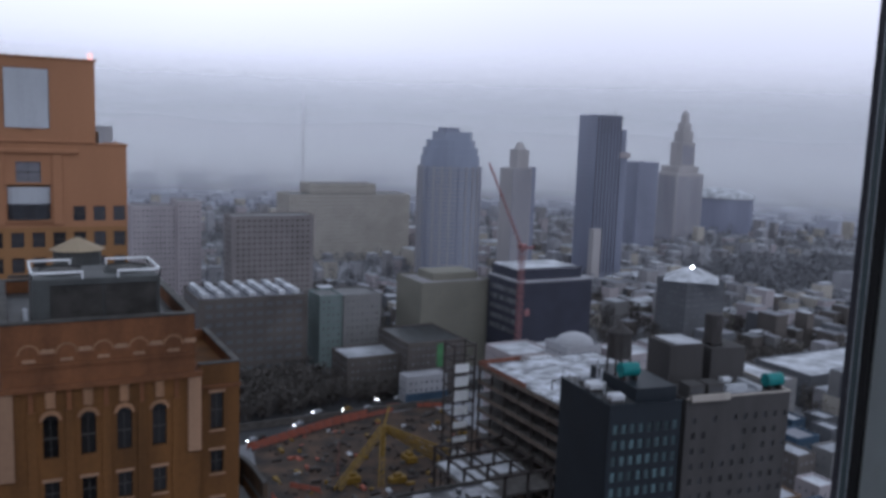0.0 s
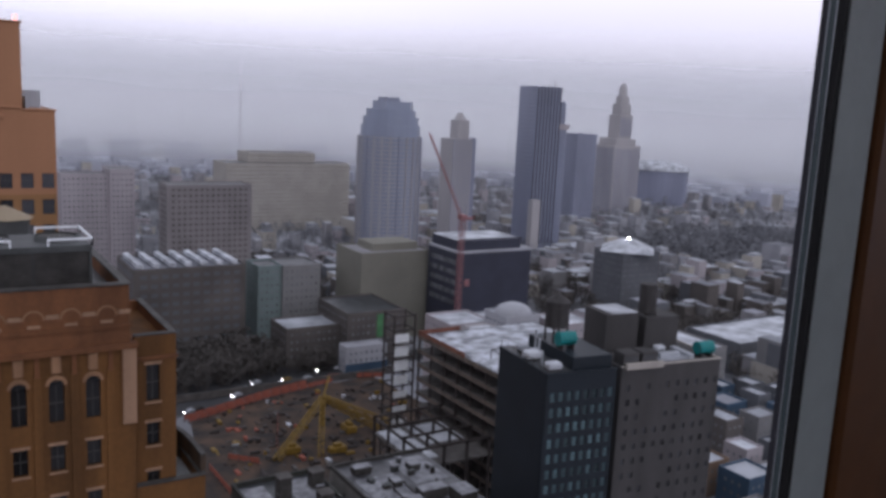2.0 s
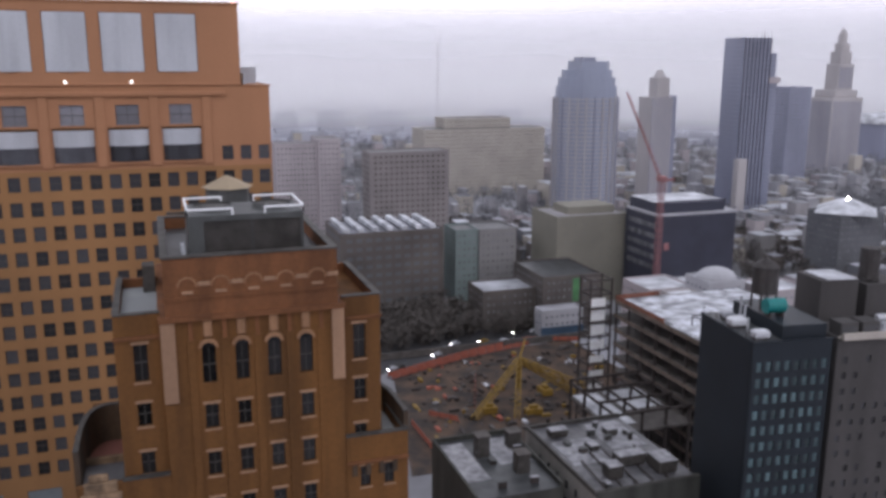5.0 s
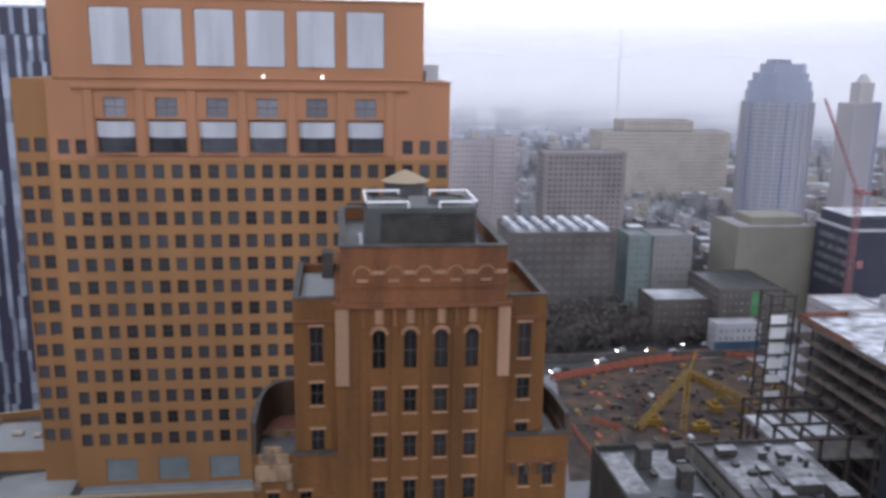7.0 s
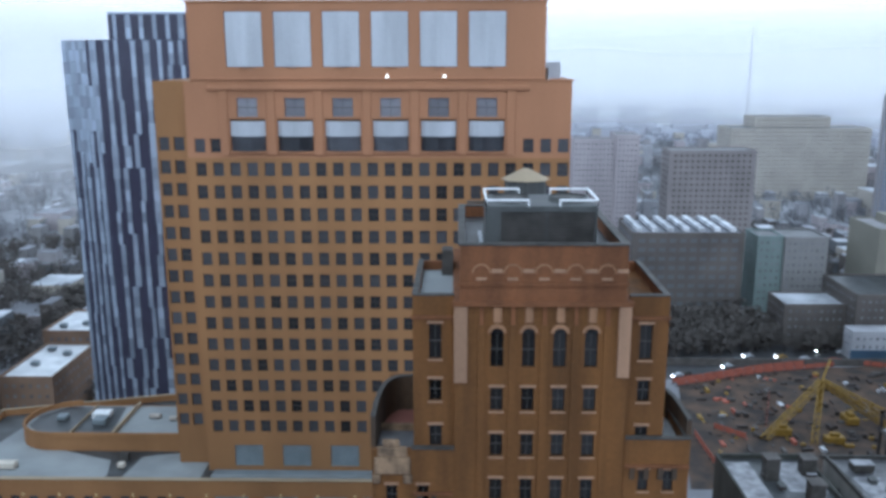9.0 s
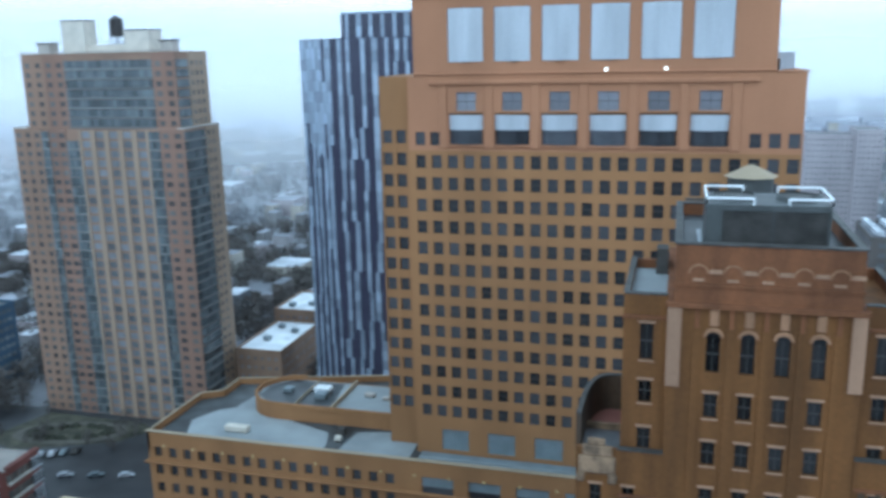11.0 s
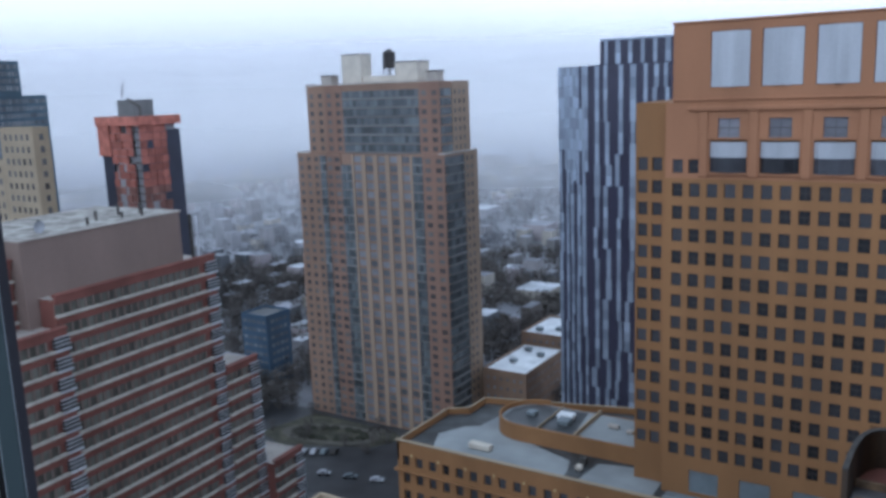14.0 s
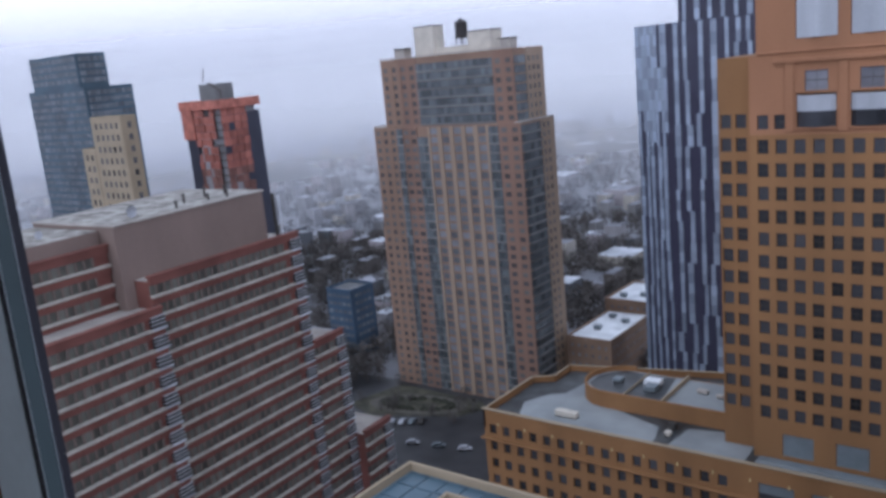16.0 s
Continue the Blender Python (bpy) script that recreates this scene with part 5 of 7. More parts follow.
# ---- building pit, barriers, road and cars ----
site = part("building_pit", prism([(66, 222), (82, 300), (121, 317), (168, 322), (176, 222)], 0.0, 0.12), "soil", None)
tagged(site, "brown muddy building pit ground", "ground", kind="structure")
yard = tagged(part("yard", prism([(55, 300), (80, 309), (118, 324), (150, 333), (192, 337), (192, 372), (60, 374), (52, 330)], 0.0, 0.1), "asphalt", None), "dark wet yard beside the road", "yard", kind="structure")
road = part("road", prism([(55, 296), (78, 306), (121, 322), (160, 331), (230, 338), (420, 420), (424, 430), (225, 352), (150, 345), (110, 334), (70, 320), (50, 310)], 0.0, 0.16), "asphalt", None)
tagged(road, "wet asphalt road past the building site", "road", kind="structure")


def barrier(x, y, ang, ln):
    t = thing("site_barrier", "orange plastic site barrier", "barrier", "site barriers", at=(x, y, 0.1))
    t.rotation_euler = (0, 0, ang)
    boxes("panel", [(-ln / 2, ln / 2, -0.06, 0.06, 0.5, 2.3)], "orange_net", t)
    boxes("foot", [(-ln / 2, -ln / 2 + 0.3, -0.5, 0.5, 0, 0.5), (ln / 2 - 0.3, ln / 2, -0.5, 0.5, 0, 0.5)], "slabs", t)
    return t


def run_of_barriers(pts):
    for (x0, y0), (x1, y1) in zip(pts, pts[1:]):
        L = math.hypot(x1 - x0, y1 - y0)
        n = max(1, round(L / 4.5))
        for k in range(n):
            f = (k + 0.5) / n
            barrier(x0 + (x1 - x0) * f, y0 + (y1 - y0) * f, math.atan2(y1 - y0, x1 - x0), L / n - 0.3)


run_of_barriers([(80.0, 301.5), (119.0, 317.0), (150.0, 325.0), (171, 318)])
run_of_barriers([(81, 299.0), (118, 313.0), (148, 320.0)])
run_of_barriers([(76.3, 257), (77, 232)])
run_of_barriers([(84, 262), (92, 254)])
run_of_barriers([(101, 262), (112, 290)])


def car(x, y, z, ang, paint, lit=False):
    t = thing("car", {"snow": "white parked car", "coping": "black parked car", "panel": "blue-grey car", "yellow": "yellow taxi car"}[paint] + " on wet asphalt", "car", "cars", at=(x, y, z))
    t.rotation_euler = (0, 0, ang)
    bm = bmesh.new()
    prof = [(-2.2, 0.35), (2.2, 0.35), (2.25, 0.75), (1.3, 0.95), (0.7, 1.45), (-1.2, 1.45), (-1.8, 0.98), (-2.25, 0.9)]
    l_ = [bm.verts.new((px, -0.9, pz)) for px, pz in prof]
    r_ = [bm.verts.new((px, 0.9, pz)) for px, pz in prof]
    bm.faces.new(l_)
    bm.faces.new(r_[::-1])
    for i in range(len(prof)):
        j = (i + 1) % len(prof)
        bm.faces.new((l_[j], l_[i], r_[i], r_[j]))
    bmesh.ops.recalc_face_normals(bm, faces=bm.faces[:])
    bmesh.ops.bevel(bm, geom=bm.edges[:], offset=0.08, segments=1, affect="EDGES")
    part("body", bm, paint, t)
    boxes("windscreen", [(0.75, 1.2, -0.78, 0.78, 1.0, 1.32), (-1.1, 0.6, -0.92, 0.92, 1.0, 1.34)], "glass", t, "dark car glass")
    for wy in (-0.62, 0.62):
        boxes("headlight", [(2.2, 2.32, wy - 0.2, wy + 0.2, 0.58, 0.84)], "headlamp" if lit else "hotel_pane", t, "lit white headlight" if lit else "")
    for wx in (-1.4, 1.4):
        for wy in (-0.85, 0.85):
            bm = cyl(0, 0, -0.12, 0.12, 0.34, 0.34, 12)
            bmesh.ops.rotate(bm, verts=bm.verts[:], matrix=Matrix.Rotation(math.pi / 2, 3, "X"))
            bmesh.ops.translate(bm, verts=bm.verts[:], vec=(wx, wy, 0.34))
            part("wheel", bm, "rubber", t)


rnd = random.Random(11)
for k, (x, y, a) in enumerate([(84, 309, 0.4), (88, 311, 0.4), (106, 319.5, 0.3), (112, 326, 0.3), (131, 330, 0.2), (140, 328, 0.2), (150, 337, 0.15), (158, 336, 0.12), (165, 343, 0.1), (174, 340, 0.1), (186, 342, 0.1), (197, 347, 0.1), (118, 331, 0.3), (240, 355, 0.4), (268, 364, 0.4), (300, 378, 0.4), (335, 391, 0.4)]):
    car(x, y, 0.16, a + (math.pi if k % 2 == 0 else 0), ("snow", "coping", "snow", "panel", "yellow")[k % 5], k % 2 == 0)
for k in range(7):
    car(-197 + 3.1 * k, 196.5 + 1.6 * k, 0.06, 1.9, ("snow", "panel", "coping", "snow")[k % 4])
for k in range(4):
    car(-180 + 9 * k, 190 + 2 * k, 0.0, 0.5, ("coping", "snow", "panel", "snow")[k % 4])


def pit_clutter():
    rnd = random.Random(17)
    for m, n, lab in (("steel", 150, "rusty steel and dark rubble heaps"), ("slabs", 90, "grey concrete blocks and slabs"), ("orange_net", 30, "small orange site scraps"), ("snow", 14, "white sheeting scraps and slush"), ("yellow", 40, "yellow formwork pieces")):
        bx = []
        for k in range(n):
            x, y = rnd.uniform(80, 168), rnd.uniform(226, 312)
            if x < 86 and y > 290:
                continue
            w, d, h = rnd.uniform(0.6, 3.6), rnd.uniform(0.4, 1.6), rnd.uniform(0.2, 1.3)
            if rnd.random() < 0.5:
                w, d = d, w
            bx.append((x, x + w, y, y + d, 0.12, 0.12 + h))
        tagged(boxes("site_rubble", bx, m, None, kind="stuff"), lab, "rubble", kind="stuff")


pit_clutter()
# retaining walls of the pit
tagged(boxes("pit_wall", [(72, 178, 321.5, 322.2, 0.12, 3.0)], "slabs", None), "grey concrete wall along the building pit", "wall", kind="structure")


# ---- low roofs at the foot of the hotel ----
M["wet_snow"] = mat("trodden_wet_snow", (0.33, 0.335, 0.36), 0.6, var=0.3, scale=0.5, second=(0.15, 0.15, 0.165))
M["grey_render"] = mat("stained_pale_render", (0.30, 0.29, 0.275), 0.9, var=0.2, scale=0.3, streak=0.3)
M["blackish"] = mat("blackish_party_wall", (0.06, 0.062, 0.055), 0.8, var=0.3, scale=0.3, streak=0.2)


def low_roofs():
    t = thing("white_walled_building", "low white-walled building with a cluttered snowy roof", "building")
    boxes("wall", [(73, 95.5, 127, 158, 0, 41.5)], "grey_render", t)
    # front face coloured much darker than the side wall
    boxes("party_wall", [(73.3, 95.5, 126.7, 127, 0, 42.3)], "blackish", t, "dark blackish party wall")
    boxes("parapet", [(73, 73.5, 127, 158, 41.5, 42.4), (73.5, 95.5, 157.5, 158, 41.5, 42.4), (73.5, 95.5, 127, 127.5, 41.5, 42.4)], "coping", t, "dark coping")
    boxes("roof", [(73.5, 95.5, 127.5, 157.5, 41.5, 41.6)], "slush", t, "grey slushy roof")
    boxes("snow_patch", [(75, 84, 139, 150, 41.6, 41.66), (86, 94, 143, 156, 41.6, 41.68)], "wet_snow", t, "melting snow")
    boxes("window", [(73.0 - 0.04, 73.0, y, y + 1.0, z, z + 1.6) for y in (130, 134, 138, 142, 146, 150) for z in (37.5, 33.9, 30.3, 26.7)], "glass_i", t, "dark side windows", "stuff")
    t2 = thing("dark_roofed_building", "soot-dark building with a snow-patched roof and brick stacks", "building")
    boxes("wall", [(52, 70, 134, 160, 0, 40.5)], "blackish", t2)
    boxes("parapet", [(52, 52.5, 134, 160, 40.5, 41.6), (69.5, 70, 134, 160, 40.5, 41.6), (52.5, 69.5, 159.5, 160, 40.5, 41.6)], "blackish", t2, "dark parapet")
    boxes("roof", [(52.5, 69.5, 134, 159.5, 40.5, 40.6)], "roof_dark", t2)
    boxes("snow_patch", [(53, 58, 141, 158, 40.6, 40.66), (62, 69, 146, 158, 40.6, 40.68)], "wet_snow", t2, "thin snow")
    for sx, sy, sz, hh in ((60.0, 151.5, 40.6, 4.4), (65.0, 142.5, 40.6, 3.9), (67.8, 153.5, 40.6, 3.4)):
        st = thing("brick_stack", "soot-dark brick stack on a low roof", "chimney", "roof stacks")
        boxes("shaft", [(sx - 1.3, sx + 1.3, sy - 1.3, sy + 1.3, sz, sz + hh)], "coping", st)
        boxes("cap", [(sx - 1.5, sx + 1.5, sy - 1.5, sy + 1.5, sz + hh, sz + hh + 0.25)], "slabs", st)
    rnd = random.Random(17)
    for k in range(16):
        x, y, zz = (rnd.uniform(75, 94), rnd.uniform(129, 156), 41.66) if k < 10 else (rnd.uniform(54, 68), rnd.uniform(136, 157), 40.66)
        w, d, h = rnd.uniform(0.5, 1.8), rnd.uniform(0.5, 1.8), rnd.uniform(0.5, 1.5)
        u = thing("roof_vent", "small dark roof vent", "vent", "roof vents")
        boxes("body", [(x - w / 2, x + w / 2, y - d / 2, y + d / 2, zz, zz + h)], rnd.choice(("coping", "steel", "casing")), u, bevel=0.08)
        boxes("hood", [(x - w / 2 - 0.1, x + w / 2 + 0.1, y - d / 2 - 0.1, y + d / 2 + 0.1, zz + h, zz + h + 0.12)], rnd.choice(("casing", "wet_snow")), u)
    for k in range(5):
        pp = thing("roof_pipe", "dark service pipe along a low roof", "pipe", "roof pipes")
        bm = bmesh.new()
        beam(bm, (76 + 3.4 * k, 128.5, 42.0), (77 + 3.4 * k, 140 + 3 * (k % 3), 42.0), 0.25)
        part("run", bm, "steel", pp)
        boxes("bracket", [(76.1 + 3.4 * k, 76.5 + 3.4 * k, 129.5, 129.8, 41.6, 42.0)], "coping", pp)
    for x, y, w, d, h in ((78, 153, 4, 2.5, 1.6), (86, 137, 6, 3, 2.2), (80, 133, 3, 3, 2.6), (91, 133, 4, 5, 2.5), (89, 150, 2.5, 2.5, 1.5), (82, 145, 2, 3, 1.2)):
        u = thing("roof_unit", "dark boxy roof unit on a low roof", "air handler", "roof units")
        boxes("body", [(x - w / 2, x + w / 2, y - d / 2, y + d / 2, 41.85, 41.6 + h)], "coping", u, bevel=0.1)
        boxes("lid", [(x - w / 2, x + w / 2, y - d / 2, y + d / 2, 41.6 + h, 41.7 + h)], "wet_snow", u)
        boxes("base", [(x - w / 2 + 0.2, x + w / 2 - 0.2, y - d / 2 + 0.2, y + d / 2 - 0.2, 41.6, 41.85)], "steel", u)
    t3 = thing("open_steel_deck", "open steel deck with snow on pale sheets", "construction")
    boxes("deck", [(104, 126, 172, 198, 29.4, 30.0)], "slabs", t3)
    boxes("snow_sheet", [(105, 112, 176, 197, 30.0, 30.15), (114, 125, 184, 197, 30.0, 30.12)], "snow", t3, "snowy pale sheets")
    boxes("column", [(x, x + 0.6, y, y + 0.6, 0, 35) for x in (104, 111, 118, 125) for y in (172, 180.5, 189, 197)], "steel", t3)
    boxes("beam", [(104, 125.6, y, y + 0.5, 34.4, 35) for y in (172, 180.5, 189, 197)] + [(x, x + 0.5, 172, 197.6, 33.8, 34.4) for x in (104, 111, 118, 125)], "steel", t3)


low_roofs()


# ---- mid-distance buildings ----
def block(name, label, category, x0, x1, y0, y1, z, wall, roof="roof_dark", fl=3.4, win=(2.6, 1.0, 1.15), base=0.0, pane_mat="haze_glass"):
    """A building with real window openings on the sides that face the city centre."""
    t = thing(name, label, category)
    boxes("wall", [(x0 + 0.4, x1 - 0.4, y0 + 0.4, y1, base, z)], wall, t)
    sp, ww, wh = win
    for horizontal in (True, False):
        a, b = (x0, x1) if horizontal else (y0 + 0.4, y1)
        n = max(1, int((b - a - 0.8) / sp))
        off = (b - a - n * sp) / 2
        m = int((z - base - 1.0) / fl)
        hs = [(a + off + (i + 0.5) * sp - ww / 2, a + off + (i + 0.5) * sp + ww / 2, z - fl * (j + 1) + 0.5, z - fl * (j + 1) + 0.5 + wh) for i in range(n) for j in range(m)]
        left = (x0 + x1) > 0
        where = front(y0) if horizontal else (side(x0, -1) if left else side(x1, 1))
        part("wall", wall_holes(a, b, base, z, hs, 0.35, where), wall, t)
        if horizontal:
            boxes("glazing", [(p, q, y0 + 0.06, y0 + 0.16, r, u) for p, q, r, u in hs], pane_mat, t, "dull dark windows", "stuff")
        else:
            xx = x0 + 0.06 if left else x1 - 0.16
            boxes("glazing", [(xx, xx + 0.1, p, q, r, u) for p, q, r, u in hs], pane_mat, t, "dull dark windows", "stuff")
    boxes("parapet", [(x0, x1, y0, y0 + 0.4, z, z + 0.9), (x0, x0 + 0.4, y0 + 0.4, y1, z, z + 0.9), (x1 - 0.4, x1, y0 + 0.4, y1, z, z + 0.9), (x0 + 0.4, x1 - 0.4, y1 - 0.4, y1, z, z + 0.9)], wall, t)
    boxes("roof", [(x0 + 0.4, x1 - 0.4, y0 + 0.4, y1 - 0.4, z, z + 0.15)], roof, t)
    return t


# distance haze is mixed into this tan and the olive below
M["haze_tan"] = mat("haze_tan_masonry", (0.43, 0.40, 0.36), 0.9, var=0.1, scale=0.05)
M["olive"] = mat("haze_olive_masonry", (0.24, 0.23, 0.195), 0.9, var=0.1, scale=0.05)
# haze over the far towers is mixed into these three colours
M["haze_blue"] = mat("haze_blue_glass_tower", (0.28, 0.31, 0.40), 0.35, var=0.1, scale=0.04, streak=0.2, spec=0.6)
M["haze_stone"] = mat("haze_limestone", (0.44, 0.42, 0.43), 0.9, var=0.1, scale=0.05, streak=0.3)
M["slate"] = mat("haze_slate_glass", (0.25, 0.265, 0.35), 0.4, var=0.12, scale=0.05, streak=0.2, spec=0.6)
M["navy"] = mat("dark_navy_cladding", (0.042, 0.045, 0.068), 0.6, var=0.12, scale=0.1)
# aerial haze is mixed into the next three wall colours
M["haze_brick"] = mat("haze_brown_brick", (0.32, 0.31, 0.325), 0.9, var=0.2, scale=0.08)
M["rose"] = mat("haze_rose_brick", (0.40, 0.365, 0.385), 0.9, var=0.1, scale=0.06, streak=0.3)
M["dull"] = mat("haze_dull_masonry", (0.37, 0.37, 0.40), 0.9, var=0.2, scale=0.06)
M["bluepaint"] = mat("dull_blue_cladding", (0.055, 0.095, 0.15), 0.6, var=0.15, scale=0.1)
M["lawn"] = mat("dull_winter_grass", (0.10, 0.095, 0.068), 0.95, var=0.3, scale=0.3, second=(0.045, 0.045, 0.036))
# far walls and roofs: lightened and evened out to imitate haze
M["far_walls"] = mat("haze_grey_blue_stucco", (0.46, 0.47, 0.54), 0.95, var=0.06, scale=0.01, fine=0.2, island=0.12, bump=0)
M["far_roofs"] = mat("haze_slate_roofing", (0.36, 0.375, 0.43), 0.95, var=0.08, scale=0.01, fine=0.2, island=0.25, bump=0)
M["school_brick"] = mat("tan_orange_brick", (0.25, 0.17, 0.12), 0.9, var=0.15, scale=0.1)
M["net_red"] = mat("dusty_red_netting", (0.36, 0.135, 0.105), 0.85, var=0.2, scale=0.3, island=0.3)
# brick raised in tone to imitate haze over the slab
M["slab_grey"] = mat("haze_mauve_brick", (0.25, 0.23, 0.235), 0.9, var=0.12, scale=0.06)
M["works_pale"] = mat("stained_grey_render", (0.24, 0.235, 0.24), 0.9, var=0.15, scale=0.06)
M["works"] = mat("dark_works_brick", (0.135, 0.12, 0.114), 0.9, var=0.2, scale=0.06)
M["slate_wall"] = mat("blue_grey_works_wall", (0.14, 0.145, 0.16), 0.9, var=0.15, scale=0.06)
M["net_brown"] = mat("faded_brown_netting", (0.23, 0.115, 0.095), 0.85, var=0.2, scale=0.3, island=0.3)
M["net_pale"] = mat("faded_orange_netting", (0.53, 0.195, 0.145), 0.85, var=0.25, scale=0.3)
# felt lightened to imitate haze over the city roofs
M["roof_mid"] = mat("haze_grey_roofing", (0.27, 0.275, 0.31), 0.8, var=0.25, scale=0.05, island=0.4)
M["roof_slush"] = mat("slushy_grey_roofing", (0.46, 0.475, 0.52), 0.8, var=0.15, scale=0.06, island=0.4, second=(0.22, 0.23, 0.25))
# haze is painted into this wall colour of the farthest blocks
M["far_haze_render"] = mat("haze_grey_render", (0.40, 0.41, 0.47), 0.95, var=0.06, scale=0.01, fine=0.2, bump=0)
M["greygreen"] = mat("grey_green_panel", (0.20, 0.25, 0.25), 0.8, var=0.12, scale=0.08)
# grey masonry lifted to stand in for mid-distance haze
M["haze_grey"] = mat("haze_grey_masonry", (0.42, 0.425, 0.46), 0.9, var=0.15, scale=0.08)

block("tan_box_building", "windowless olive-tan box building with a flat roof", "building", 186, 226, 372, 402, 44.5, "olive", "haze_brick", 4.4, (5, 0.5, 0.6))
boxes("plant_room", [(196, 222, 380, 398, 44.6, 48.5)], "olive", bpy.data.objects["tan_box_building"])


def white_banded():
    t = thing("banded_hall", "dark navy hall with white snowy roof bands", "building")
    x0, x1, y0, y1, z = 222, 266, 340, 368, 55
    boxes("wall", [(x0, x1, y0, y1, 0, z - 6), (x0 + 1.2, x1 - 6, y0 + 1.2, y1 - 1, z - 6, z)], "navy", t)
    boxes("band", [(x0 - 0.4, x1 + 0.3, y0 - 0.4, y1, z - 6, z - 4.9)], "haze_grey", t, "pale concrete band")
    boxes("roof", [(x0 + 1.2, x1 - 6, y0 + 1.2, y1 - 1, z, z + 0.3)], "snow", t, "snow-covered roof")
    boxes("coping", [(x0 + 0.9, x1 - 5.8, y0 + 0.9, y0 + 1.4, z + 0.2, z + 0.8)], "navy", t)
    boxes("window_strip", [(x0 - 0.05, x0, y0 + 2 + 3 * k, y0 + 4.4 + 3 * k, z - 12 - 5 * j, z - 9.5 - 5 * j) for k in range(8) for j in range(5)], "haze_glass", t, "dull dark windows", "stuff")


white_banded()


def curved_condo():
    """Glass tower with a rounded, stepped crown."""
    t = thing("curved_glass_tower", "glass apartment tower in haze-paled blue-grey with a rounded stepped crown", "tower")
    def ell(cx, cy, rx, ry):
        return [(cx + rx * math.cos(q), cy + ry * math.sin(q)) for q in [2 * math.pi * k / 24 for k in range(24)]]
    cx, cy = 303, 566
    for rx, ry, z0, z1 in ((24.5, 20, 0, 95), (23, 19, 95, 103), (21.5, 18, 103, 109), (19, 16, 109, 114.5)):
        part("storey", prism(ell(cx, cy, rx, ry), z0, z1), "haze_blue", t)
    part("crown", prism([(292, 553), (312, 553), (318, 560), (318, 575), (292, 575)], 114.5, 120.5), "haze_blue", t)
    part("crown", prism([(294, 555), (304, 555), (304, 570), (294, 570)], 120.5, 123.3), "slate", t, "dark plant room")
    for j in range(32):
        z = 2 + 2.95 * j
        bm = bmesh.new()
        e = ell(cx, cy, 24.8, 20.3)
        vs = [[bm.verts.new((x, y, zz)) for x, y in e] for zz in (z, z + 0.7)]
        for k in range(24):
            bm.faces.new((vs[0][k], vs[0][(k + 1) % 24], vs[1][(k + 1) % 24], vs[1][k]))
        part("floor_edge", bm, "haze_stone", t)
    for k in range(24):
        q = 2 * math.pi * (k + 0.5) / 24
        x, y = cx + 24.9 * math.cos(q), cy + 20.4 * math.sin(q)
        boxes("fin", [(x - 0.35, x + 0.35, y - 0.35, y + 0.35, 0, 95)], "slate" if k % 4 == 1 else "haze_stone", t)


def slim_tower():
    t = thing("slim_stone_tower", "slim haze-paled stone tower with a dark glass side", "tower")
    boxes("wall", [(371, 389, 584, 604, 0, 93)], "haze_stone", t)
    boxes("wall", [(389, 394, 586, 604, 0, 94)], "slate", t, "dark glass side")
    boxes("crown", [(377, 388, 588, 600, 93, 108)], "haze_stone", t)
    part("cap", cyl(382.5, 594, 108, 114, 5, 2.0, 10), "haze_stone", t)
    boxes("rib", [(371 + 2.6 * k, 371.6 + 2.6 * k, 583.5, 584, 0, 93) for k in range(7)], "slate", t, "dark window lines", "stuff")


def dark_tower():
    t = thing("dark_glass_tower", "tall dark glass tower lifted to blue-grey for haze, with a stepped top", "tower", at=(6.5, 0, 0))
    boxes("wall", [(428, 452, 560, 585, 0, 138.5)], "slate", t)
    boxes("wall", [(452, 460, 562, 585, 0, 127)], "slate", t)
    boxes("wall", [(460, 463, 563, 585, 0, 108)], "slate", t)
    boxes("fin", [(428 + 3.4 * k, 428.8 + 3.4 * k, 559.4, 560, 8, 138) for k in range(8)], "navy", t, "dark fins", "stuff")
    boxes("floor_edge", [(428.2, 459.8, 559.7, 560.2, 3.4 * j, 3.4 * j + 0.5) for j in range(37)], "haze_blue", t, "floor edges", "stuff")
    boxes("floor_edge", [(427.8, 428, 560, 585, 3.4 * j, 3.4 * j + 0.6) for j in range(40)], "haze_blue", t, "floor edges", "stuff")
    boxes("band", [(452, 463.2, 559.3, 562, 104, 108.5)], "rose", t, "reddish band")
    boxes("podium", [(424, 432, 552, 558, 0, 46)], "haze_stone", t, "pale lower block")
    part("mast", cyl(450, 566, 138.5, 144, 0.35, 0.2, 8), "steel", t)


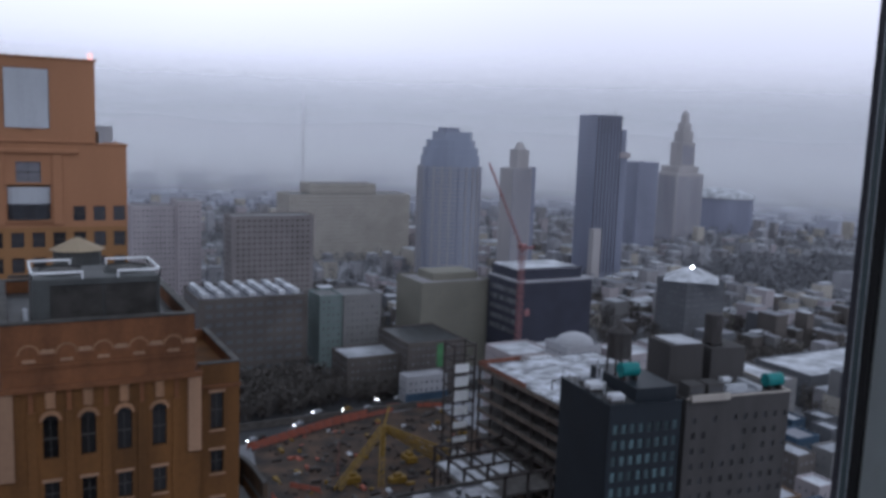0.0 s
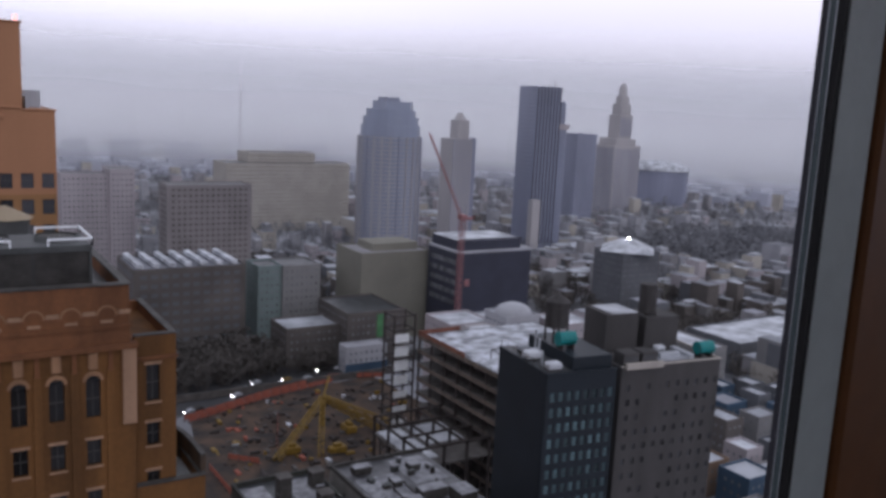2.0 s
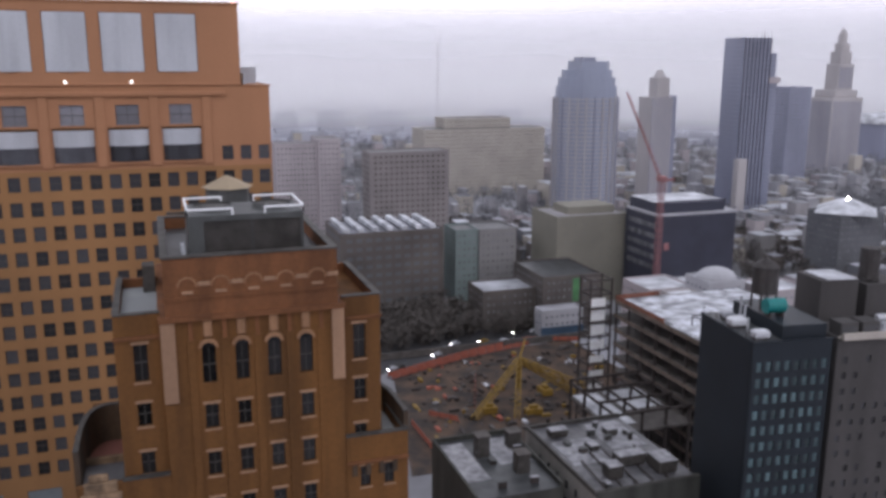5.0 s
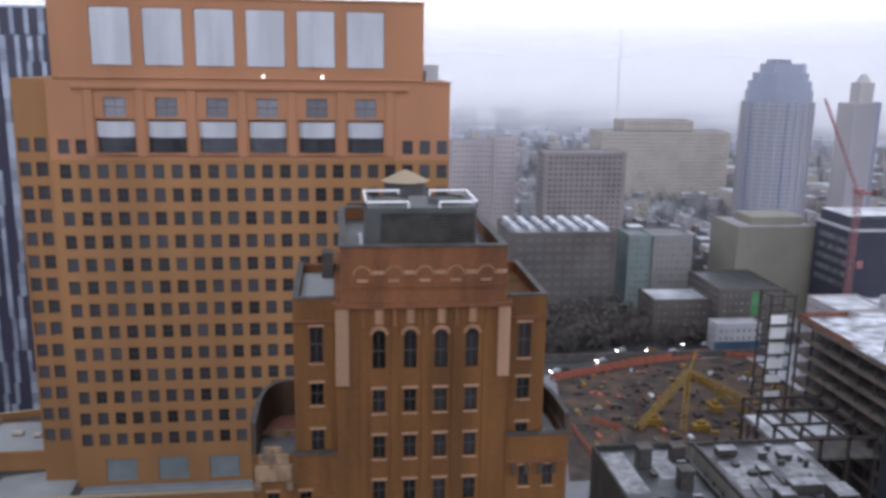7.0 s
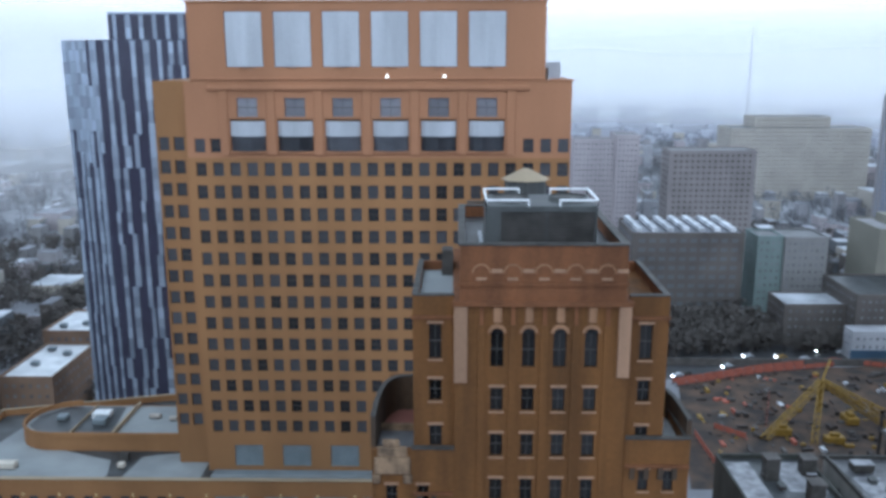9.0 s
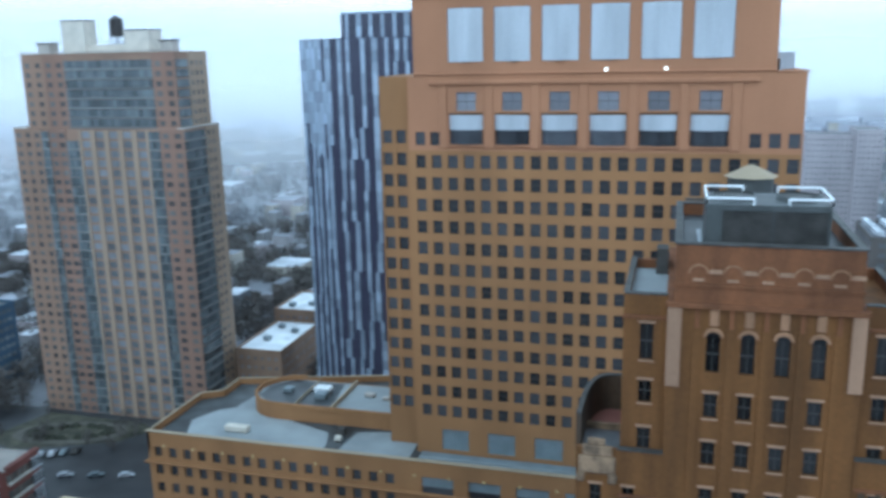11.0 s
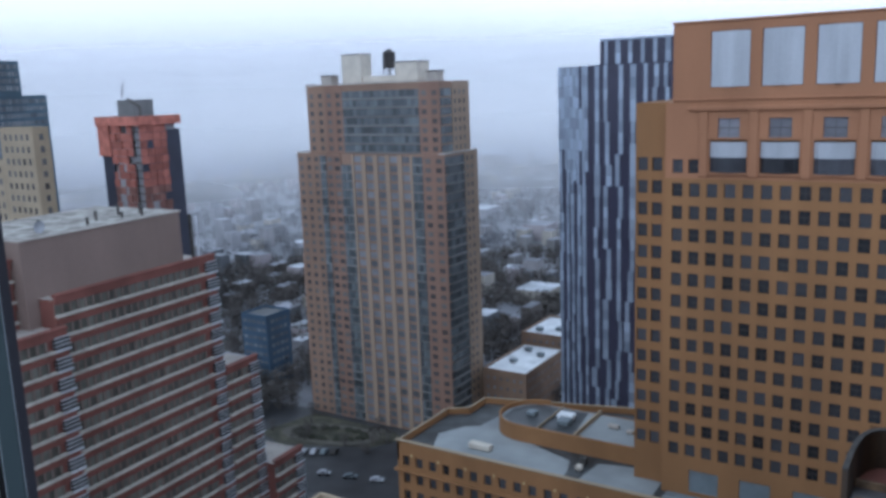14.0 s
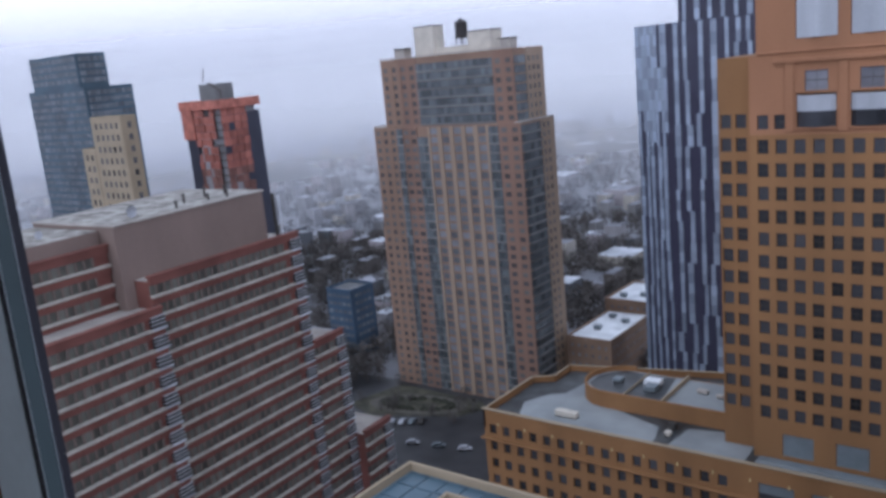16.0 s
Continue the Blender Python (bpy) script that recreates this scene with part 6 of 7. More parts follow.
def clock_tower():
    t = thing("domed_tower", "haze-paled stone tower with setbacks and a small dome", "tower", at=(5, -4, -5.5))
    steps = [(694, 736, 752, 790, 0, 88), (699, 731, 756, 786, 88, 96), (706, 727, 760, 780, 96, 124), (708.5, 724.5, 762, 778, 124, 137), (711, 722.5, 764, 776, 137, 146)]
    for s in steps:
        boxes("storey", [s], "haze_stone", t, bevel=0.8)
    part("drum", cyl(716.7, 770, 146, 153, 5.0, 4.6, 16), "haze_stone", t)
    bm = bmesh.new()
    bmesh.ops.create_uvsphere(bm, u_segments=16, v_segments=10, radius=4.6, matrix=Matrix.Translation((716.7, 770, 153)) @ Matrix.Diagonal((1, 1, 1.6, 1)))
    part("dome", bm, "haze_stone", t)
    part("finial", cyl(716.7, 770, 160, 165, 0.8, 0.2, 8), "haze_stone", t)
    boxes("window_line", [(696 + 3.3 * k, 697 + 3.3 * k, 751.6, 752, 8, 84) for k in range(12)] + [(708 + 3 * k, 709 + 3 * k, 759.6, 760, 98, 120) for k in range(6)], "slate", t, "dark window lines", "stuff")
    boxes("window_line", [(693.6, 694, 754 + 3.3 * k, 755 + 3.3 * k, 8, 84) for k in range(11)], "slate", t, "dark window lines", "stuff")


def arena():
    t = thing("arena", "low arena with a white domed roof", "arena")
    bm = bmesh.new()
    bmesh.ops.create_uvsphere(bm, u_segments=32, v_segments=12, radius=1, matrix=Matrix.Translation((868, 842, 46)) @ Matrix.Rotation(-0.75, 4, "Z") @ Matrix.Diagonal((44, 34, 13, 1)))
    bmesh.ops.bisect_plane(bm, geom=bm.verts[:] + bm.edges[:] + bm.faces[:], plane_co=(0, 0, 46), plane_no=(0, 0, 1), clear_inner=True)
    part("roof", bm, "snow", t, "white domed roof")
    part("wall", prism([(868 + 42 * math.cos(q) * math.cos(-0.75) - 32 * math.sin(q) * math.sin(-0.75), 842 + 42 * math.cos(q) * math.sin(-0.75) + 32 * math.sin(q) * math.cos(-0.75)) for q in [2 * math.pi * k / 32 for k in range(32)]], 0, 46), "slate", t)


curved_condo()
slim_tower()
dark_tower()
clock_tower()
arena()

block("office_slab", "slate blue office slab with dark windows", "building", 580, 606, 676, 700, 96, "slate")
block("hip_roofed_hall", "dark hall under a snowy hipped roof", "building", 350, 380, 360, 385, 38, "slate_wall")
part("hipped_roof", cyl(365, 372.5, 38.9, 45.5, 22, 4, 4), "snow", bpy.data.objects["hip_roofed_hall"])
part("floodlight", cyl(364, 371, 45.5, 46.7, 0.7, 0.5, 10), "headlamp", bpy.data.objects["hip_roofed_hall"], "bright white roof floodlight")
block("white_flat_building", "low wide building with a snow-white flat roof", "building", 327, 399, 254, 287, 15, "slate_wall", "snow")
block("rose_slab", "haze-paled rose apartment slab", "apartment block", 74, 101, 553, 570, 67, "rose")
block("rose_slab", "haze-paled rose apartment slab with a red-brown end", "apartment block", 101, 116, 550, 575, 70, "rose")
block("brown_slab", "dull brown apartment slab", "apartment block", 122, 172, 495, 515, 66, "slab_grey", win=(3.3, 1.7, 1.5), pane_mat="works")
block("long_tan_building", "long tan building, paled for haze, with a flat roof", "building", 228, 345, 722, 760, 60, "haze_tan")
block("long_tan_building", "stepped tan building paled for haze", "building", 255, 320, 745, 775, 68, "haze_tan")
block("brown_mill", "dark brown mill building with snow on its sawtooth roof", "building", 78, 128, 375, 410, 42, "works", "roof_mid", fl=4.2, win=(4.6, 3.0, 1.9), pane_mat="slate_wall")
boxes("roof_ridge", [(80 + 7 * k, 82.5 + 7 * k, 377, 408, 43, 44.8) for k in range(7)], "snow", bpy.data.objects["brown_mill"], "snowy sawtooth ridges", "stuff")
block("grey_works", "grey-green works building with flat roof", "building", 140, 152, 392, 410, 37, "greygreen")
block("grey_works", "pale grey works building", "building", 152, 172, 390, 412, 37, "works_pale")
block("brick_works", "low brown brick works with a snowy flat roof", "building", 137, 163, 346, 366, 17.5, "works", "roof_slush")
block("grey_works", "dull grey low works with dark windows", "building", 163, 192, 338, 372, 24, "works")
block("blue_shed", "grey flat-roofed shed with a blue wall", "shed", 158, 178, 328, 336, 11.5, "haze_grey", "haze_grey")
boxes("blue_panel", [(157.6, 178.4, 327.6, 328, 0.2, 4.5)], "bluepaint", bpy.data.objects["blue_shed"])
block("white_roofed_shop", "small building with a bright white roof", "building", 105, 121, 408, 424, 40, "haze_brick", "snow")
block("dome_building", "pale building with a rounded snowy roof", "building", 190, 206, 255, 270, 40, "haze_grey", "snow")
bm = bmesh.new()
bmesh.ops.create_uvsphere(bm, u_segments=20, v_segments=10, radius=1, matrix=Matrix.Translation((198, 262, 40.2)) @ Matrix.Diagonal((8, 7, 4.5, 1)))
part("dome", bm, "haze_grey", bpy.data.objects["dome_building"], "rounded pale roof")
LOW = []
rnd = random.Random(31)
for i in range(9):
    for j in range(8):
        x, y = 158 + 17 * i + rnd.uniform(-2, 2), 100 + 17.5 * j + rnd.uniform(-2, 2)
        if x < 170 + 8 * (j > 2) or rnd.random() < 0.12 or (x < 232 and y > 172) or y > 222:
            continue
        LOW.append((x, x + rnd.uniform(7, 13), y, y + rnd.uniform(8, 12), rnd.uniform(7, 15), rnd.choice(("works", "school_brick", "rose", "works_pale", "haze_tan", "slate_wall", "bluepaint")), rnd.choice(("snow", "roof_slush", "roof_slush", "roof_mid"))))
for x0, x1, y0, y1, z, m, r in ((176, 188, 250, 264, 36, "haze_stone", "snow"), (208, 226, 244, 262, 38, "rose", "snow"), (176, 196, 272, 292, 34, "rose", "snow"), (196, 215, 284, 300, 30, "haze_grey", "snow"), (236, 256, 250, 275, 26, "works", "snow"), (262, 290, 232, 262, 24, "works_pale", "snow"), (188, 206, 180, 205, 24, "works", "roof_slush")) + tuple(LOW):
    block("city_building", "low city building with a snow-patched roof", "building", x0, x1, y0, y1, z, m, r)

def radio_mast():
    t = thing("radio_mast", "lattice radio mast far off, thinned and paled to look faint", "mast")
    # bars thinned so the mast looks faint from the camera
    bm = bmesh.new()
    c = [(284 + 1.2 * math.cos(q), 854 + 1.2 * math.sin(q)) for q in (0, 2.1, 4.2)]
    for i in range(3):
        beam(bm, (*c[i], 0), (284, 854, 158), 0.16)
        for k in range(20):
            f0, f1 = k / 20, (k + 1) / 20
            a, b = c[i], c[(i + 1) % 3]
            beam(bm, (a[0] + (284 - a[0]) * f0, a[1] + (854 - a[1]) * f0, 158 * f0), (b[0] + (284 - b[0]) * f1, b[1] + (854 - b[1]) * f1, 158 * f1), 0.08)
    part("lattice", bm, "haze_stone", t)


radio_mast()
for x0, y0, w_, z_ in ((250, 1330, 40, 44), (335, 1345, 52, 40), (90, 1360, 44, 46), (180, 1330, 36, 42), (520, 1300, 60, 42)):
    block("far_tower_block", "far apartment block with haze painted on and a flat roof", "apartment block", x0, x0 + w_, y0, y0 + 24, z_, "far_haze_render", "far_haze_render", 3.4, (6, 1.2, 1.2), pane_mat="far_roofs")
# to the north-west
block("blue_glass_tower", "blue-grey glass tower with a stepped top", "tower", -442, -389, 228, 254, 122.5, "blue_tower", fl=3.4, win=(1.7, 1.3, 2.2))
block("blue_glass_tower", "blue-grey glass tower crown with curved parapet", "tower", -440, -396, 230, 246, 139, "blue_tower", fl=3.4, win=(1.7, 1.3, 2.2), base=122.5)
block("buff_tower", "buff brick tower with square windows", "tower", -360, -336, 211, 218.5, 109, "buff", fl=5.2, win=(4.0, 1.9, 2.6), pane_mat="glass_i")
block("buff_tower", "buff lower tower block", "tower", -371, -360.2, 211, 218.5, 95, "buff", fl=5.2, win=(4.0, 1.9, 2.6), pane_mat="glass_i")


def netted_tower():
    t = thing("unfinished_tower", "unfinished tower wrapped in orange safety netting", "construction")
    x0, x1, y0, y1, z = -338, -312, 245, 268, 112
    boxes("core", [(x0 + 1.5, x1 - 1.5, y0 + 1.5, y1 - 1.5, 0, z)], "haze_brick", t)
    for j in range(33):
        boxes("floor_slab", [(x0 + 0.3, x1 - 0.3, y0 + 0.3, y1 - 0.3, 3.4 * j, 3.4 * j + 0.45)], "slabs", t)
    boxes("netting", [(x0 + 7.5 + 3.6 * k, x0 + 10.9 + 3.6 * k, y0 - 0.1 - 0.25 * ((k + j) % 3), y0 + 0.1, 44 + 3.4 * j, 47.2 + 3.4 * j) for k in range(4) for j in range(11, 20) if (k * 7 + j * 5) % 13], "net_red", t, "orange-red netting sheets", "stuff")
    boxes("netting", [(x0 + 7.5 + 3.6 * k, x0 + 10.9 + 3.6 * k, y0 - 0.1 - 0.25 * ((k + j) % 3), y0 + 0.1, 44 + 3.4 * j, 47.2 + 3.4 * j) for k in range(4) for j in range(11) if (k * 7 + j * 5) % 13], "net_brown", t, "faded brown-red netting sheets", "stuff")
    boxes("netting", [(x0 - 1.2, x1 + 1.2, y0 - 1.5, y0 - 0.9, z - 3.6, z + 0.4), (x1 + 0.6, x1 + 1.2, y0 - 0.9, y1, z - 3.6, z + 0.4), (x0 - 0.9, x0 + 7.2, y0 - 0.9, y0 - 0.4, z - 17, z - 3.6), (x0 - 1.2, x0 - 0.6, y0 - 0.9, y1, z - 3.6, z + 0.4)], "net_pale", t, "faded orange safety netting collar")
    boxes("netting", [(x1 - 0.1, x1 + 0.1 + 0.25 * ((k + j) % 3), y0 + 0.6 + 3.6 * k, y0 + 4.0 + 3.6 * k, 44 + 3.4 * j, 47.2 + 3.4 * j) for k in range(4) for j in range(11, 19) if (k * 5 + j * 7) % 13], "net_red", t, "orange-red netting sheets", "stuff")
    boxes("netting", [(x1 - 0.1, x1 + 0.1 + 0.25 * ((k + j) % 3), y0 + 0.6 + 3.6 * k, y0 + 4.0 + 3.6 * k, 44 + 3.4 * j, 47.2 + 3.4 * j) for k in range(4) for j in range(11) if (k * 5 + j * 7) % 13], "net_brown", t, "faded brown-red netting sheets", "stuff")
    boxes("brick_bay", [(x1 - 0.3, x1 + 0.15, y0 + 4, y0 + 9, 20, 78), (x0 + 10, x0 + 16, y0 - 0.2, y0 + 0.3, 30, 92)], "haze_brick", t, "dark brick bay")
    boxes("glazing", [(x1 - 0.35, x1 - 0.12, y0 + 1, y1, 0, 106), (x0 + 0.2, x0 + 8, y0, y0 + 0.3, 0, 96)], "navy", t, "dark blue glazing")
    boxes("roof_house", [(x0 + 6, x0 + 18, y0 + 6, y0 + 16, z, z + 7.5)], "oro_band", t, "grey-brown plant room")
    bm = bmesh.new()
    beam(bm, (x0 + 16, y0 + 4, z + 8), (x1 - 1, y0 + 3, z + 4.5), 0.9)
    beam(bm, (x1 - 1, y0 + 3, z), (x1 - 1, y0 + 3, z + 4.6), 0.8)
    beam(bm, (x0 + 7, y0 + 8, z + 9), (x0 + 9, y0 + 8, z + 15), 0.4)
    part("frame", bm, "slabs", t, "concrete roof frame")


netted_tower()
block("blue_low_tower", "narrow building clad in dull blue", "building", -257, -243, 244, 258, 30, "bluepaint", win=(2.6, 2.0, 1.5))
block("grey_low_building", "pale grey building with a flat roof", "building", -186, -173, 150, 168, 45, "haze_grey")
block("low_brick_school", "low brick building with a white snowy roof", "building", -145, -128, 250, 283, 21, "school_brick", "white_roof")
block("low_brick_school", "low brick building with a white snowy roof deck", "building", -147, -128, 284, 310, 25, "school_brick", "white_roof")


# ---- park and street by the residential tower ----
park = part("park_lawn", prism([(-214, 208), (-200, 203), (-170, 216), (-164, 226), (-170, 230), (-208, 231)], 0, 0.1), "lawn", None)
tagged(park, "dull winter lawn of a small park", "lawn", kind="structure")
M["path"] = mat("wet_gravel_path", (0.125, 0.115, 0.10), 0.9, var=0.15, scale=0.5)


def oval(cx, cy, rx, ry, tilt, n=28):
    c, s_ = math.cos(tilt), math.sin(tilt)
    return [(cx + rx * math.cos(q) * c - ry * math.sin(q) * s_, cy + rx * math.cos(q) * s_ + ry * math.sin(q) * c) for q in [2 * math.pi * k / n for k in range(n)]]


tagged(part("path", prism(oval(-190, 218, 19, 8.5, 0.25), 0.05, 0.16), "path", None), "pale gravel path round the lawn", "path", kind="structure")
def hedges():
    rnd = random.Random(4)
    for k in range(16):
        q = 2 * math.pi * k / 16 + rnd.uniform(-0.1, 0.1)
        c, s_ = math.cos(0.25), math.sin(0.25)
        u, w = 13.2 * math.cos(q), 4.6 * math.sin(q)
        bm = bmesh.new()
        bmesh.ops.create_icosphere(bm, subdivisions=2, radius=1.0)
        for p in bm.verts:
            p.co *= 1 + 0.35 * noise.noise(p.co * 2.3 + Vector((k * 3.1, 0, 0)))
            p.co = Vector((p.co.x * rnd.uniform(1.9, 2.1), p.co.y * 1.3, max(0, p.co.z) * 1.2))
        h = thing("hedge_bush", "dark clipped winter bush on the small park lawn", "bush", "park bushes", at=(-190 + u * c - w * s_, 218 + u * s_ + w * c, 0.2))
        part("foliage", bm, "hedge", h)


hedges()
tagged(part("lawn", prism(oval(-190, 218, 15, 5.8, 0.25), 0.05, 0.22), "lawn", None), "oval winter lawn in the small park", "lawn", kind="structure")
tagged(part("pavement", prism([(-240, 160), (-125, 150), (-112, 300), (-150, 312), (-215, 234), (-240, 232)], 0, 0.03), "asphalt", None), "wet dark paving round the small park", "pavement", kind="structure")
street = tagged(part("street", prism([(-215, 190), (-150, 178), (-120, 210), (-128, 216), (-160, 205), (-200, 200)], 0, 0.06), "asphalt", None), "wet asphalt street with parked cars", "road", kind="structure")


# ---- the wide city: rows of low houses and bare trees ----
def city():
    rnd = random.Random(21)
    taken = [(-262, -238, 238, 262), (320, 405, 248, 292), (-225, -140, 175, 305), (-430, -300, 190, 275), (-180, -90, 30, 160), (-110, 40, 40, 275), (50, 180, 110, 345), (176, 310, 110, 405), (345, 385, 355, 390), (68, 180, 370, 425), (118, 176, 490, 520), (72, 118, 548, 578), (275, 332, 540, 592), (366, 398, 580, 608), (422, 466, 550, 590), (576, 610, 672, 704), (226, 348, 718, 780), (690, 740, 748, 794), (820, 915, 795, 890), (520, 770, 460, 590)]
    v = {k: ([], []) for k in ("haze_brick", "dull", "haze_tan", "haze_grey", "rose", "works", "works_pale", "slate_wall", "roofs_snow", "roofs_dark", "far_walls", "far_roofs")}

    def add(key, x0, x1, y0, y1, z0, z1):
        a, f = v[key]
        k = len(a)
        a += [(x0, y0, z0), (x1, y0, z0), (x1, y1, z0), (x0, y1, z0), (x0, y0, z1), (x1, y0, z1), (x1, y1, z1), (x0, y1, z1)]
        f += [(k + 4, k + 5, k + 6, k + 7), (k, k + 1, k + 5, k + 4), (k + 1, k + 2, k + 6, k + 5), (k + 2, k + 3, k + 7, k + 6), (k + 3, k, k + 4, k + 7)]

    def fill(ang0, ang1, r0, r1, count, hs):
        n = 0
        while n < count:
            a = radians(rnd.uniform(ang0, ang1))
            r = math.sqrt(rnd.uniform(r0 * r0, r1 * r1))
            x, y = -r * math.sin(a), r * math.cos(a)
            # keep to street blocks
            if (x % 90) < 14 or (y % 62) < 12:
                n += 0.2
                continue
            w, d = rnd.uniform(5, 12), rnd.uniform(8, 14)
            if rnd.random() < 0.07:
                w, d = w * 2.5, d * 2
            if any(q[0] - 12 < x < q[1] + 12 and q[2] - 12 < y < q[3] + 12 for q in taken):
                n += 0.2
                continue
            h = rnd.choice(hs) * rnd.uniform(0.8, 1.2)
            # past 1250 m wall and roof colours carry the painted haze
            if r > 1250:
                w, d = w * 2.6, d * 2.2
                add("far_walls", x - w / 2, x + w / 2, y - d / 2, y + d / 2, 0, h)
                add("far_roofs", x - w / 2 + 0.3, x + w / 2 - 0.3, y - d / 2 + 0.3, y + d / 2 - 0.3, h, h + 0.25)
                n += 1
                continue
            # past 640 m every wall takes a haze-paled colour
            add(rnd.choice(("works", "works_pale", "slate_wall", "works", "rose", "haze_brick", "haze_tan")) if r < 640 else rnd.choice(("haze_brick", "dull", "dull", "haze_tan", "rose", "haze_brick")), x - w / 2, x + w / 2, y - d / 2, y + d / 2, 0, h)
            add("roofs_snow" if rnd.random() < 0.42 else "roofs_dark", x - w / 2 + 0.3, x + w / 2 - 0.3, y - d / 2 + 0.3, y + d / 2 - 0.3, h, h + 0.25)
            n += 1

    fill(-62, 66, 290, 700, 620, (7, 8, 10, 11, 14))
    fill(-62, 66, 700, 1500, 1900, (6, 7, 8, 9, 10, 12, 20))
    fill(-62, 66, 1500, 3000, 1000, (4, 5, 6, 7, 10))
    fill(-62, 66, 3000, 4500, 350, (5, 6, 7, 14))
    fill(-60, -20, 230, 420, 150, (9, 12, 16, 20))
    fill(-60, -24, 420, 900, 520, (8, 10, 13, 18))
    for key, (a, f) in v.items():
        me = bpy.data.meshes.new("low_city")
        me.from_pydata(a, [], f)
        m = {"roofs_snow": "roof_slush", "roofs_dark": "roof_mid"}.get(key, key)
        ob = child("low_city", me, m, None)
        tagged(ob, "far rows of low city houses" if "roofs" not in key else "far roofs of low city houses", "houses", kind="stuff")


def trees():
    """Bare winter crowns: trunks with many fine twig blades; far crowns are coloured for haze."""
    rnd = random.Random(8)
    v, f, tv, tf, wv, wf = [], [], [], [], [], []
    spots = []
    while len(spots) < 7600:
        a, r = radians(rnd.uniform(-60, 64)), 235 + 1100 * rnd.random() ** 1.3
        x, y = -r * math.sin(a), r * math.cos(a)
        if -112 < x < 40 and y < 300 or 40 < x < 310 and y < 405 or x < -300 and y < 280 and x > -430 or -228 < x < -130 and 170 < y < 300:
            continue
        if (x % 90) < 14 or (y % 62) < 12 or rnd.random() < 0.5:
            spots.append((x, y, rnd.uniform(7, 13)))
    for k in range(26):
        spots.append((rnd.uniform(-242, -216), rnd.uniform(206, 240), rnd.uniform(5, 10)))
    for k in range(13):
        spots.append((rnd.uniform(-214, -166), rnd.uniform(205, 229), rnd.uniform(3, 6)))
    for k in range(70):
        spots.append((rnd.uniform(62, 135), rnd.uniform(338, 374), rnd.uniform(7, 12)))
    for k in range(40):
        spots.append((rnd.uniform(70, 200), rnd.uniform(425, 480), rnd.uniform(8, 13)))
    for k in range(120):
        x = rnd.uniform(66, 190)
        spots.append((x, 322 + (x - 66) * 0.13 + rnd.uniform(5, 22 if x < 136 else 9), rnd.uniform(6, 11)))
    for k in range(70):
        spots.append((rnd.uniform(66, 136), rnd.uniform(352, 374), rnd.uniform(8, 13)))
    for k in range(1000):
        a, r = radians(rnd.uniform(18, 56)), rnd.uniform(290, 590)
        x, y = -r * math.sin(a), r * math.cos(a)
        if not (-440 < x < -300 and y < 285 or -228 < x < -120 and y < 318):
            spots.append((x, y, rnd.uniform(6, 11)))
    for k in range(520):
        q, w = rnd.uniform(0, 6.28), rnd.random() ** 0.5
        spots.append((640 + 140 * w * math.cos(q), 525 + 75 * w * math.sin(q), rnd.uniform(9, 16)))
    for x, y, h in spots:
        k = len(tv)
        for dz, rr in ((0, 0.35), (h * 0.8, 0.1)):
            tv += [(x + rr * math.cos(q), y + rr * math.sin(q), dz) for q in (0, 2.1, 4.2)]
        tf += [(k, k + 1, k + 4, k + 3), (k + 1, k + 2, k + 5, k + 4), (k + 2, k, k + 3, k + 5)]
        # past 600 m: fewer blades, in the haze-coloured twigs
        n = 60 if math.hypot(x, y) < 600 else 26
        for i in range(n):
            q, w, u = rnd.uniform(0, 6.28), rnd.random() ** 0.5, rnd.uniform(0.3, 1.05)
            rr = h * 0.42 * w * (1.15 - abs(u - 0.65))
            c = Vector((x + rr * math.cos(q), y + rr * math.sin(q), h * u))
            d = Vector((rnd.gauss(0, 1), rnd.gauss(0, 1), rnd.gauss(0.4, 0.8))).normalized() * h * 0.14
            e = d.cross(Vector((rnd.gauss(0, 1), rnd.gauss(0, 1), rnd.gauss(0, 1)))).normalized() * h * (0.034 if n == 60 else 0.05)
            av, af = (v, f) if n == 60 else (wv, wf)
            k = len(av)
            av += [tuple(c - d - e), tuple(c - d + e), tuple(c + d)]
            af.append((k, k + 1, k + 2))
    for name, a, b, m, lab in (("far_woods", wv, wf, "twig_haze", "far bare woods between the houses, blue-grey haze in their colour"), ("tree_crowns", v, f, "twig", "bare brown-grey winter tree crowns"), ("tree_trunks", tv, tf, "twig", "thin dark tree trunks")):
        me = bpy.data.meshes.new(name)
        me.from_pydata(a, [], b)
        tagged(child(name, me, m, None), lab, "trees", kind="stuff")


# blue-grey imitates the haze over far crowns
M["twig_haze"] = mat("haze_blue_grey_twigs", (0.215, 0.218, 0.24), 0.95, var=0.15, scale=0.02, bump=0)
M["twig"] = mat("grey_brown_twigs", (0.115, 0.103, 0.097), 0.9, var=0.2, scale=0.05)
city()
trees()


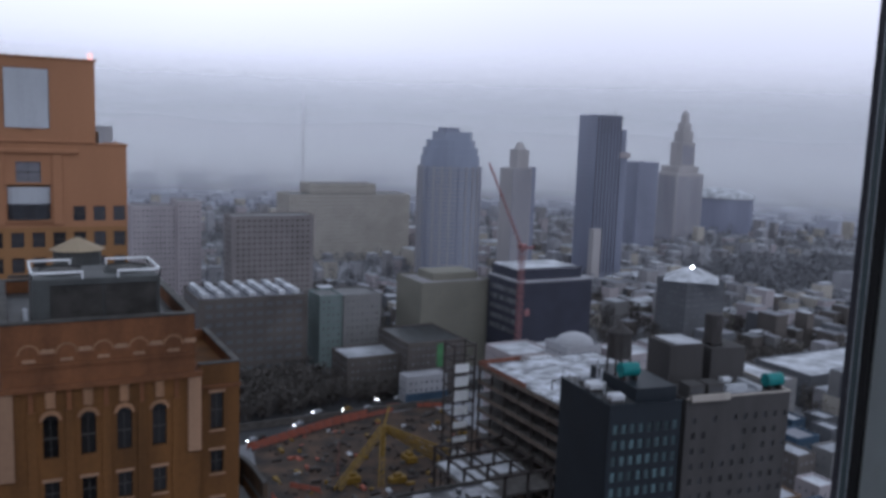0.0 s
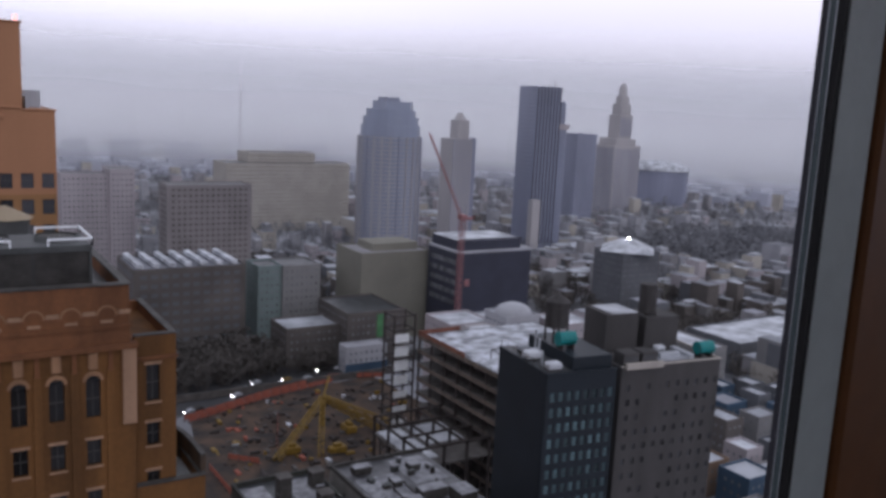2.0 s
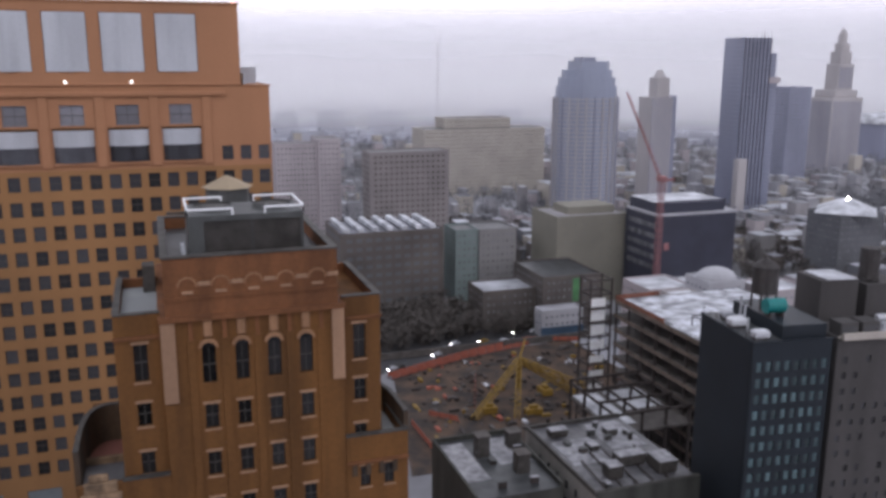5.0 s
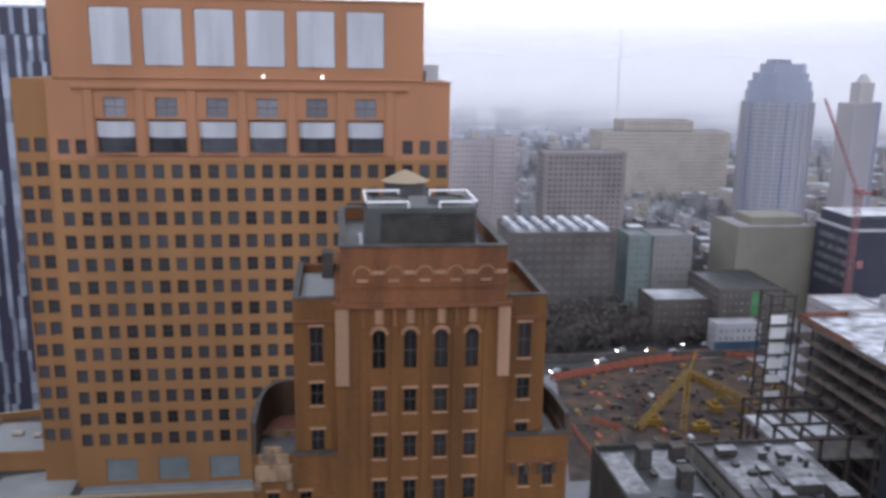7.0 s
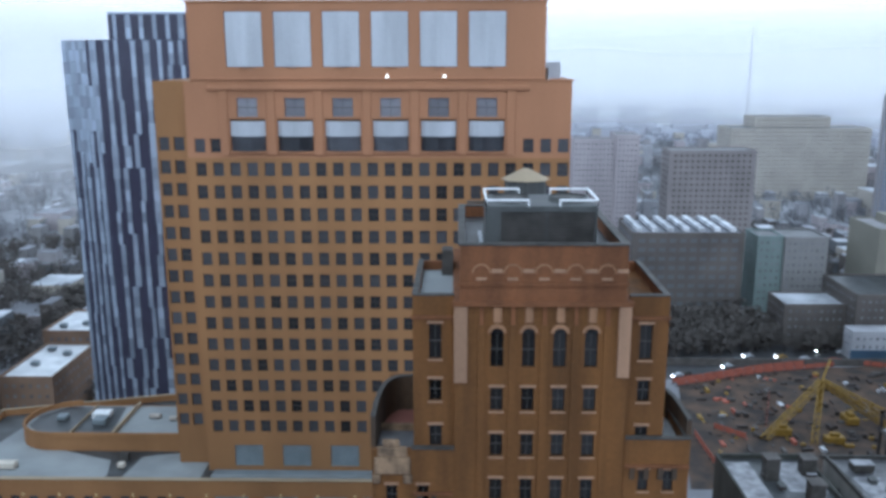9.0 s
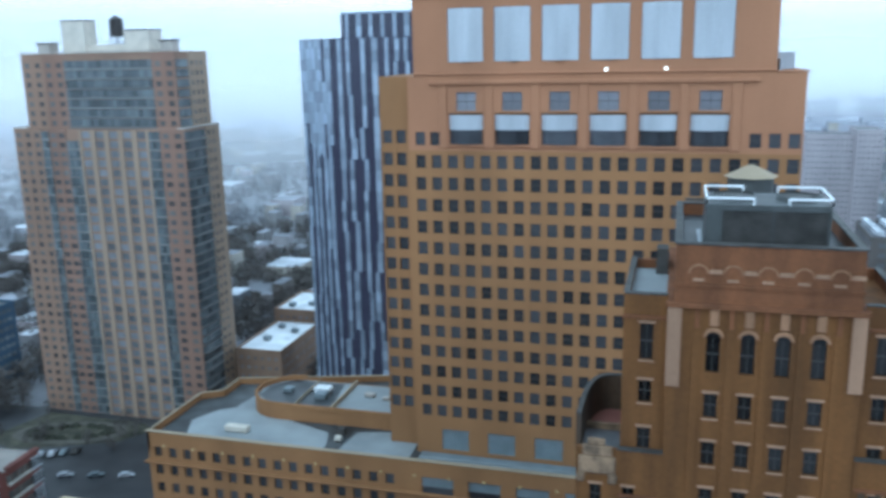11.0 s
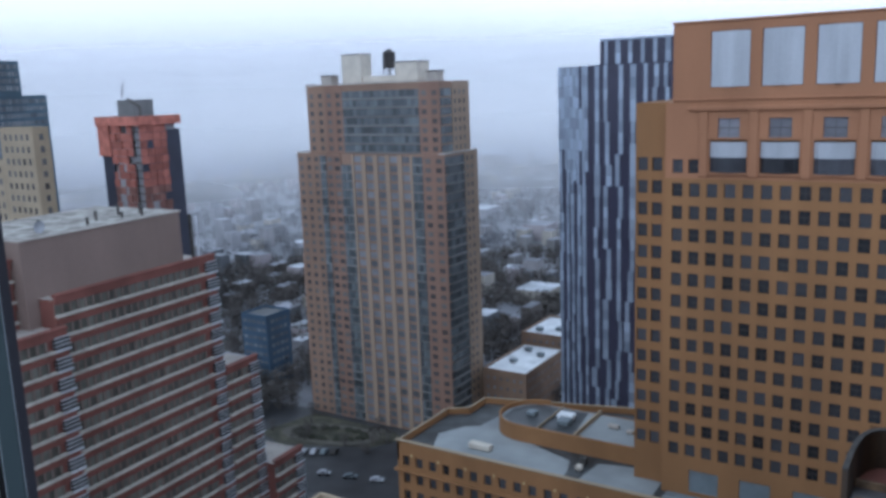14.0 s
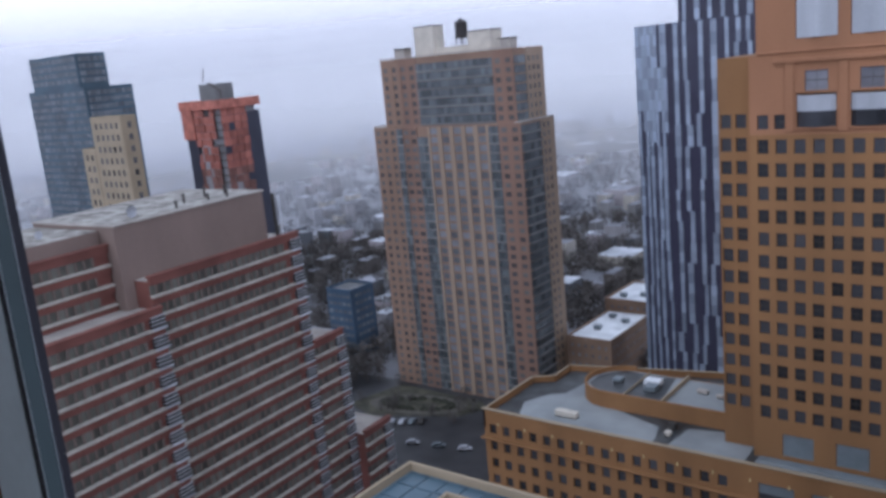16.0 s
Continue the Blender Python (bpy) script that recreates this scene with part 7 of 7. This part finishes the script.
def hills():
    """Low wooded ridge on the far horizon, its haze painted into the colour."""
    v, f = [], []
    n = 160
    for i in range(n + 1):
        a = radians(-75 + 150 * i / n)
        for r, k in ((4000, 0), (4300, 1), (4560, 0.2)):
            rise = 15 + 45 * max(0, math.sin((i / n) * 3.4 - 0.2)) * (1 if i < n * 0.45 else 0.4) + 18 * noise.noise((i * 0.35, 2.0, 0.0))
            v.append((-r * math.sin(a), r * math.cos(a), k * max(5, rise)))
    for i in range(n):
        for j in range(2):
            k = i * 3 + j
            f.append((k, k + 3, k + 4, k + 1))
    me = bpy.data.meshes.new("far_ridge")
    me.from_pydata(v, [], f)
    tagged(child("backdrop_ridge", me, "ridge", None), "low ridge on the horizon with blue-grey haze painted on", "hills", kind="structure")


# woods coloured close to the sky to imitate haze
M["ridge"] = mat("haze_blue_ridge", (0.48, 0.495, 0.58), 1.0, var=0.06, scale=0.004, fine=0.05, bump=0)
hills()


def mist_material(thick, low, high, top, east):
    """See-through sheet imitating thin mist: scatters part of the light both ways, thickening above z = low and
    thinning out towards z = top.
    """
    m = bpy.data.materials.new("mist_sheet")
    m.use_nodes = True
    n, l = m.node_tree.nodes, m.node_tree.links
    n.clear()
    out, clear_, mix, both = n.new("ShaderNodeOutputMaterial"), n.new("ShaderNodeBsdfTransparent"), n.new("ShaderNodeMixShader"), n.new("ShaderNodeMixShader")
    dif, trl, tc, sep = n.new("ShaderNodeBsdfDiffuse"), n.new("ShaderNodeBsdfTranslucent"), n.new("ShaderNodeTexCoord"), n.new("ShaderNodeSeparateXYZ")
    for d in (dif, trl):
        d.inputs["Color"].default_value = (0.93, 0.93, 0.95, 1)
    both.inputs[0].default_value = 0.4
    rise, fall, mul, wisps, wr = n.new("ShaderNodeMapRange"), n.new("ShaderNodeMapRange"), n.new("ShaderNodeMath"), n.new("ShaderNodeTexNoise"), n.new("ShaderNodeMapRange")
    for r, a, b, c, d in ((rise, low, high, 0.0, thick), (fall, high, top, 1.0, 0.0), (wr, 0.3, 0.7, 0.85, 1.0)):
        r.inputs[1].default_value, r.inputs[2].default_value, r.inputs[3].default_value, r.inputs[4].default_value = a, b, c, d
    fall.interpolation_type = "SMOOTHSTEP"
    wisps.inputs["Scale"].default_value = 0.004
    m2 = n.new("ShaderNodeMath")
    mul.operation = m2.operation = "MULTIPLY"
    l.new(tc.outputs["Object"], sep.inputs[0])
    l.new(tc.outputs["Object"], wisps.inputs["Vector"])
    l.new(sep.outputs["Z"], rise.inputs[0])
    l.new(sep.outputs["Z"], fall.inputs[0])
    l.new(wisps.outputs["Fac"], wr.inputs[0])
    l.new(rise.outputs[0], mul.inputs[0])
    l.new(fall.outputs[0], mul.inputs[1])
    l.new(mul.outputs[0], m2.inputs[0])
    l.new(wr.outputs[0], m2.inputs[1])
    strength = m2.outputs[0]
    if east is not None:
        # this bank thins out towards the east
        thin, m3 = n.new("ShaderNodeMapRange"), n.new("ShaderNodeMath")
        thin.interpolation_type, m3.operation = "SMOOTHSTEP", "MULTIPLY"
        thin.inputs[1].default_value, thin.inputs[2].default_value, thin.inputs[3].default_value, thin.inputs[4].default_value = east - 150, east, 1.0, 0.0
        l.new(sep.outputs["X"], thin.inputs[0])
        l.new(strength, m3.inputs[0])
        l.new(thin.outputs[0], m3.inputs[1])
        strength = m3.outputs[0]
    l.new(dif.outputs[0], both.inputs[1])
    l.new(trl.outputs[0], both.inputs[2])
    l.new(strength, mix.inputs[0])
    l.new(clear_.outputs[0], mix.inputs[1])
    l.new(both.outputs[0], mix.inputs[2])
    l.new(mix.outputs[0], out.inputs["Surface"])
    return m


def mist():
    """Upright see-through sheets that imitate the winter mist far out, one behind another round the city."""
    # rise heights set so the ground fades evenly from the camera's height
    for r, thick, high, top, east in ((640, 0.28, 45, 190, 110), (880, 0.35, 40, 210, 140), (1300, 0.5, 40, 230, None), (1700, 0.6, 35, 270, None), (2300, 0.75, 30, 340, None), (3300, 0.92, 25, 460, None)):
        bm = bmesh.new()
        lo_, hi_ = [], []
        first, last = (-60, 360 - 60) if east is None else (90 - math.degrees(math.asin(east / r)), 215)
        steps = 120
        for k in range(steps + 1):
            q = radians(first + (last - first) * k / steps)
            lo_.append(bm.verts.new((r * math.cos(q), r * math.sin(q), 0.5)))
            hi_.append(bm.verts.new((r * math.cos(q), r * math.sin(q), top)))
        for k in range(steps):
            bm.faces.new((lo_[k], lo_[k + 1], hi_[k + 1], hi_[k]))
        ob = part("backdrop_mist_sheet", bm, None, None)
        ob.data.materials.append(mist_material(thick, 0.0, high, top, east))
        tagged(ob, "upright see-through sheet imitating pale lavender mist over the far city", "mist", kind="structure")


mist()


def roof_vents():
    for x, y, z in ((-139, 262, 21.15), (-133, 272, 21.15), (-140, 276, 21.15), (-142, 290, 25.15), (-135, 293, 25.15)):
        u = thing("roof_unit", "small grey vent unit on a white school roof", "air handler", "roof units")
        boxes("body", [(x - 1.3, x + 1.3, y - 1.0, y + 1.0, z + 0.3, z + 1.5)], "panel", u, bevel=0.15)
        boxes("base", [(x - 1.0, x + 1.0, y - 0.8, y + 0.8, z, z + 0.3)], "coping", u)


roof_vents()
